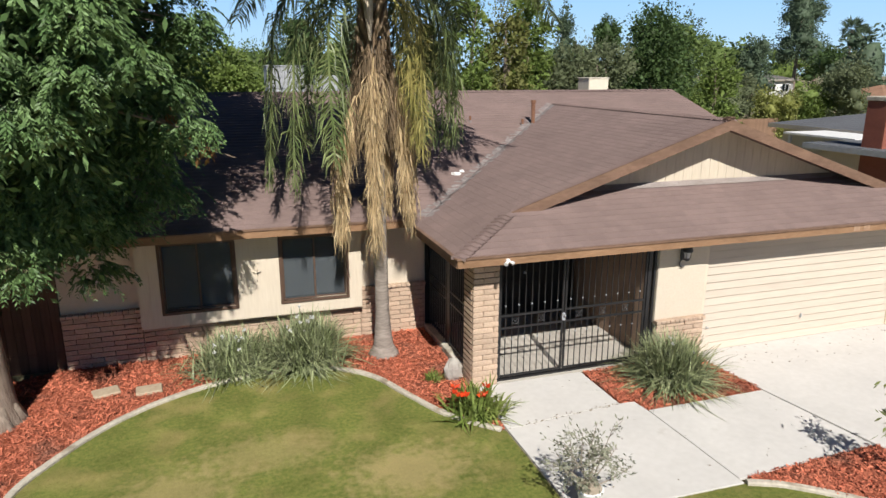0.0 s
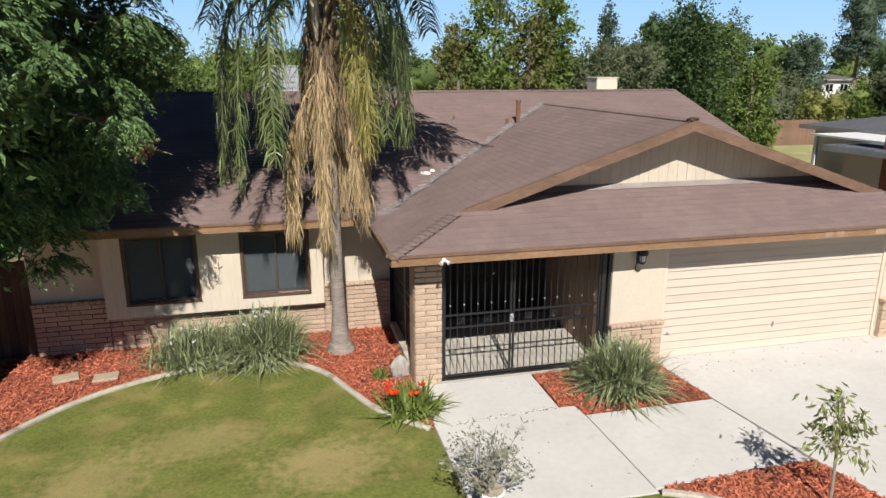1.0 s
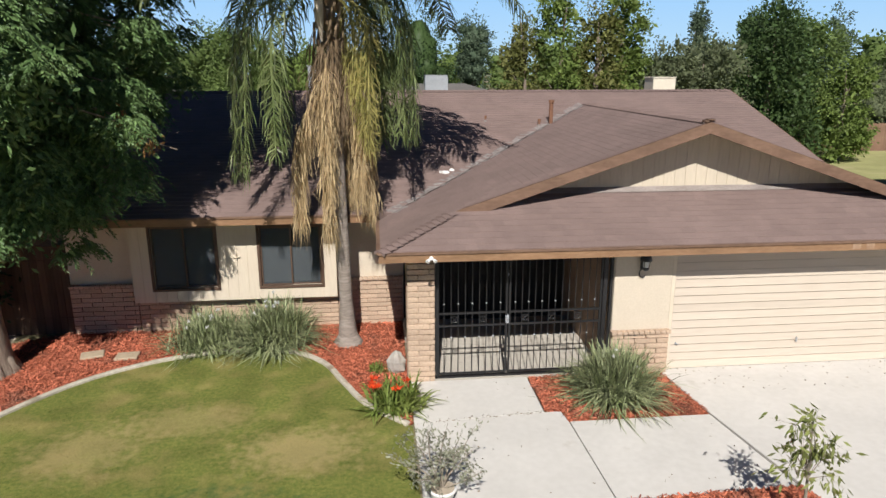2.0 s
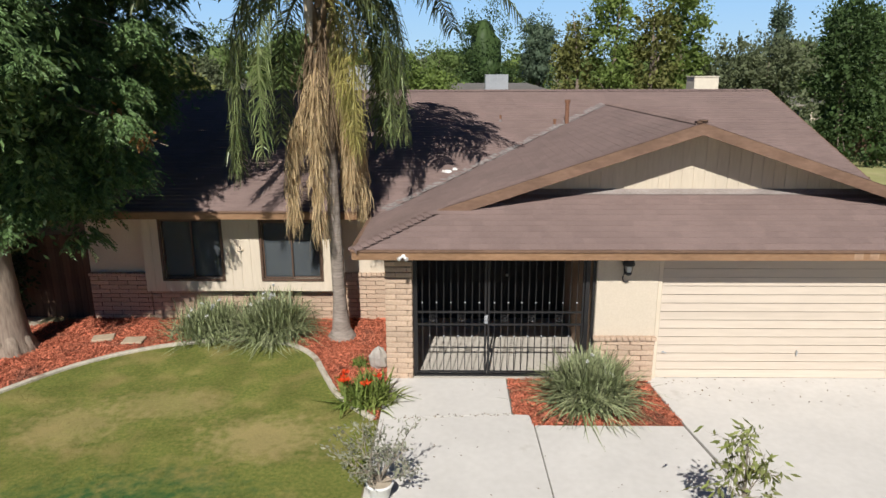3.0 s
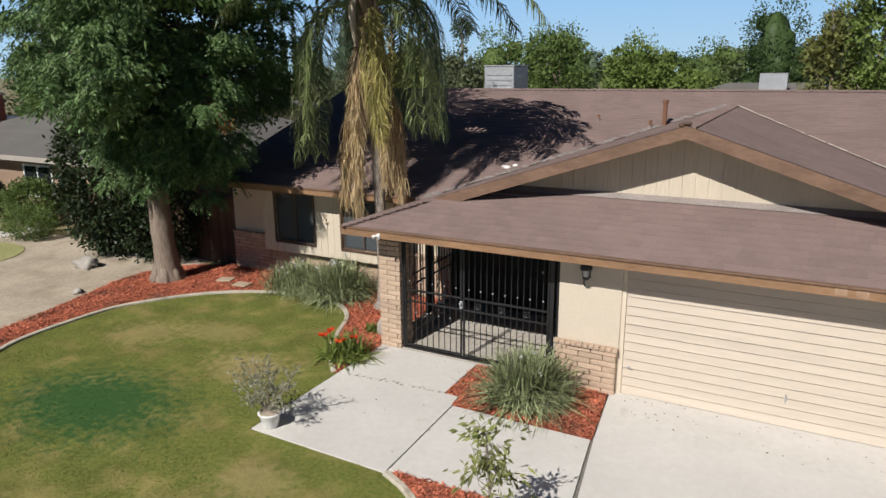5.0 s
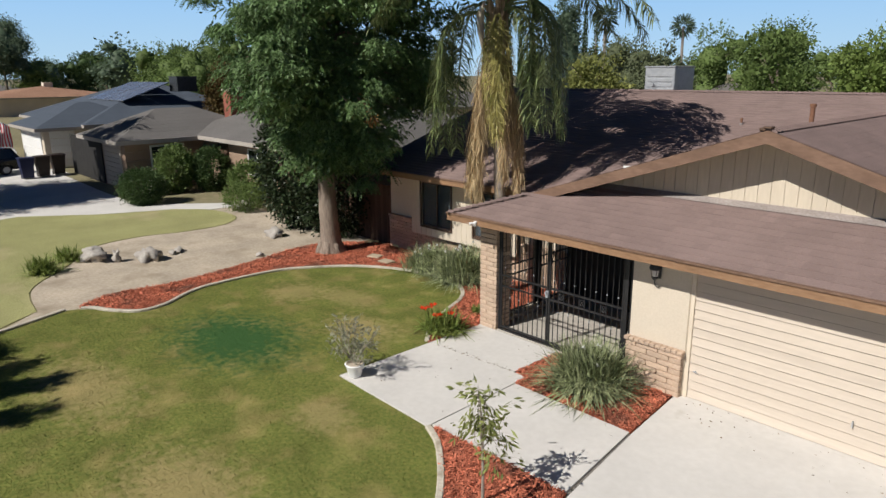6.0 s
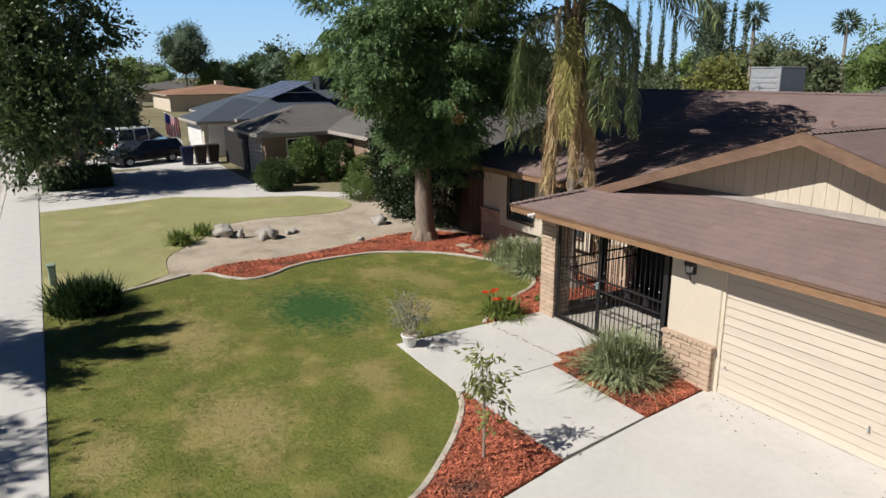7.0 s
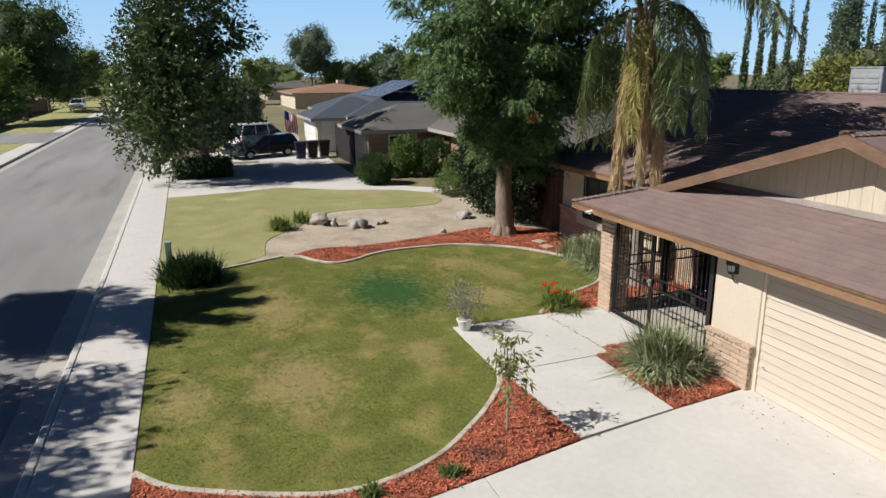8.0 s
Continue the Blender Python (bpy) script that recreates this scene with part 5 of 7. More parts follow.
def tree(name, at, trunk, blobs, mats, label, clumps=300, per=12, leaf=0.14, aspect=0.5, tight=0.25, droop=0.0, seed=1, bark=BARK, category="tree", group="", hollow=0.5, limbs=14, core=0.0, solid=0.0):
    """trunk: radius at the foot and the heights at which it forks and ends."""
    r = np.random.default_rng(seed)
    x, y, z = at
    o = thing(name, at, label, category, group)
    rad, top = trunk
    tb = MB()
    hs = [0, 0.04, 0.12, 0.35, 0.6, 0.85, 1.0]
    rs = [1.55, 1.15, 1.0, 0.85, 0.62, 0.32, 0.06]
    wob = r.normal(0, rad * 0.35, (len(hs), 2))
    wob[0] = wob[1] = 0
    pts = [(x + w[0] * h, y + w[1] * h, z - 0.03 + h * top) for h, w in zip(hs, wob)]
    tb.tube(pts, [rad * k for k in rs], 12)
    c, p, w = crown_points(blobs, clumps, per, tight, r, hollow)
    for k in range(limbs):
        q = c[int(k * clumps / limbs)]
        zz = z + min(max((q[2] - z) * 0.62, top * 0.25), top * 0.9)
        s = Vector((x, y, zz))
        e = Vector(q)
        mid = s.lerp(e, 0.5) + Vector((0, 0, 0.12 * (e - s).length))
        tb.tube([s, mid, e], [rad * 0.34, rad * 0.2, rad * 0.05], 6)
    part("trunk", tb, bark, o, smooth=True)
    w[:, 2] -= droop
    size = leaf * r.uniform(0.65, 1.3, len(p))
    if solid:
        cb = MB()
        for k, b in enumerate(blobs):
            cb.blob(b[:3], tuple(v * solid for v in b[3:6]), 12, 0.5, seed + k * 0.37)
        part("inner_crown", cb, mats, o, smooth=True)
    if core:
        c2, p2, w2 = crown_points([(*b[:3], *(v * core for v in b[3:6])) for b in blobs], int(clumps * 0.42), per, np.asarray(tight) * 0.8, r, 0.35)
        p, w, size = np.concatenate([p, p2]), np.concatenate([w, w2]), np.concatenate([size, leaf * r.uniform(1.5, 2.5, len(p2))])
    fast("crown", leaf_quads(p, w, size, size * aspect, r), 4, mats, o)
    return o


LOW_LIMBS = [(-0.95, 10.4, 4.0), (-1.3, 10.6, 3.1), (-1.7, 10.7, 3.5), (-2.1, 10.4, 3.2), (-2.7, 10.3, 3.3), (-3.4, 10.0, 3.6), (-0.95, 10.3, 4.7), (-2.0, 10.2, 4.5), (-3.0, 9.7, 4.9), (-4.3, 10.2, 3.6), (-1.1, 10.0, 5.4), (-1.9, 10.9, 2.8), (-0.9, 10.5, 3.5), (-1.0, 9.9, 4.6), (-1.5, 10.5, 3.9), (-2.4, 10.6, 3.7), (-2.7, 10.9, 2.7), (-1.7, 9.8, 3.4), (-2.1, 9.9, 3.0), (-2.5, 9.7, 3.5), (-2.9, 9.9, 2.9), (-3.3, 9.8, 3.4), (-3.7, 9.9, 3.0), (-1.9, 9.5, 3.9), (-3.0, 9.5, 3.9), (-2.4, 10.0, 2.8)]

HIGH_LIMBS = [(-0.85, 8.35, 5.3), (-0.95, 8.15, 6.1), (-1.4, 7.95, 5.1), (-1.6, 7.85, 5.8), (-2.0, 7.95, 4.7), (-2.1, 7.85, 6.4), (-2.4, 7.85, 5.4), (-2.8, 7.85, 4.9), (-3.0, 7.85, 6.0), (-3.4, 8.6, 5.4), (-3.6, 8.8, 4.8), (-1.5, 8.25, 4.6), (-2.5, 8.35, 4.4), (-1.7, 8.05, 6.8), (-0.9, 8.65, 6.8), (-3.2, 9.1, 4.5), (-3.9, 8.8, 6.2), (-0.5, 12.2, 5.8), (-0.6, 12.6, 5.0), (-0.6, 11.6, 5.5), (-1.0, 12.4, 4.6), (-1.3, 12.2, 4.3), (-0.8, 11.8, 6.2), (-0.9, 11.6, 5.2), (-1.2, 7.9, 5.6), (-2.3, 7.8, 5.1), (-1.8, 7.7, 6.2)]


def spray_tree(at):
    """The big fern-leaved tree: tiers of limbs that end in tufts of drooping feathery sprays, and one broken limb."""
    r = np.random.default_rng(21)
    x, y, z = at
    o = thing("shade_tree", at, "tall dark green feathery-leaved shade tree with a stout brown trunk", "tree")
    tb = MB()
    n = 40
    line = [(x + 0.05 * math.sin(i * 0.35), y + 0.04 * math.cos(i * 0.5), -0.05 + 14.0 * (i / n) ** 1.25) for i in range(n + 1)]
    tb.tube(line, [(0.29 * (1 - 0.93 * (p[2] + 0.05) / 14.0) + 0.24 * math.exp(-(p[2] + 0.05) / 0.22)) * (1 + 0.03 * math.sin(k * 2.3)) for k, p in enumerate(line)], 16)
    for k in range(7):
        a = k * 0.9
        tb.tube([(x + 0.22 * math.cos(a), y + 0.22 * math.sin(a), 0.32), (x + 0.34 * math.cos(a), y + 0.34 * math.sin(a), 0.08), (x + 0.48 * math.cos(a + 0.2), y + 0.48 * math.sin(a + 0.2), -0.06)], [0.13, 0.11, 0.05], 6)
    tips, high, deep = [], [], []
    for lev in range(18):
        zl = 2.8 + 0.6 * lev
        full = min(2.3 + 0.42 * (zl - 2.5), 3.8) if zl < 10.0 else 3.8 * (14.6 - zl) / 4.6
        many = 5 + int(full)
        for k in range(many):
            a = (k + 0.5 * (lev % 2)) * 6.283 / many + lev * 0.7 + r.normal(0, 0.16)
            reach = max(0.6, full * r.uniform(0.62, 1.06)) * (0.6 if zl < 4.3 and math.sin(a) < 0.1 else 1.0)
            zz = zl + r.normal(0, 0.19)
            e = Vector((x + math.cos(a) * reach * (1.08 if math.cos(a) > 0 else 0.72), y + math.sin(a) * reach * (0.72 if math.sin(a) > 0 else 0.78), zz - 0.15))
            s = Vector((x, y, zz + 0.1))
            m = s.lerp(e, 0.55) + Vector((0, 0, 0.25))
            tb.tube([s, m, e], [0.05, 0.03, 0.01], 5)
            for q in range(int(1.0 + 0.62 * reach)):
                t = 1.02 - 0.3 * q
                c = np.array(s.lerp(m, t / 0.55) if t < 0.55 else m.lerp(e, (t - 0.55) / 0.45)) + r.normal(0, 0.14, 3) * (1, 1, 0.3)
                (tips if zz < 8.2 else high).append(c)
                deep.append(np.array(s.lerp(e, t * 0.42)))
    # low limbs towards the street, which shade the wall
    for q in LOW_LIMBS:
        s, e = Vector((x, y, q[2] + 0.5)), Vector(q)
        m = s.lerp(e, 0.5) + Vector((0, 0, 0.3))
        tb.tube([s, m, e], [0.05, 0.03, 0.01], 5)
        for j in range(4):
            tips.append(np.array(m.lerp(e, 0.2 + 0.27 * j)) + r.normal(0, 0.16, 3))
            deep.append(np.array(s.lerp(e, 0.35 + 0.18 * j)))
    # heavy limbs to the south-east, over the lower ones, and over the roof
    for q in HIGH_LIMBS:
        s, e = Vector((x, y, q[2] + 0.2)), Vector(q)
        m = s.lerp(e, 0.5) + Vector((0, 0, 0.35))
        tb.tube([s, m, e], [0.06, 0.035, 0.01], 5)
        for j in range(3):
            tips.append(np.array(m.lerp(e, 0.3 + 0.35 * j)) + r.normal(0, 0.14, 3))
            deep += [np.array(m.lerp(e, 0.2 + 0.35 * j)) + (0, 0.15, -0.22)] * 3
    part("trunk", tb, BARK, o, smooth=True)
    # each tip carries a flat pad of feathery sprays that arch out and hang at the rim
    leaf, dry, under = [], [], []
    k = 10
    tt = np.linspace(0.1, 1, k)[:, None]
    up = np.array((0, 0, 1.0))
    for c in tips:
        out = math.atan2(c[1] - y, c[0] - x)
        big = r.uniform(0.85, 1.3)
        under.append(c + (-0.12 * math.cos(out), -0.12 * math.sin(out), -0.16))
        for _ in range(44):
            a = r.uniform(0, 6.283)
            h = np.array((math.cos(a), math.sin(a), 0.0))
            ln = big * r.uniform(0.2, 0.36)
            b = c + h * big * 0.22 * math.sqrt(r.uniform(0, 1)) + r.normal(0, 0.075, 3)
            g = unit(h + np.array((math.cos(out), math.sin(out), 0.0)) * 0.55 + r.normal(0, 0.25, 3) * (1, 1, 0))
            lift = r.uniform(-0.3, 0.5)
            q = b + g * ln * tt * 0.9 + up * ln * (lift * tt - (0.75 + 0.6 * max(lift, 0)) * tt ** 2)
            sd = np.array((-g[1], g[0], 0.0))
            for sg in (-1, 1):
                dv = g * 0.65 + sd * sg * 0.6 + np.array((0, 0, -0.65)) + r.normal(0, 0.15, (k, 3))
                leaf.append(leaf_quads(q, dv, 0.11 * (1.15 - 0.5 * tt[:, 0]), 0.024, r))
    fast("crown", np.concatenate(leaf), 4, LEAF_TREE, o)
    # inner leaves fill the crown behind the outer sprays
    ip = np.repeat(np.array(deep), 36, 0)
    ip = ip + r.normal(0, 1, ip.shape) * (0.26, 0.26, 0.18)
    core = np.stack([x + 0.2 + r.normal(0, 0.5, 14000), y + 0.2 + r.normal(0, 0.45, 14000), r.uniform(3.0, 12.0, 14000)], 1)
    east = np.stack([x + 2.7 + r.normal(0, 0.85, 19000), y + r.normal(0, 0.8, 19000), r.uniform(6.4, 11.5, 19000)], 1)
    un = np.repeat(np.array(under), 34, 0)
    un = un + r.normal(0, 1, un.shape) * (0.2, 0.2, 0.12)
    ip = np.concatenate([ip, core, east, un])
    fast("inner_crown", leaf_quads(ip, r.normal(0, 0.8, ip.shape) + (0, 0, -0.5), 0.17 * r.uniform(0.7, 1.3, len(ip)), 0.062, r), 4, LEAF_TREE, o)
    hc = np.repeat(np.array(high), 90, 0)
    hp = hc + r.normal(0, 1, hc.shape) * (0.34, 0.34, 0.16)
    fast("upper_crown", leaf_quads(hp, r.normal(0, 0.6, hp.shape) + (0, 0, -0.6), 0.3, 0.11, r), 4, LEAF_TREE, o)
    # one broken limb with rusty leaves over the roof
    bl = [(x + 2.0, y - 0.6, 4.75), (x + 2.95, y - 0.75, 4.45), (x + 3.35, y - 0.8, 4.1), (x + 3.75, y - 0.8, 3.95)]
    part("broken_limb", MB().tube(bl, [0.03, 0.02, 0.012, 0.005], 5), BARK, o)
    pp = np.repeat(np.array(bl[1:3]), 45, 0) + r.normal(0, 0.08, (90, 3))
    dry.append(leaf_quads(pp, r.normal(0, 0.5, (90, 3)) + (0, 0, -0.8), 0.13, 0.04, r))
    fast("rusty_leaves", np.concatenate(dry), 4, LEAF_DRY, o, "dried rust-brown leaves")
    return o


spray_tree((-3.55, 10.65, 0))


def palm(at, top, lean=(0, 0)):
    """A queen palm: ringed grey trunk, arching feather fronds and a skirt of dead straw fronds."""
    r = np.random.default_rng(33)
    x, y, z = at
    o = thing("palm_tree", at, "feather palm with drooping fronds and hanging dead straw skirt", "palm tree")
    tb = MB()
    n = 26
    pts = [(x + lean[0] * i / n, y + lean[1] * i / n, z - 0.05 + (top + 0.05) * i / n) for i in range(n + 1)]
    rr = [(0.13 + 0.09 * max(0, 1 - i / 4) ** 1.5 - 0.03 * i / n) * (1.0 + r.normal(0, 0.012)) for i in range(n + 1)]
    tb.tube(pts, rr, 14)
    part("trunk", tb, PALMBARK, o, smooth=True)
    part("root_flare", MB().tube([(x, y, -0.03), (x, y, 0.06), (x, y, 0.16), (x, y, 0.3)], [0.31, 0.27, 0.2, 0.15], 18), PALMBARK, o, smooth=True)
    c = np.array((x + lean[0], y + lean[1], top))
    for k in range(22):
        a = k * 2.4
        b = c + np.array((0, 0, -0.9 + 0.05 * k))
        part("leaf_base", MB().tube([b + np.array((math.cos(a), math.sin(a), 0)) * 0.1, b + np.array((math.cos(a) * 0.2, math.sin(a) * 0.2, 0.25)), b + np.array((math.cos(a) * 0.24, math.sin(a) * 0.24, 0.5))], [0.06, 0.05, 0.02], 6), LEAF_DEAD_BASE, o, "tan husky leaf base")
    part("spathe", MB().tube([c + np.array((-0.12, -0.28, 0.25)), c + np.array((-0.15, -0.36, 0.0)), c + np.array((-0.14, -0.36, -0.35)), c + np.array((-0.12, -0.32, -0.75))], [0.03, 0.075, 0.07, 0.02], 8), SPATHE, o, "pale dry flower sheath")

    def frond(a, rise, length, fall, mats, name, leaflet, k=64, lw=0.026, start=0.3, hang=0.8, bend=1.9, stem=0.03, loose=0.12, splay=1.0):
        h = np.array((math.cos(a), math.sin(a), 0.0))
        sd = np.array((-math.sin(a), math.cos(a), 0.0))
        t = np.linspace(0, 1, 14)
        ang = rise - (rise + fall) * np.clip(t * bend, 0, 1) ** 0.85
        dh, dz = np.cos(ang), np.sin(ang)
        ph = np.concatenate([[0], np.cumsum((dh[1:] + dh[:-1]) / 2)]) * length / 13
        pz = np.concatenate([[0], np.cumsum((dz[1:] + dz[:-1]) / 2)]) * length / 13
        line = c + h * (0.1 + ph)[:, None] + np.array((0, 0, 1.0)) * (pz + start)[:, None] + sd * (0.1 * np.sin(t * r.uniform(2, 5) + r.uniform(0, 6)) * t)[:, None]
        fr = part(name, MB().tube([tuple(q) for q in line], [stem * (1 - 0.85 * v) + 0.003 for v in t], 5), mats, o)
        tt = np.repeat(np.linspace(0.16, 1, k), 2)
        base = np.stack([np.interp(tt, t, line[:, i]) for i in range(3)], 1)
        tang = unit(np.stack([np.interp(tt, t, np.gradient(line[:, i])) for i in range(3)], 1))
        sg = np.tile([-1.0, 1.0], k)[:, None]
        ll = leaflet * np.sin(np.clip(0.25 + tt * 2.6, 0, 3.0)) ** 0.5 * r.uniform(0.8, 1.1, len(tt))
        d0 = unit(tang * 0.5 + sd * sg * splay + np.array((0, 0, -0.15)) + r.normal(0, loose, (len(tt), 3)))
        d1 = unit(d0 * (1 - hang) + tang * 0.1 + np.array((0, 0, -1.0)) * hang + r.normal(0, 0.1, (len(tt), 3)))
        mid = base + d0 * ll[:, None] * 0.45
        end = mid + d1 * ll[:, None] * 0.55
        wv = unit(np.cross(d0, np.cross(tang, sd) + r.normal(0, 0.35, (len(tt), 3)))) * lw / 2
        q1 = np.stack([base - wv * 0.6, base + wv * 0.6, mid + wv, mid - wv], 1)
        q2 = np.stack([mid - wv, mid + wv, end + wv * 0.15, end - wv * 0.15], 1)
        fast("leaflet_fringe", np.concatenate([q1, q2]).reshape(-1, 3), 4, mats, fr)

    def straw(a, reach, z_high, z_low, strands, wide, mats=LEAF_DEAD, name="dead_frond"):
        """A dead frond folded against the trunk: a bent rachis hung with long limp straws."""
        h = np.array((math.cos(a), math.sin(a), 0.0))
        tip = c + h * reach
        line = np.array([c + h * 0.1 + (0, 0, z_high - top + 0.25), c + h * (0.3 * reach + 0.16) + (0, 0, z_high - top + 0.22), (*(c + h * reach * 0.85)[:2], z_high - 0.25),
                         (*tip[:2], z_high - 0.9), (*(tip + h * 0.03)[:2], z_low + 0.35)])
        fr = part(name, MB().tube([tuple(q) for q in line], [0.028, 0.026, 0.02, 0.014, 0.005], 5), mats, o, "dry straw-coloured hanging frond" if mats is LEAF_DEAD else "")
        u = 0.3 + 0.7 * r.uniform(0, 1, strands) ** 0.9
        b = np.stack([np.interp(u, np.linspace(0, 1, 5), line[:, i]) for i in range(3)], 1)
        off = r.normal(0, 1, (strands, 3)) * (wide * 0.5, wide * 0.5, 0.06) * (1.08 - 0.42 * u[:, None])
        ln = r.uniform(0.35, 0.95, strands) * (1.0 - 0.25 * u)
        p1 = b + off * 0.75 + np.array((0, 0, -1)) * (ln * 0.3)[:, None]
        p2 = b + off * 1.05 + r.normal(0, 0.02, (strands, 3)) + np.array((0, 0, -1)) * (ln * 0.65)[:, None]
        p3 = b + off * 0.95 + r.normal(0, 0.045, (strands, 3)) * (1, 1, 0.3) + np.array((0, 0, -1)) * ln[:, None]
        wv = unit(r.normal(0, 1, (strands, 3)) * (1, 1, 0.1)) * r.uniform(0.004, 0.009, (strands, 1))
        qs = [np.stack([e - wv * k0, e + wv * k0, g + wv * k1, g - wv * k1], 1) for e, g, k0, k1 in ((b, p1, 0.5, 1.0), (p1, p2, 1.0, 0.9), (p2, p3, 0.9, 0.2))]
        fast("straw_fringe", np.concatenate(qs).reshape(-1, 3), 4, mats, fr)

    for k in range(20):
        frond(k * 2.399 + 1.1, 1.5 - 0.02 * k, 3.2, 0.5, LEAF_PALM, "upper_frond", 0.8, k=70, lw=0.05, start=0.5, hang=0.5, bend=1.1)
    for a, rise, ln in ((0.1, 0.95, 4.1), (0.75, 0.8, 3.6), (3.6, 1.0, 3.4), (1.35, 0.9, 3.8), (2.3, 0.9, 3.6)):
        frond(a, rise, ln, 0.9, LEAF_PALM, "arching_frond", 0.72, k=72, lw=0.034, start=0.3, hang=0.55, bend=1.15)
    for a, ln, rise, st in ((2.85, 4.5, 0.75, 0.1), (3.15, 4.4, 0.85, 0.0), (3.5, 4.0, 0.55, -0.05), (2.35, 3.5, 0.6, 0.0), (1.6, 3.3, 0.7, 0.0), (1.0, 3.7, 0.75, 0.0), (0.6, 3.6, 0.8, 0.05),
                            (0.35, 3.8, 0.8, 0.1), (0.0, 3.6, 0.85, 0.15), (0.85, 3.3, 0.6, 0.0), (6.1, 3.2, 0.6, 0.0), (3.95, 3.4, 0.6, -0.05)):
        frond(a, rise, ln, 1.5, LEAF_PALM, "hanging_frond", 0.64, k=100, lw=0.025, start=st, hang=0.7, bend=2.1, loose=0.25, splay=0.9)
    for a, ln, rise in ((5.55, 3.0, 0.25), (5.35, 2.6, 0.15)):
        frond(a, rise, ln, 1.53, LEAF_PALM_OLD, "yellowing_frond", 0.6, k=125, lw=0.016, start=-0.05, hang=0.9, bend=2.6, loose=0.3, splay=0.5)
    for a, reach, zh, zl, n, w in ((4.45, 0.42, 5.1, 2.15, 1300, 0.2), (3.3, 0.64, 4.5, 2.3, 900, 0.17), (0.12, 0.6, 4.75, 2.45, 900, 0.18), (5.85, 0.5, 5.0, 2.75, 700, 0.17), (1.0, 0.5, 4.6, 2.6, 500, 0.18)):
        straw(a, reach, zh, zl, n, w)
    for k in range(16):
        straw(k * 2.399, 0.26 + 0.1 * math.sin(k * 2.1) ** 2, 5.9 - 0.05 * k, 4.2 + 0.25 * math.sin(k * 1.3), 110, 0.24, LEAF_HUSK, "husk_frond")
    return o


palm((2.62, 11.38, 0), 6.35, (-0.1, -0.15))


# ---- neighbouring houses ----
def hip_roof(mb, x0, x1, y0, y1, ze, k, slot=0):
    """A hipped roof with courses stepped up its slopes."""
    w, d = x1 - x0, y1 - y0
    half = min(w, d) / 2
    steps = max(6, int(half / 0.3))
    for i in range(steps):
        a, b = half * i / steps, half * (i + 1) / steps
        za, zb = ze + k * a + 0.004, ze + k * b
        lo = [(x0 + a, y0 + a), (x1 - a, y0 + a), (x1 - a, y1 - a), (x0 + a, y1 - a)]
        hi = [(x0 + b, y0 + b), (x1 - b, y0 + b), (x1 - b, y1 - b), (x0 + b, y1 - b)]
        for j in range(4):
            p, q = lo[j], lo[(j + 1) % 4]
            r, s = hi[(j + 1) % 4], hi[j]
            mb.add([(*p, za), (*q, za), (*r, zb), (*s, zb)], [(0, 1, 2, 3)], slot)
            mb.add([(*p, za - 0.004), (*q, za - 0.004), (*q, za), (*p, za)], [(0, 1, 2, 3)], slot)
    return mb


def block(o, x0, x1, y0, y1, ze, k, rmat, wmat, over=0.5, fmat=None):
    fmat = fmat or FASCIA_PALE
    part("roof", hip_roof(MB(), x0, x1, y0, y1, ze, k), rmat, o)
    for q in ((x0, x1, y0, y0 + 0.04), (x0, x1, y1 - 0.04, y1), (x0, x0 + 0.04, y0 + 0.04, y1 - 0.04), (x1 - 0.04, x1, y0 + 0.04, y1 - 0.04)):
        part("fascia", MB().box(*q, ze - 0.18, ze), fmat, o)
    part("soffit", MB().box(x0 + 0.04, x1 - 0.04, y0 + 0.04, y1 - 0.04, ze - 0.14, ze - 0.1), FASCIA_PALE, o)
    return part("wall", MB().box(x0 + over, x1 - over, y0 + over, y1 - over, -0.02, ze - 0.14), wmat, o)


def win(o, x0, x1, y, z0, z1, along="x"):
    """A framed window standing a little proud of a wall, facing -y, or +x if along is y."""
    def bx(mb, a, b, c, d, u0, u1):
        return mb.box(a, b, y - u1, y - u0, c, d) if along == "x" else mb.box(y + u0, y + u1, a, b, c, d)
    fr = MB()
    t = 0.07
    for q in ((x0, x0 + t, z0, z1), (x1 - t, x1, z0, z1), (x0 + t, x1 - t, z0, z0 + t), (x0 + t, x1 - t, z1 - t, z1), ((x0 + x1) / 2 - 0.03, (x0 + x1) / 2 + 0.03, z0 + t, z1 - t)):
        bx(fr, *q, 0.0, 0.05)
    w = part("window", fr, WHITE, o)
    part("pane", bx(MB(), x0 + t, x1 - t, z0 + t, z1 - t, 0.005, 0.02), GLASS, w)


def lap(o, x0, x1, y, z0, z1, rows, mats, along="x", name="garage_door"):
    g = None
    for i in range(rows):
        a, b = z0 + (z1 - z0) * i / rows + 0.008, z0 + (z1 - z0) * (i + 1) / rows - 0.008
        mb = MB().box(x0, x1, y - 0.05, y, a, b, 0.01) if along == "x" else MB().box(y, y + 0.05, x0, x1, a, b, 0.01)
        if g is None:
            g = part(name, mb, mats, o)
        else:
            part("panel", mb, mats, g)


def chimney(x, y, z0, z1, s, mats, label):
    o = thing("chimney", (x, y, z0), label, "chimney")
    part("shaft", MB().box(x - s / 2, x + s / 2, y - s / 2, y + s / 2, z0, z1 - 0.15, 0.02), mats, o)
    part("crown", MB().box(x - s / 2 - 0.04, x + s / 2 + 0.04, y - s / 2 - 0.04, y + s / 2 + 0.04, z1 - 0.15, z1, 0.02), KERB, o)


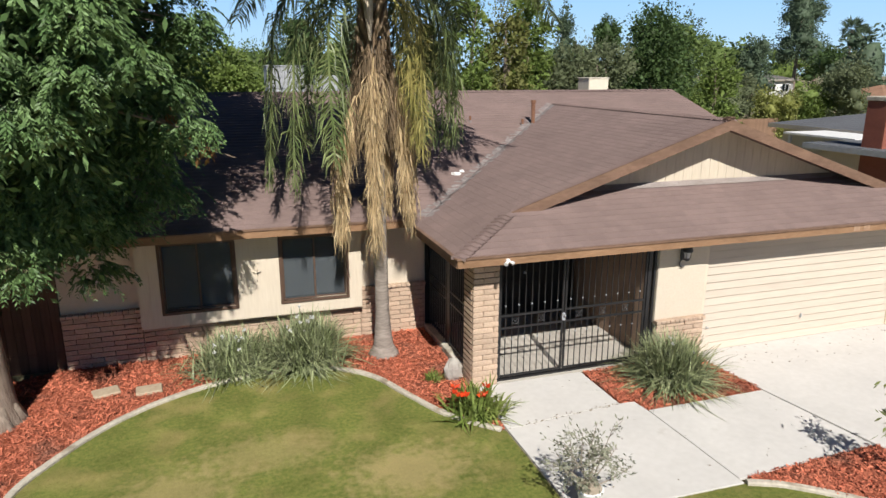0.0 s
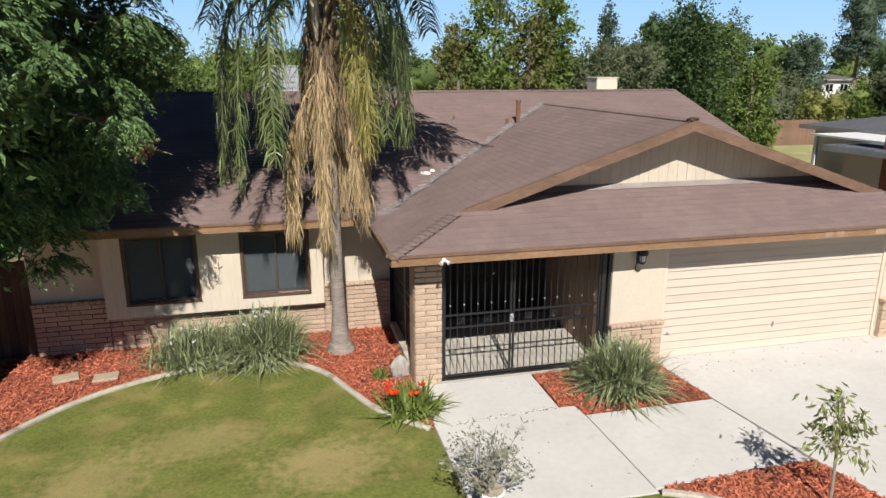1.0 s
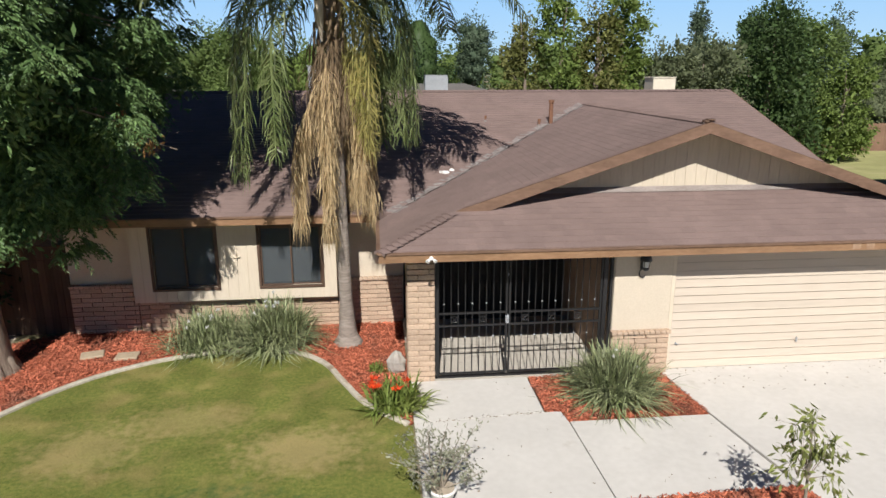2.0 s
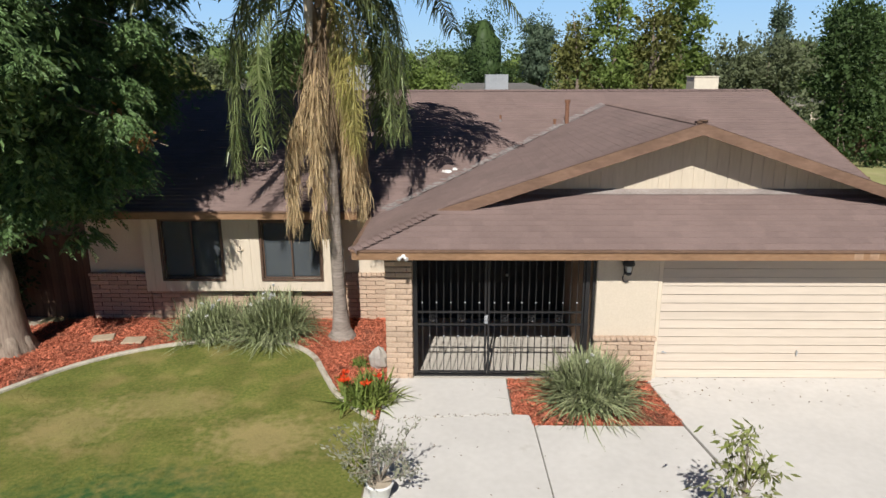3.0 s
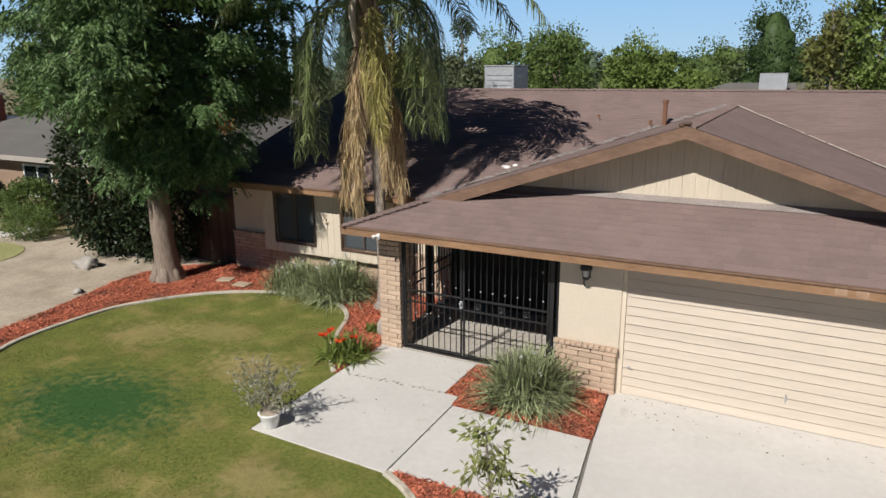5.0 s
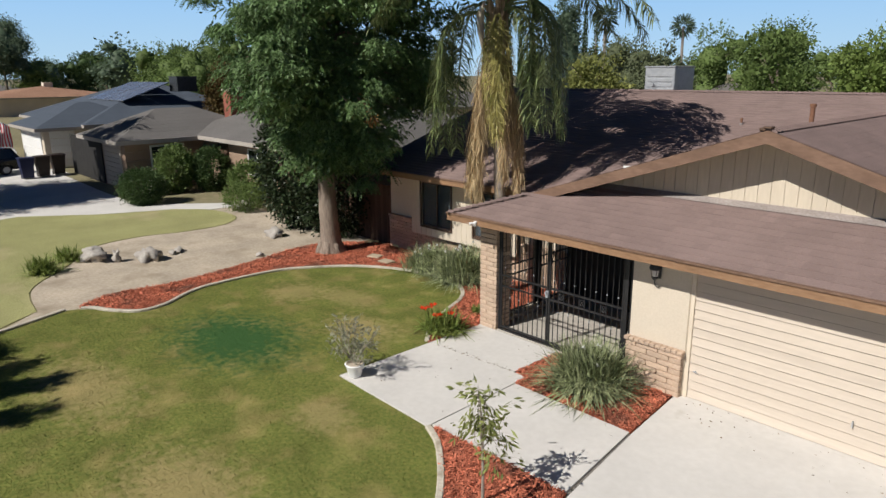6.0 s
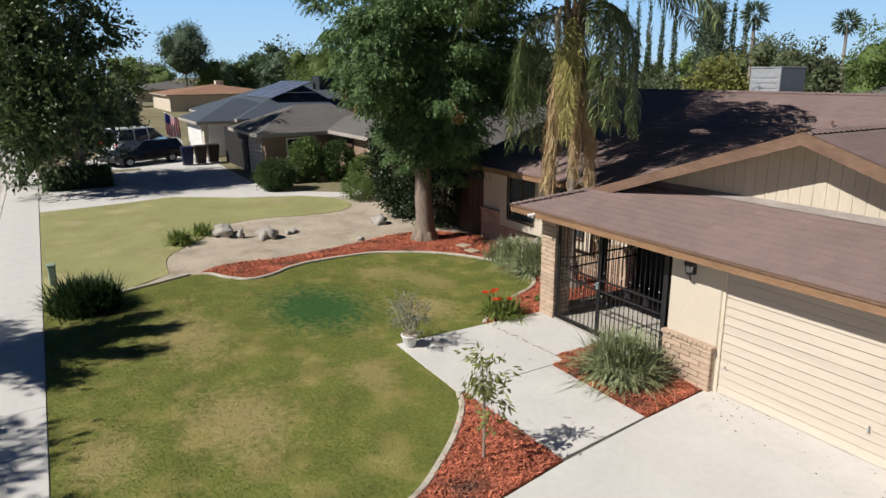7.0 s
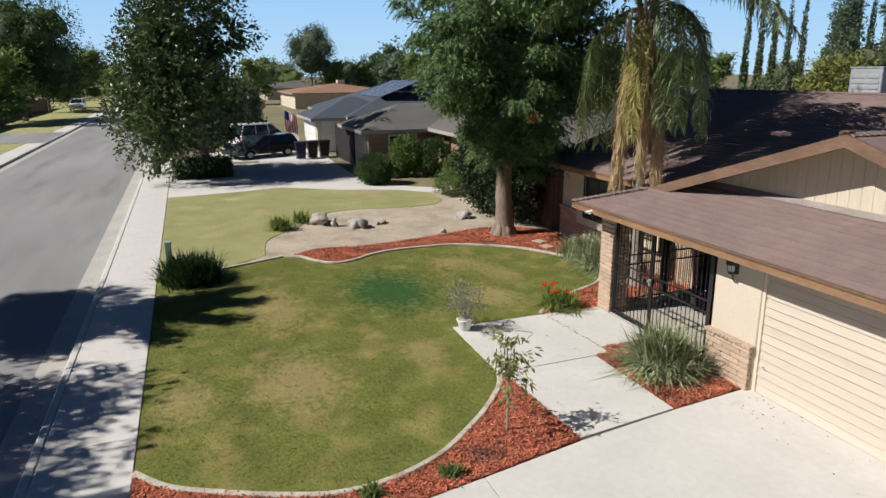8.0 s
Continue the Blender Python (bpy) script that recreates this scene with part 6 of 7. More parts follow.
n1 = thing("house", (-15, 14, 0), "low tan brick house with grey hipped shingle roof", "house")
block(n1, -24.4, -18.5, 9.6, 17.5, 2.3, 0.42, SHINGLE_GREY, BRICKFLAT)
block(n1, -21.5, -6.2, 13.3, 24.0, 2.35, 0.36, SHINGLE_GREY, BRICKFLAT)
# no opening here: a dark sheet on the wall paints the alcove's shade
part("entry_recess", MB().box(-23.9, -22.2, 10.05, 10.1, 0.02, 2.1), DARK, n1, "flat near-black sheet for the shade of a recessed doorway")
lap(n1, -21.9, -19.5, 10.1, 0.05, 2.1, 9, DOORPAINT)
win(n1, 11.2, 12.8, -19.0, 0.9, 2.0, "y")
win(n1, -14.5, -12.8, 13.8, 0.8, 2.0)
win(n1, -10.0, -8.4, 13.8, 0.8, 2.0)
part("entry_door", MB().box(-17.3, -16.4, 13.72, 13.8, 0.02, 2.05), TRIM_DARK, n1)
for z in range(5):
    part("brick_course", MB().box(-19.0, -18.95, 10.1, 17.0, 0.15 + z * 0.4, 0.16 + z * 0.4), MORTAR, n1)
part("porch_post", MB().box(-9.0, -8.8, 13.3, 13.5, 0, 2.2, 0.01), STUCCO, n1)
chimney(-19.8, 15.9, 2.5, 4.45, 0.75, BRICKRED, "short red brick chimney with a pale crown")

sg = thing("side_gate", (-26.3, 10.2, 0), "dark boarded side gate between two houses", "gate")
for i in range(8):
    part("board", MB().box(-27.6 + i * 0.45, -27.16 + i * 0.45, 10.1, 10.13, 0, 2.1), DARK, sg)
part("rail", MB().box(-27.6, -24.02, 10.13, 10.2, 1.6, 1.7), TRIM_DARK, sg)
n2 = thing("house", (-36, 15, 0), "white and tan house with dark slate-blue shingle roof", "house")
block(n2, -45, -29.2, 11.3, 24, 2.4, 0.36, SHINGLE_BLUE, STUCCO)
block(n2, -36.0, -29.6, 8.9, 16, 2.3, 0.40, SHINGLE_BLUE, STUCCO)
lap(n2, -35.2, -30.6, 9.4, 0.05, 2.1, 4, WHITE)
lap(n2, 9.7, 11.0, -30.1, 0.05, 2.1, 5, WHITE, "y", "side_panel")
sol = thing("solar_panel", (-36, 16.2, 3.6), "dark blue solar panels on the slate roof", "solar panel")
for i in range(4):
    x0 = -38.6 + i * 1.75
    zf = lambda y: 2.4 + 0.36 * (y - 11.3) + 0.1
    for y0, y1 in ((14.4, 15.85), (15.9, 17.35)):
        part("panel", MB().add([(x0, y0, zf(y0)), (x0 + 1.68, y0, zf(y0)), (x0 + 1.68, y1, zf(y1)), (x0, y1, zf(y1)), (x0, y0, zf(y0) - 0.05), (x0 + 1.68, y0, zf(y0) - 0.05), (x0 + 1.68, y1, zf(y1) - 0.05), (x0, y1, zf(y1) - 0.05)],
                               [(0, 1, 2, 3), (0, 4, 5, 1), (1, 5, 6, 2), (2, 6, 7, 3), (3, 7, 4, 0)]), SOLAR, sol)
cooler((-31.5, 18.2, 4.1), (1.3, 1.3, 0.9), METAL_DARK, "dark metal rooftop evaporative cooler")
n3 = thing("house", (-99, 25, 0), "tan house with rust-orange tile roof", "house")
block(n3, -108, -90, 16.5, 34, 2.4, 0.15, SHINGLE_RUST, STUCCO)
n4 = thing("house", (-141, 25, 0), "tan house with grey shingle roof", "house")
block(n4, -150, -132, 17, 33, 2.4, 0.2, SHINGLE_GREY, STUCCO)
cooler((-99, 26, 3.5), (1.2, 1.2, 0.7), PALE_BOX, "pale cream rooftop evaporative cooler", False)
nr = thing("house", (32, 24, 0), "low brick and stucco house with grey shingle roof", "house")
block(nr, 25.6, 40, 13, 26.5, 2.75, 0.2, SHINGLE_DUSK, STUCCO, 0.5, FASCIA_PALE)
part("patio_cover", MB().prism([(23.2, 19.6), (25.55, 19.6), (25.55, 23.1), (23.2, 23.1)], 2.58, 2.66), WHITE, nr, "flat white patio cover")
part("low_roof", MB().prism([(20.6, 10), (25.55, 10), (25.55, 19.5), (20.6, 19.5)], 2.54, 2.64), SHINGLE_DUSK, nr, "low grey shingle roof")
part("low_fascia", MB().box(20.54, 20.59, 10, 19.5, 2.44, 2.63), METAL, nr, "pale grey eave board")
part("low_wall", MB().box(21.2, 21.4, 17.6, 19.2, 0, 2.54), STUCCO, nr, "cream stucco wall")
part("low_wall", MB().box(21.2, 21.4, 10.2, 17.6, 0, 2.54), BRICKRED, nr, "red brick wall")
part("shed_wall", MB().box(21.4, 25.5, 19.0, 19.2, 0, 2.54), SHINGLE_DUSK, nr, "blue-grey boarded wall")
for y0 in (19.8, 22.8):
    part("patio_post", MB().box(23.3, 23.42, y0, y0 + 0.12, 0, 2.58, 0.01), WHITE, nr)
chimney(21.55, 17.2, 2.6, 4.36, 0.8, BRICKRED, "broad red brick chimney")
for i, (x, y, w, d, rm) in enumerate(((8, 57, 17, 11, SHINGLE_GREY), (-12, 58, 14, 11, SHINGLE_GREY), (-34, 40, 16, 12, SHINGLE_GREY), (62, 50, 11, 10, SHINGLE_RUST), (28, 60, 15, 11, SHINGLE_GREY))):
    b = thing("house", (x, y, 0), "far single-storey house with " + ("rust tile" if rm is SHINGLE_RUST else "grey shingle") + " roof among trees", "house", "far houses")
    block(b, x - w / 2, x + w / 2, y - d / 2, y + d / 2, 2.5, 0.3, rm, STUCCO)
    for q in (-0.3, 0.05, 0.3):
        win(b, x + w * q, x + w * q + 1.5, y - d / 2 + 0.5, 0.9, 2.1)
fw = thing("house", (77, 81, 0), "far pale house with grey roof", "house")
block(fw, 74, 80, 78, 84, 4.2, 0.25, SHINGLE_GREY, WHITE)
for q in (75.0, 77.4):
    win(fw, q, q + 1.3, 78.5, 2.5, 3.6)
cooler((8.25, 54.0, 3.6), (1.8, 1.5, 1.22), METAL, "grey metal rooftop evaporative cooler with louvres")
for i, (x, y, w, d, rm) in enumerate(((-60, -24, 20, 12, SHINGLE_GREY), (-90, -26, 20, 12, SHINGLE_RUST))):
    b = thing("house", (x, y, 0), "low house with dark shingle roof across the street", "house", "far houses")
    block(b, x - w / 2, x + w / 2, y - d / 2, y + d / 2, 2.5, 0.3, rm, STUCCO)

fence("back_fence", (27.5, 40.9), (40.5, 40.9), 1.82, FENCEGREY, "weathered brown board fence round the back yard", wide=0.17)
fence("back_fence", (-30, 27.5), (14, 27.5), 1.8, FENCEGREY, "weathered brown board fence round the back yard", wide=0.22)
fence("side_fence", (17.5, 18.6), (17.5, 34.0), 1.8, FENCEGREY, "weathered brown board fence beside the house", wide=0.17)
fence("street_fence", (-112, -19.6), (-63, -19.6), 1.7, TRIM_DARK, "dark board fence across the street", wide=0.3)
yard = part("back_yard", MB().box(14, 42, 24.5, 40.8, -0.2, -0.005), TURF2)
tagged(yard, "dry yellowish grass of the back yard", "lawn", kind="structure")


gt_ = thing("garden_cart", (22.1, 27.7, 0), "dark brown wooden garden cart on the dry grass", "cart")
part("tray", MB().box(21.7, 22.5, 27.4, 28.0, 0.5, 0.74, 0.02), TRIM_DARK, gt_)
for lx, ly in ((21.78, 27.46), (22.42, 27.46), (21.78, 27.94), (22.42, 27.94)):
    part("leg", MB().box(lx - 0.03, lx + 0.03, ly - 0.03, ly + 0.03, 0, 0.5), TRIM_DARK, gt_)


# ---- vehicles and street furniture ----
def car(at, turn, paint, label, suv=True, long=4.7, high=1.0):
    """A parked car built along its own x axis: body with wheel arches, glasshouse, wheels, lamps."""
    o = thing("car", (0, 0, 0), label, "car")
    L, W = long, 1.88
    side = [(-L / 2, 0.42), (-L / 2 + 0.02, 0.95), (-L / 2 + 0.15, 1.08), (L / 2 - 1.35, 1.12), (L / 2 - 0.25, 0.98), (L / 2, 0.75), (L / 2, 0.38), (L / 2 - 0.4, 0.28)]
    for cx in (L / 2 - 0.92, -L / 2 + 0.95):
        side += [(cx + 0.4 * math.cos(a), 0.33 + 0.4 * math.sin(a)) for a in (0.0, 0.6, 1.2, 1.9, 2.5, 3.14)]
    side += [(-L / 2 + 0.3, 0.28)]
    n = len(side)
    ins = [0.0 if 0.3 < z < 1.0 else 0.06 for x, z in side]
    vs = [(x, -W / 2 + i, z) for (x, z), i in zip(side, ins)] + [(x, W / 2 - i, z) for (x, z), i in zip(side, ins)]
    part("body", MB().add(vs, [tuple(range(n)), tuple(range(n, 2 * n))] + [(i, (i + 1) % n, n + (i + 1) % n, n + i) for i in range(n)]), paint, o)
    rear = -L / 2 + (0.1 if suv else 0.9)
    low = [(rear, 1.08), (L / 2 - 1.3, 1.1)]
    top = [(rear + 0.35, 1.72), (L / 2 - 2.15, 1.72)]
    g = MB()
    a, b, c, d = (rear, 1.08), (L / 2 - 1.25, 1.1), (L / 2 - 2.1, 1.68), (rear + 0.3, 1.68)
    ring = [(a, 0.06), (b, 0.06), (c, 0.2), (d, 0.2)]
    vs = [(p[0], -W / 2 + i, p[1]) for p, i in ring] + [(p[0], W / 2 - i, p[1]) for p, i in ring]
    part("glasshouse", g.add(vs, [(0, 1, 2, 3), (4, 7, 6, 5), (1, 5, 6, 2), (0, 3, 7, 4), (3, 2, 6, 7)]), GLASS, o, "dark window glass")
    part("roof", MB().box(d[0] - 0.02, c[0] + 0.03, -W / 2 + 0.17, W / 2 - 0.17, 1.67, 1.74, 0.03), paint, o)
    for s in (-1, 1):
        for xb, xt in ((rear, rear + 0.3), (rear + 1.15, rear + 1.2), (rear + 2.2, rear + 2.15), (L / 2 - 1.25, L / 2 - 2.1)):
            part("pillar", MB().tube([(xb, s * (W / 2 - 0.055), 1.08), (xt, s * (W / 2 - 0.195), 1.69)], 0.045, 5), paint, o)
    for cx in (L / 2 - 0.92, -L / 2 + 0.95):
        for s in (-1, 1):
            y0, y1 = s * (W / 2 - 0.22), s * (W / 2 + 0.005)
            wh = part("wheel", MB().tube([(cx, y0, 0.33), (cx, y0 + (y1 - y0) * 0.15, 0.33), (cx, y0 + (y1 - y0) * 0.85, 0.33), (cx, y1, 0.33)], [0.3, 0.34, 0.34, 0.3], 18), RUBBER, o)
            part("rim", MB().tube([(cx, y1, 0.33), (cx, y1 + s * 0.012, 0.33)], [0.21, 0.17], 12), METAL, wh)
    for s in (-1, 1):
        part("tail_lamp", MB().box(-L / 2 - 0.01, -L / 2 + 0.05, s * 0.78 - 0.1, s * 0.78 + 0.1, 0.75, 1.0, 0.01), LAMPRED, o)
        part("head_lamp", MB().box(L / 2 - 0.12, L / 2 - 0.01, s * 0.72 - 0.16, s * 0.72 + 0.16, 0.72, 0.86, 0.02), FROST, o)
    part("bumper", MB().box(-L / 2 - 0.05, -L / 2 + 0.05, -0.85, 0.85, 0.4, 0.56, 0.03), RUBBER, o)
    o.matrix_basis = pose(*at, 0, 0, turn) @ Matrix.Diagonal((1, 1, high, 1))
    return o


car((-29.35, 5.55, 0.0), 297, CARBLACK, "black sport utility car parked on the driveway", high=0.8)
car((-33.2, 6.1, 0.0), 117, CARWHITE, "white sport utility car parked on the driveway", high=1.1)
car((-104, -14.6, 0.0), 0, CARWHITE, "white van parked beyond the far kerb", True, 5.0)


def bin_(x, y, mats, label):
    o = thing("wheeled_bin", (x, y, 0), label, "wheeled bin", "wheeled bins by the garage")
    b = MB().add([(x - 0.22, y - 0.24, 0.06), (x + 0.22, y - 0.24, 0.06), (x + 0.22, y + 0.24, 0.06), (x - 0.22, y + 0.24, 0.06), (x - 0.3, y - 0.33, 1.02), (x + 0.3, y - 0.33, 1.02), (x + 0.3, y + 0.33, 1.02), (x - 0.3, y + 0.33, 1.02)],
                 [(3, 2, 1, 0), (4, 5, 6, 7), (0, 1, 5, 4), (1, 2, 6, 5), (2, 3, 7, 6), (3, 0, 4, 7)])
    part("body", b, mats, o)
    part("lid", MB().box(x - 0.33, x + 0.33, y - 0.36, y + 0.36, 1.02, 1.1, 0.03), mats, o)
    for s in (-1, 1):
        part("wheel", MB().tube([(x - 0.24, y + s * 0.2, 0.1), (x - 0.24, y + s * 0.26, 0.1)], 0.1, 12), RUBBER, o)
    part("handle", MB().tube([(x - 0.36, y - 0.25, 0.98), (x - 0.38, y, 0.99), (x - 0.36, y + 0.25, 0.98)], 0.018, 6), mats, o)


bin_(-26.8, 7.7, BINBLUE, "dark blue wheeled refuse bin")
bin_(-27.1, 8.5, BINBROWN, "dark brown wheeled refuse bin")
bin_(-27.4, 9.3, BINBROWN, "dark brown wheeled refuse bin")

fg = thing("flag", (-35.6, 9.6, 1.9), "striped red and white flag with blue canton on a pole", "flag")
part("pole", MB().tube([(-35.4, 9.75, 1.75), (-36.85, 8.1, 2.6)], 0.022, 8), WHITE, fg)
fm = MB()
nx, nz = 13, 14
grid = []
for i in range(nx + 1):
    for j in range(nz + 1):
        u, v = i / nx, j / nz
        p = Vector((-36.8, 8.16, 2.57)).lerp(Vector((-36.1, 8.95, 2.16)), u)
        grid.append((p.x + 0.05 * math.sin(u * 11 + v * 3), p.y - 0.06 * math.sin(u * 9 + v * 4) * v, p.z - 1.55 * v))
cells = [(i * (nz + 1) + j, (i + 1) * (nz + 1) + j, (i + 1) * (nz + 1) + j + 1, i * (nz + 1) + j + 1) for i in range(nx) for j in range(nz)]
for f, (i, j) in zip(cells, ((i, j) for i in range(nx) for j in range(nz))):
    fm.f.append(f)
    fm.m.append(2 if (i < 5 and j < 6) else i % 2)
fm.v = grid
part("cloth", fm, [FLAGRED, FLAGWHITE, FLAGBLUE], fg, "striped cloth hanging in soft folds")

mb_ = thing("mailbox", (-23.3, -0.55, 0), "white mailbox on a dark pedestal by the kerb", "mailbox")
part("pedestal", MB().box(-23.45, -23.15, -0.75, -0.4, 0, 1.0, 0.01), BINBROWN, mb_)
part("box", MB().box(-23.5, -23.1, -1.15, -0.45, 1.0, 1.22, 0.05), WHITE, mb_)
up = thing("utility_post", (-4.25, 0.3, 0), "short pale green utility marker post in the grass", "utility post")
part("post", MB().box(-4.34, -4.16, 0.21, 0.39, 0, 0.5, 0.02), UTIL, up)
part("cap", MB().box(-4.36, -4.14, 0.19, 0.41, 0.5, 0.56, 0.02), UTIL, up)
ur = thing("garden_urn", (-17.1, 10.6, 0), "small pale stone garden pedestal by the shrubs", "pedestal")
part("pedestal", MB().box(-17.35, -16.85, 10.35, 10.85, 0, 0.55, 0.03).box(-17.45, -16.75, 10.25, 10.95, 0.55, 0.65, 0.03), ROCK, ur)

# ---- potted shrub and sapling ----
pot = thing("potted_shrub", (3.93, 6.16, 0.016), "sparse grey-green shrub in a white round pot on concrete", "potted plant")
part("pot", MB().tube([(3.93, 6.16, 0.016), (3.93, 6.16, 0.05), (3.93, 6.16, 0.2), (3.93, 6.16, 0.24), (3.93, 6.16, 0.255)], [0.105, 0.115, 0.15, 0.175, 0.175], 20), WHITE, pot, smooth=True)
part("soil", MB().tube([(3.93, 6.16, 0.25), (3.93, 6.16, 0.262)], 0.15, 16), SOIL, pot)


def twiggy(o, at, tips, seed, leaf, mats, bark, r0, per=14, tight=0.07, n2=4, slim=0.42, droop=0.0):
    r = np.random.default_rng(seed)
    tb, pts, dirs = MB(), [], []
    s = Vector(at)
    for tip in tips:
        e = Vector(tip)
        m = s.lerp(e, 0.5) + Vector(r.normal(0, 0.05, 3))
        tb.tube([s, m, e], [r0, r0 * 0.6, r0 * 0.2], 5)
        for k in range(n2):
            b = m.lerp(e, r.uniform(0.0, 0.9))
            q = b + Vector(r.normal(0, 0.13, 3)) + Vector((0, 0, 0.05))
            tb.tube([b, q], [r0 * 0.3, r0 * 0.1], 4)
            for _ in range(per):
                u = r.uniform(0.2, 1.1)
                pts.append(np.array(b.lerp(q, u)) + r.normal(0, tight * 0.5, 3))
                dirs.append(np.array(q - b) + r.normal(0, 0.12, 3) - (0, 0, droop))
    part("branch", tb, bark, o)
    p = np.array(pts)
    fast("foliage", leaf_quads(p, np.array(dirs), leaf * r.uniform(0.7, 1.3, len(p)), leaf * slim, r), 4, mats, o)


twiggy(pot, (3.93, 6.16, 0.25), [(3.75, 6.1, 1.06), (3.62, 6.3, 0.85), (4.1, 6.05, 0.8), (4.3, 6.2, 0.72), (3.5, 6.05, 0.62), (4.15, 6.45, 0.7), (3.9, 5.9, 0.9), (4.4, 6.0, 0.55), (3.8, 6.45, 0.75), (4.35, 6.35, 0.95), (3.5, 6.25, 0.75), (4.0, 6.2, 1.1), (3.6, 5.9, 0.55)], 41, 0.058, LEAF_GREY, BARKPALE, 0.014, 17, n2=5)
sap = thing("sapling", (7.93, 5.19, 0.012), "young thin tree with light green drooping leaves in mulch", "young tree")
part("trunk", MB().tube([(7.93, 5.19, -0.02), (7.92, 5.2, 0.5), (7.9, 5.2, 1.0), (7.86, 5.19, 1.45)], [0.022, 0.018, 0.014, 0.006], 8), BARKPALE, sap)
twiggy(sap, (7.91, 5.2, 0.75), [(7.84, 5.19, 1.58), (7.7, 5.14, 1.32), (8.1, 5.26, 1.15), (7.8, 5.36, 1.4), (8.0, 5.08, 1.35), (8.2, 5.17, 0.78), (7.68, 5.3, 1.02), (8.03, 5.4, 0.85), (7.93, 5.23, 1.5)], 42, 0.115, LEAF_SAP, BARKPALE, 0.008, 9, 0.08, 5, 0.3, 0.2)

# ---- shrubs of the neighbours and the verge ----
tuft("verge_bush", (-1.85, 0.9, -0.01), 3000, 1.0, 0.036, 0.72, LEAF_DARKSTRAP, "dark green strap-leaved bush beside the pavement", "shrub", 0.24, 38, seed=51)
shrub("round_bush", (-15.5, 9.5, 0), (0.82, 0.82, 1.3), LEAF_DARK, "clipped round dark green bush", 1100, 12, 0.08, seed=52)
shrub("bush", (-17.3, 11.6, 0), (0.72, 0.75, 2.0), LEAF_MID, "loose green bush by the wall", 600, 10, 0.12, seed=53)
shrub("bush", (-16.6, 13.0, 0), (0.7, 0.7, 1.8), LEAF_DARK, "loose dark bush by the entrance", 600, 10, 0.12, seed=54)
shrub("bush", (-13.0, 13.0, 0), (0.8, 0.8, 1.5), LEAF_MID, "loose dark bush by the entrance", 500, 10, 0.12, seed=55)
shrub("box_bush", (-11.2, 11.8, 0), (0.75, 0.7, 1.0), LEAF_MID, "small clipped bush at the dirt bed", 420, 10, 0.07, seed=56)
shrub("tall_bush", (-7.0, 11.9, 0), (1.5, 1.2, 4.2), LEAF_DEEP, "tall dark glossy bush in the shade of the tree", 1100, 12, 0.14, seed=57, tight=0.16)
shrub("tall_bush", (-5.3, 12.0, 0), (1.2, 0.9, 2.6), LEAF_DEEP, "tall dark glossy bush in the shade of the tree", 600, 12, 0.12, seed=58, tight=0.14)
hd = thing("hedge", (-21, 1.7, 0), "low clipped dark green hedge by the driveway", "hedge")
rr_ = np.random.default_rng(59)
hp = rr_.uniform((-21.6, 0.25, 0.0), (-20.4, 3.2, 1.05), (9000, 3))
keep = (np.abs(hp[:, 0] + 21) > 0.45) | (hp[:, 2] > 0.85) | (np.abs(hp[:, 1] - 1.7) > 1.3)
hp = hp[keep]
fast("foliage", leaf_quads(hp, rr_.normal(0, 1, hp.shape) + (0.6, -0.3, 0.6), 0.09, 0.05, rr_), 4, LEAF_DARK, hd)
# near-black box among the leaves: the hedge's inner shade put into a colour
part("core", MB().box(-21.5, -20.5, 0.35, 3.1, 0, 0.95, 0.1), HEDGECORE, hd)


# ---- trees near and far ----
def lumpy(x, y, h, r, seed, foot=0.25, n=8, cone=0.0):
    g = random.Random(seed)
    z0 = h * foot
    out = [(x, y, (z0 + h) / 2, r * 0.72, r * 0.72, (h - z0) / 2)]
    for k in range(n):
        a, t = g.uniform(0, 6.283), g.uniform(0.05, 0.85)
        q = r * 0.55 * (1 - cone * t)
        s = r * g.uniform(0.32, 0.55) * (1 - 0.6 * cone * t)
        out.append((x + math.cos(a) * q, y + math.sin(a) * q, z0 + (h - z0) * t, s, s, s * g.uniform(0.7, 1.1)))
    return out


MAGNOLIA = lumpy(-21.6, 1.7, 11.2, 5.4, 61, 0.1, 26, 0.58)[1:] + [(-21.6, 1.7, 4.6, 1.7, 1.7, 3.0)]
MAGNOLIA = [b for b in MAGNOLIA if not (b[1] > 2.9 and b[2] < 4.6)]
mg = tree("street_tree", (-21.6, 1.9, 0), (0.24, 8.2), MAGNOLIA, LEAF_MAGNOLIA, "broad dark glossy-leaved street tree with pale blossoms", 1500, 15, 0.21, 0.5, 0.2, 0.0, 61, hollow=0.5, core=0.5)
r_ = np.random.default_rng(62)
bc, bp, bw = crown_points(MAGNOLIA, 40, 4, 0.04, r_, 0.95)
fast("blossom", leaf_quads(bp, bw, 0.16, 0.12, r_), 4, WHITE, mg, "large pale blossoms")

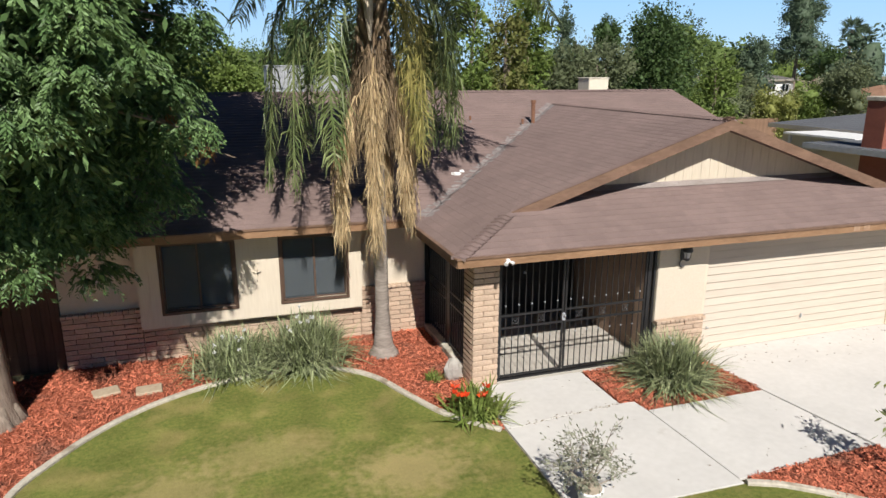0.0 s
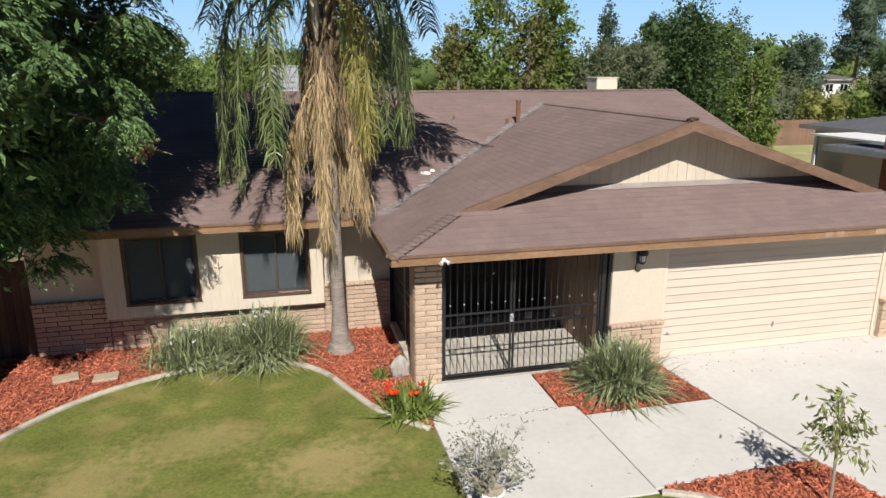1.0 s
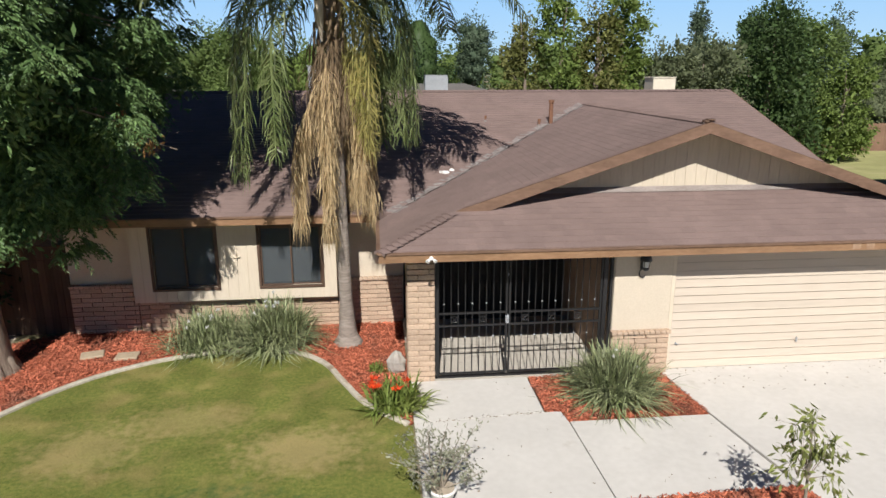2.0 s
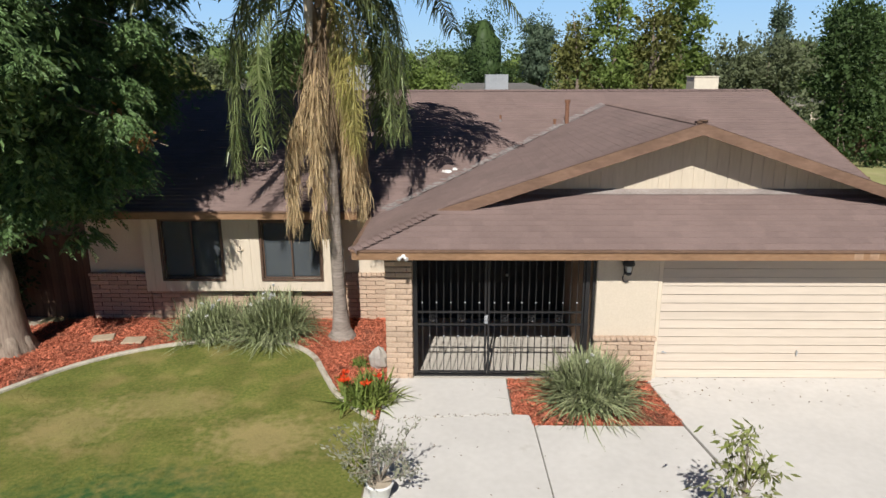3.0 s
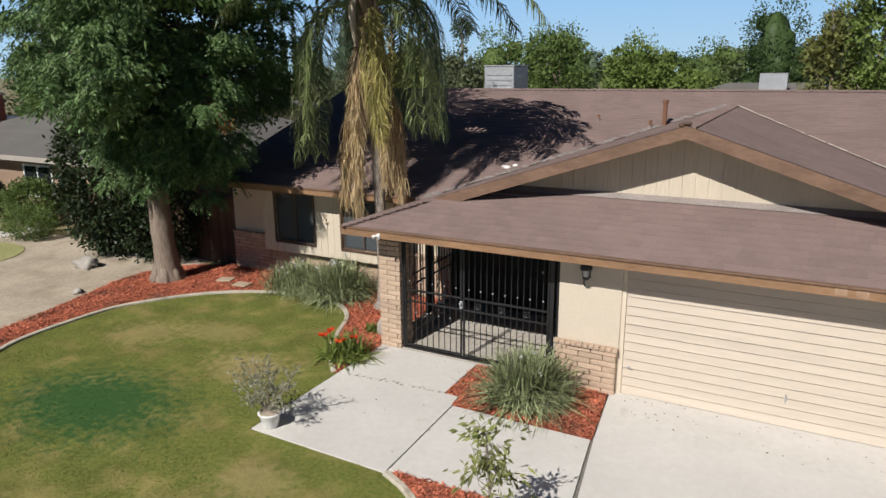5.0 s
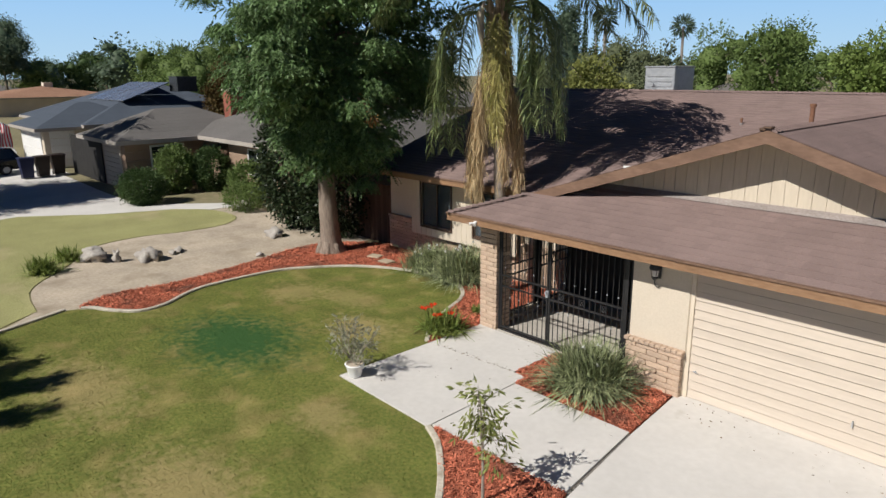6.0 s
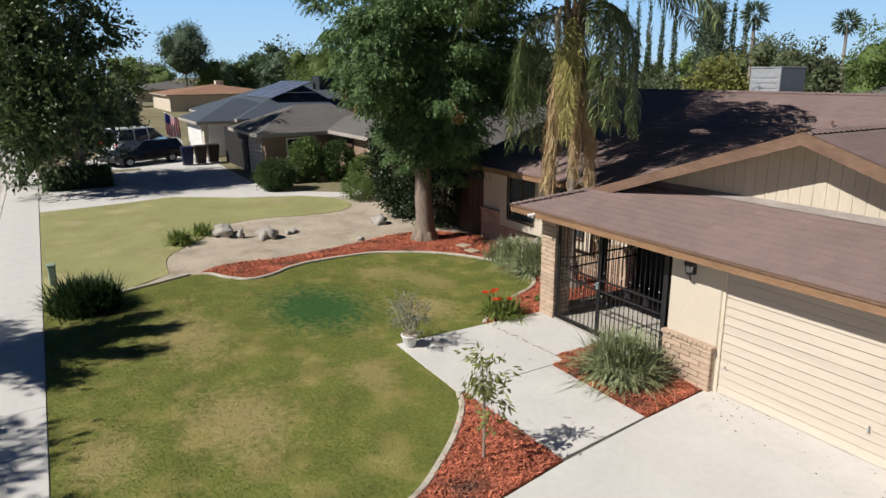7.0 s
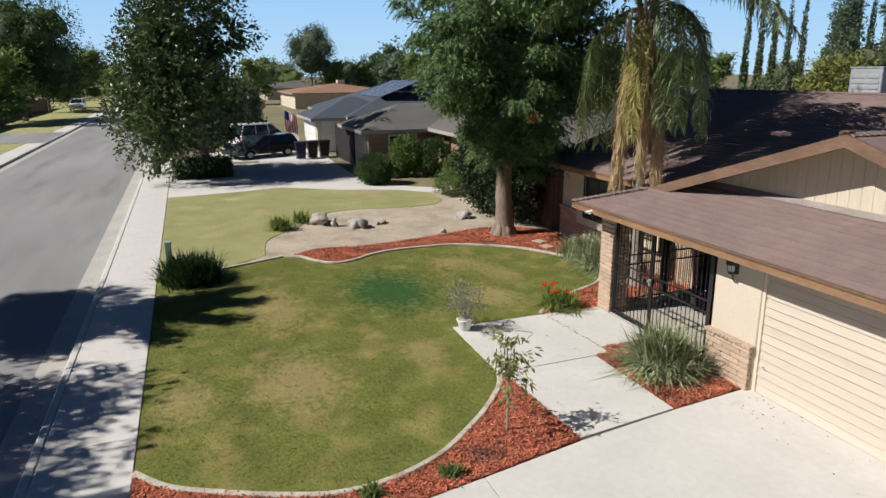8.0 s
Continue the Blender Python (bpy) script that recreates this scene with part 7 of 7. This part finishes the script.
FAR = [
    (13.0, 34.5, 10.2, 1.7, LEAF_LIGHT, 0.1, 0.2), (14.8, 34.0, 9.6, 1.6, LEAF_BAMBOO, 0.1, 0.2), (16.4, 34.8, 10.6, 1.7, LEAF_LIGHT, 0.1, 0.2), (11.4, 35.5, 8.0, 1.5, LEAF_BAMBOO, 0.1, 0.2),
    (21.5, 35.8, 7.4, 2.3, LEAF_OLIVE, 0.1, 0.0), (18.6, 35.6, 6.6, 2.0, LEAF_OLIVE, 0.1, 0.0), (26.8, 38.0, 9.6, 3.3, LEAF_DARK, 0.03, 0.1), (30.5, 42.0, 9.0, 3.1, LEAF_MID, 0.1, 0.1), (30.5, 36.4, 6.1, 1.7, LEAF_LIGHT, 0.06, 0.1),
    (12.8, 64.6, 10.6, 2.2, LEAF_BLUE, 0.15, 0.3), (7.8, 62.9, 11.6, 3.6, LEAF_DARK, 0.08, 0.6), (-9.5, 56.3, 9.0, 3.4, LEAF_MID, 0.15, 0.0), (-2.5, 58.2, 8.0, 2.9, LEAF_LIGHT, 0.15, 0.0),
    (3.2, 59.0, 7.6, 2.5, LEAF_MID, 0.15, 0.0), (3.0, 47.0, 5.4, 2.4, LEAF_LIGHT, 0.1, 0.0), (-8.4, 31.0, 6.4, 2.1, LEAF_YELLOW, 0.05, 0.0), (-11.9, 31.0, 5.9, 2.2, LEAF_OLIVE, 0.05, 0.0),
    (-18.5, 50.8, 8.1, 2.6, LEAF_OLIVE, 0.12, 0.0), (-15.2, 58.4, 9.2, 2.9, LEAF_MID, 0.12, 0.0), (-5.1, 46.5, 8.0, 2.6, LEAF_MID, 0.12, 0.0), (0.5, 46.0, 7.3, 2.2, LEAF_LIGHT, 0.1, 0.0), (-12.8, 45.8, 7.2, 2.0, LEAF_OLIVE, 0.1, 0.0),
    (-121, 25.1, 14.5, 5.2, LEAF_BLUE, 0.25, 0.1), (-119.6, 36.5, 8.8, 3.3, LEAF_DARK, 0.2, 0.0), (-55, 26.5, 8.0, 4.0, LEAF_MID, 0.15, 0.0), (-47, 25.5, 7.8, 3.4, LEAF_MID, 0.15, 0.0), (-28.3, 19.6, 5.9, 1.5, LEAF_RUSTY, 0.2, 0.0),
    (-30, 34, 7.4, 3.0, LEAF_MID, 0.1, 0.0), (-38, 37, 8.4, 3.4, LEAF_DARK, 0.1, 0.0), (-23.5, 31, 6.4, 2.5, LEAF_OLIVE, 0.08, 0.0), (-46, 36, 8.2, 3.3, LEAF_MID, 0.1, 0.0), (-57, 42, 9.2, 3.9, LEAF_DARK, 0.1, 0.0), (-70, 40, 9.5, 4.0, LEAF_MID, 0.1, 0.0),
    (-36.5, 5.2, 5.3, 1.5, LEAF_OLIVE, 0.1, 0.0), (-38.5, 2.6, 5.6, 2.2, LEAF_DARK, 0.1, 0.0),
    (-78, -16.9, 14.0, 6.6, LEAF_DARK, 0.3, 0.0), (-98, -17.5, 9.5, 4.4, LEAF_DARK, 0.2, 0.0), (-114, -15.5, 10.0, 4.6, LEAF_MID, 0.2, 0.0), (-64, -28, 9.0, 4.5, LEAF_DARK, 0.2, 0.0),
    (85, 84, 19.5, 4.2, LEAF_BLUE, 0.35, 0.4), (54, 59, 9.2, 2.2, LEAF_BLUE, 0.15, 0.3), (46, 40, 6.5, 1.9, LEAF_OLIVE, 0.1, 0.0), (41, 42, 3.9, 1.9, LEAF_YELLOW, 0.05, 0.0), (45, 42.5, 4.1, 2.0, LEAF_LIGHT, 0.05, 0.0), (49, 43, 3.8, 1.9, LEAF_YELLOW, 0.05, 0.0), (17.4, 26.0, 3.0, 1.1, LEAF_YELLOW, 0.05, 0.0), (38.5, 44, 5.5, 2.0, LEAF_OLIVE, 0.1, 0.0), (52.4, 85.2, 12.6, 1.9, LEAF_DARK, 0.6, 0.0),
    (38.1, 70.9, 12.6, 1.5, LEAF_BLUE, 0.05, 0.7), (43.5, 56, 11.0, 1.8, LEAF_BLUE, 0.1, 0.6), (-35.6, 63.2, 13.2, 1.8, LEAF_BLUE, 0.05, 0.8), (-28.4, 55.3, 12.4, 2.0, LEAF_BLUE, 0.05, 0.8),
]
for i, (x, y, h, r, lm, foot, cone) in enumerate(FAR):
    far = math.hypot(x - 6, y)
    leaf = min(0.0026 * far + 0.05, 0.3)
    tree("background_tree", (x, y, -0.02), (0.1 + 0.01 * h, h * 0.8), lumpy(x, y, h, r, 100 + i, foot, 12, cone), lm,
         {"leaf_light_green": "tall light green leafy tree behind the houses", "leaf_olive": "grey-olive bushy tree behind the houses", "leaf_dark_glossy": "dark green dense tree behind the houses",
          "leaf_yellow_green": "yellow-green bushy tree behind the houses", "leaf_blue_green": "blue-green tapering tree behind the houses", "leaf_rust_green": "brownish tree behind the houses"}.get(lm.name, "green leafy tree behind the houses"),
         int(300 + 58 * r * r * min(1, 45 / far)), 12, leaf, 0.62, 0.07 + 0.06 * r, 0.1, 200 + i, group="trees behind the houses", hollow=0.58, limbs=7, core=0.85 if far < 50 else 0.0, solid=0.0 if far < 50 else 0.6)

for i in range(9):
    px = -38.0 + (i + (1.6 if i > 4 else 0)) * 0.82 + random.uniform(-0.2, 0.2)
    py = 53.8 + (i + (1.6 if i > 4 else 0)) * 0.9
    h = random.uniform(10.8, 12.8)
    tree("cypress", (px, py, -0.02), (0.13, h * 0.9), [(px, py, h * 0.5, 0.24, 0.24, h * 0.5), (px, py, h * 0.3, 0.34, 0.34, h * 0.28)], LEAF_DARK, "tall slender dark cypress", 330, 12, 0.2, 0.5, (0.05, 0.05, 0.5), -1.5, 300 + i, group="row of cypresses", limbs=3)


def fan_palm(at, h, seed):
    r = np.random.default_rng(seed)
    x, y, z = at
    o = thing("fan_palm", at, "tall slim fan palm with a round head", "palm tree", "fan palms")
    part("trunk", MB().tube([(x, y, -0.02), (x + 0.1, y, h * 0.5), (x, y, h)], [0.22, 0.16, 0.14], 8), PALMBARK, o)
    d = unit(r.normal(size=(420, 3)) + (0, 0, 0.35))
    p = np.array((x, y, h)) + d * r.uniform(0.3, 0.9, (420, 1))
    fast("frond_head", leaf_quads(p, d + (0, 0, -0.3), 0.75, 0.12, r), 4, LEAF_BLUE, o)


for i, (x, y, h) in enumerate(((-24.7, 70.4, 9.8), (-26.1, 57.8, 10.2), (67.5, 59.5, 9.8), (71, 61, 9.2), (-60, 30, 7.0))):
    fan_palm((x, y, -0.02), h, 400 + i)

# trees across the street, whose shade falls on road and lawn
SETBACK = 0.5


def limb_blobs(root, tips, r):
    """Leafy limbs: small ellipsoids strung from a root to each tip."""
    out = []
    for tip in tips:
        n = 6
        for k in range(1, n + 1):
            q = [u + (v - u) * k / n for u, v in zip(root, tip)]
            out.append((*q, r * (1.25 - 0.6 * k / n), r * (1.25 - 0.6 * k / n), r * 0.6))
    return out


def nearer(blobs):
    return [(b[0], b[1] + SETBACK, *b[2:]) for b in blobs]


tree("street_tree", (-1.2, -12.5, -0.02), (0.26, 7.6), nearer([(-1.5, -10.5, 7.6, 2.2, 1.5, 0.8), (-2.4, -11.2, 7.4, 1.5, 1.2, 0.7), (-0.3, -10.3, 7.7, 1.2, 1.0, 0.6)] + limb_blobs((-1.2, -8.9, 7.5), [(-0.7, -6.2, 7.5), (-1.75, -6.25, 7.5), (0.45, -6.75, 7.5), (1.1, -8.0, 7.5)], 0.34)),
     LEAF_MID, "leafy shade tree across the street", 1500, 18, 0.17, 0.55, (0.12, 0.12, 0.1), 0.2, 71, hollow=0.05)
tree("street_tree", (4.6, -12.8, -0.02), (0.24, 7.6), nearer(lumpy(4.2, -11.0, 8.6, 2.8, 72, 0.78, 16)[1:] + limb_blobs((4.6, -10.6, 7.5), [(5.4, -8.7, 7.5), (3.0, -9.1, 7.5), (6.2, -9.6, 7.5), (1.9, -10.2, 7.5)], 0.3)),
     LEAF_MID, "leafy shade tree across the street", 760, 18, 0.17, 0.55, (0.13, 0.13, 0.1), 0.2, 72, hollow=0.05)
tree("street_tree", (8.4, -13.4, -0.02), (0.24, 7.0), nearer(lumpy(7.6, -11.1, 8.4, 2.8, 73, 0.74, 12)), LEAF_MID, "leafy shade tree across the street", 700, 18, 0.17, 0.55, 0.13, 0.2, 73, hollow=0.1)

# woods towards the horizon
seeds = []
for i, (lm, h, r) in enumerate(((LEAF_MID, 8, 3.4), (LEAF_MID, 9, 3.0), (LEAF_BLUE, 10, 2.6), (LEAF_OLIVE, 7, 3.2), (LEAF_LIGHT, 8, 3.0), (LEAF_DARK, 9, 3.2))):
    x, y = -120 + 45 * i, 120 + 12 * (i % 3)
    seeds.append(tree("woodland_tree", (x, y, -0.02), (0.25, h * 0.85), lumpy(x, y, h, r, 500 + i, 0.1, 10, 0.1 * (i % 3)), lm, "leafy tree of the woods towards the horizon", 170, 9, 0.4, 0.55, 0.3, 0.1, 500 + i, group="woods", limbs=4, hollow=0.65, solid=0.62))
g_ = random.Random(77)
count = 0
while count < 100:
    az, dist = radians(g_.uniform(-62, 112)), g_.uniform(70, 260)
    x, y = 8 - math.sin(az) * dist, math.cos(az) * dist
    if y < 28 and not (x < -110 and y > 4) and not (x < -62 and y < -17) and not x < -135:
        continue
    o = g_.choice(seeds)
    s = g_.uniform(0.75, 1.15) * (1 + dist / 500)
    copy_thing(o, pose(x, y, -0.02, 0, 0, g_.uniform(0, 360)) @ Matrix.Diagonal((s * 1.25, s * 1.25, s * 0.9, 1)))
    count += 1


# ---- grass blades ----
def blades(name, poly, count, mats, seed, label, hgt=0.028):
    r = np.random.default_rng(seed)
    xs, ys = [p[0] for p in poly], [p[1] for p in poly]
    x, y = r.uniform(min(xs), max(xs), count * 2), r.uniform(min(ys), max(ys), count * 2)
    ok = np.nonzero(in_poly(poly, x, y))[0][:count]
    n = len(ok)
    a = r.uniform(0, 6.283, n)
    s = np.stack([np.cos(a), np.sin(a), np.zeros(n)], 1) * r.uniform(0.004, 0.009, n)[:, None]
    p = np.stack([x[ok], y[ok], np.zeros(n) - 0.004], 1)
    t = p + np.stack([r.normal(0, 0.016, n), r.normal(0, 0.016, n), hgt * r.uniform(0.5, 1.25, n)], 1)
    ob = fast(name, np.stack([p - s, p + s, t], 1).reshape(-1, 3), 3, mats)
    return tagged(ob, label, "grass", kind="stuff")


blades("lawn_grass", LAWN, 200000, TURF, 81, "short mown grass blades", 0.019)
blades("neighbour_grass", NLAWN, 30000, TURF2, 82, "short mown grass blades", 0.022)

# fallen leaves on the paving, gathered at the joints
rl = np.random.default_rng(91)
u = rl.uniform(0, 1, (70, 1))
lp = np.concatenate([np.array((3.75, 8.13, 0.02)) + u * (1.95, 0.17, 0) + rl.normal(0, 0.025, (70, 3)) * (1, 1, 0),
                     np.stack([rl.uniform(8.4, 13.8, 90), 9.62 - np.abs(rl.normal(0, 0.5, 90)), np.full(90, 0.02)], 1),
                     np.stack([rl.uniform(3.9, 8.4, 40), rl.uniform(6.2, 9.4, 40), np.full(40, 0.022)], 1)])
ld = rl.normal(0, 1, lp.shape) * (1, 1, 0.15)
tagged(fast("leaf_litter", leaf_quads(lp, ld, 0.045 * rl.uniform(0.5, 1.3, len(lp)), 0.02, rl), 4, LITTER), "small dry leaves scattered on the concrete", "leaf litter", kind="stuff")
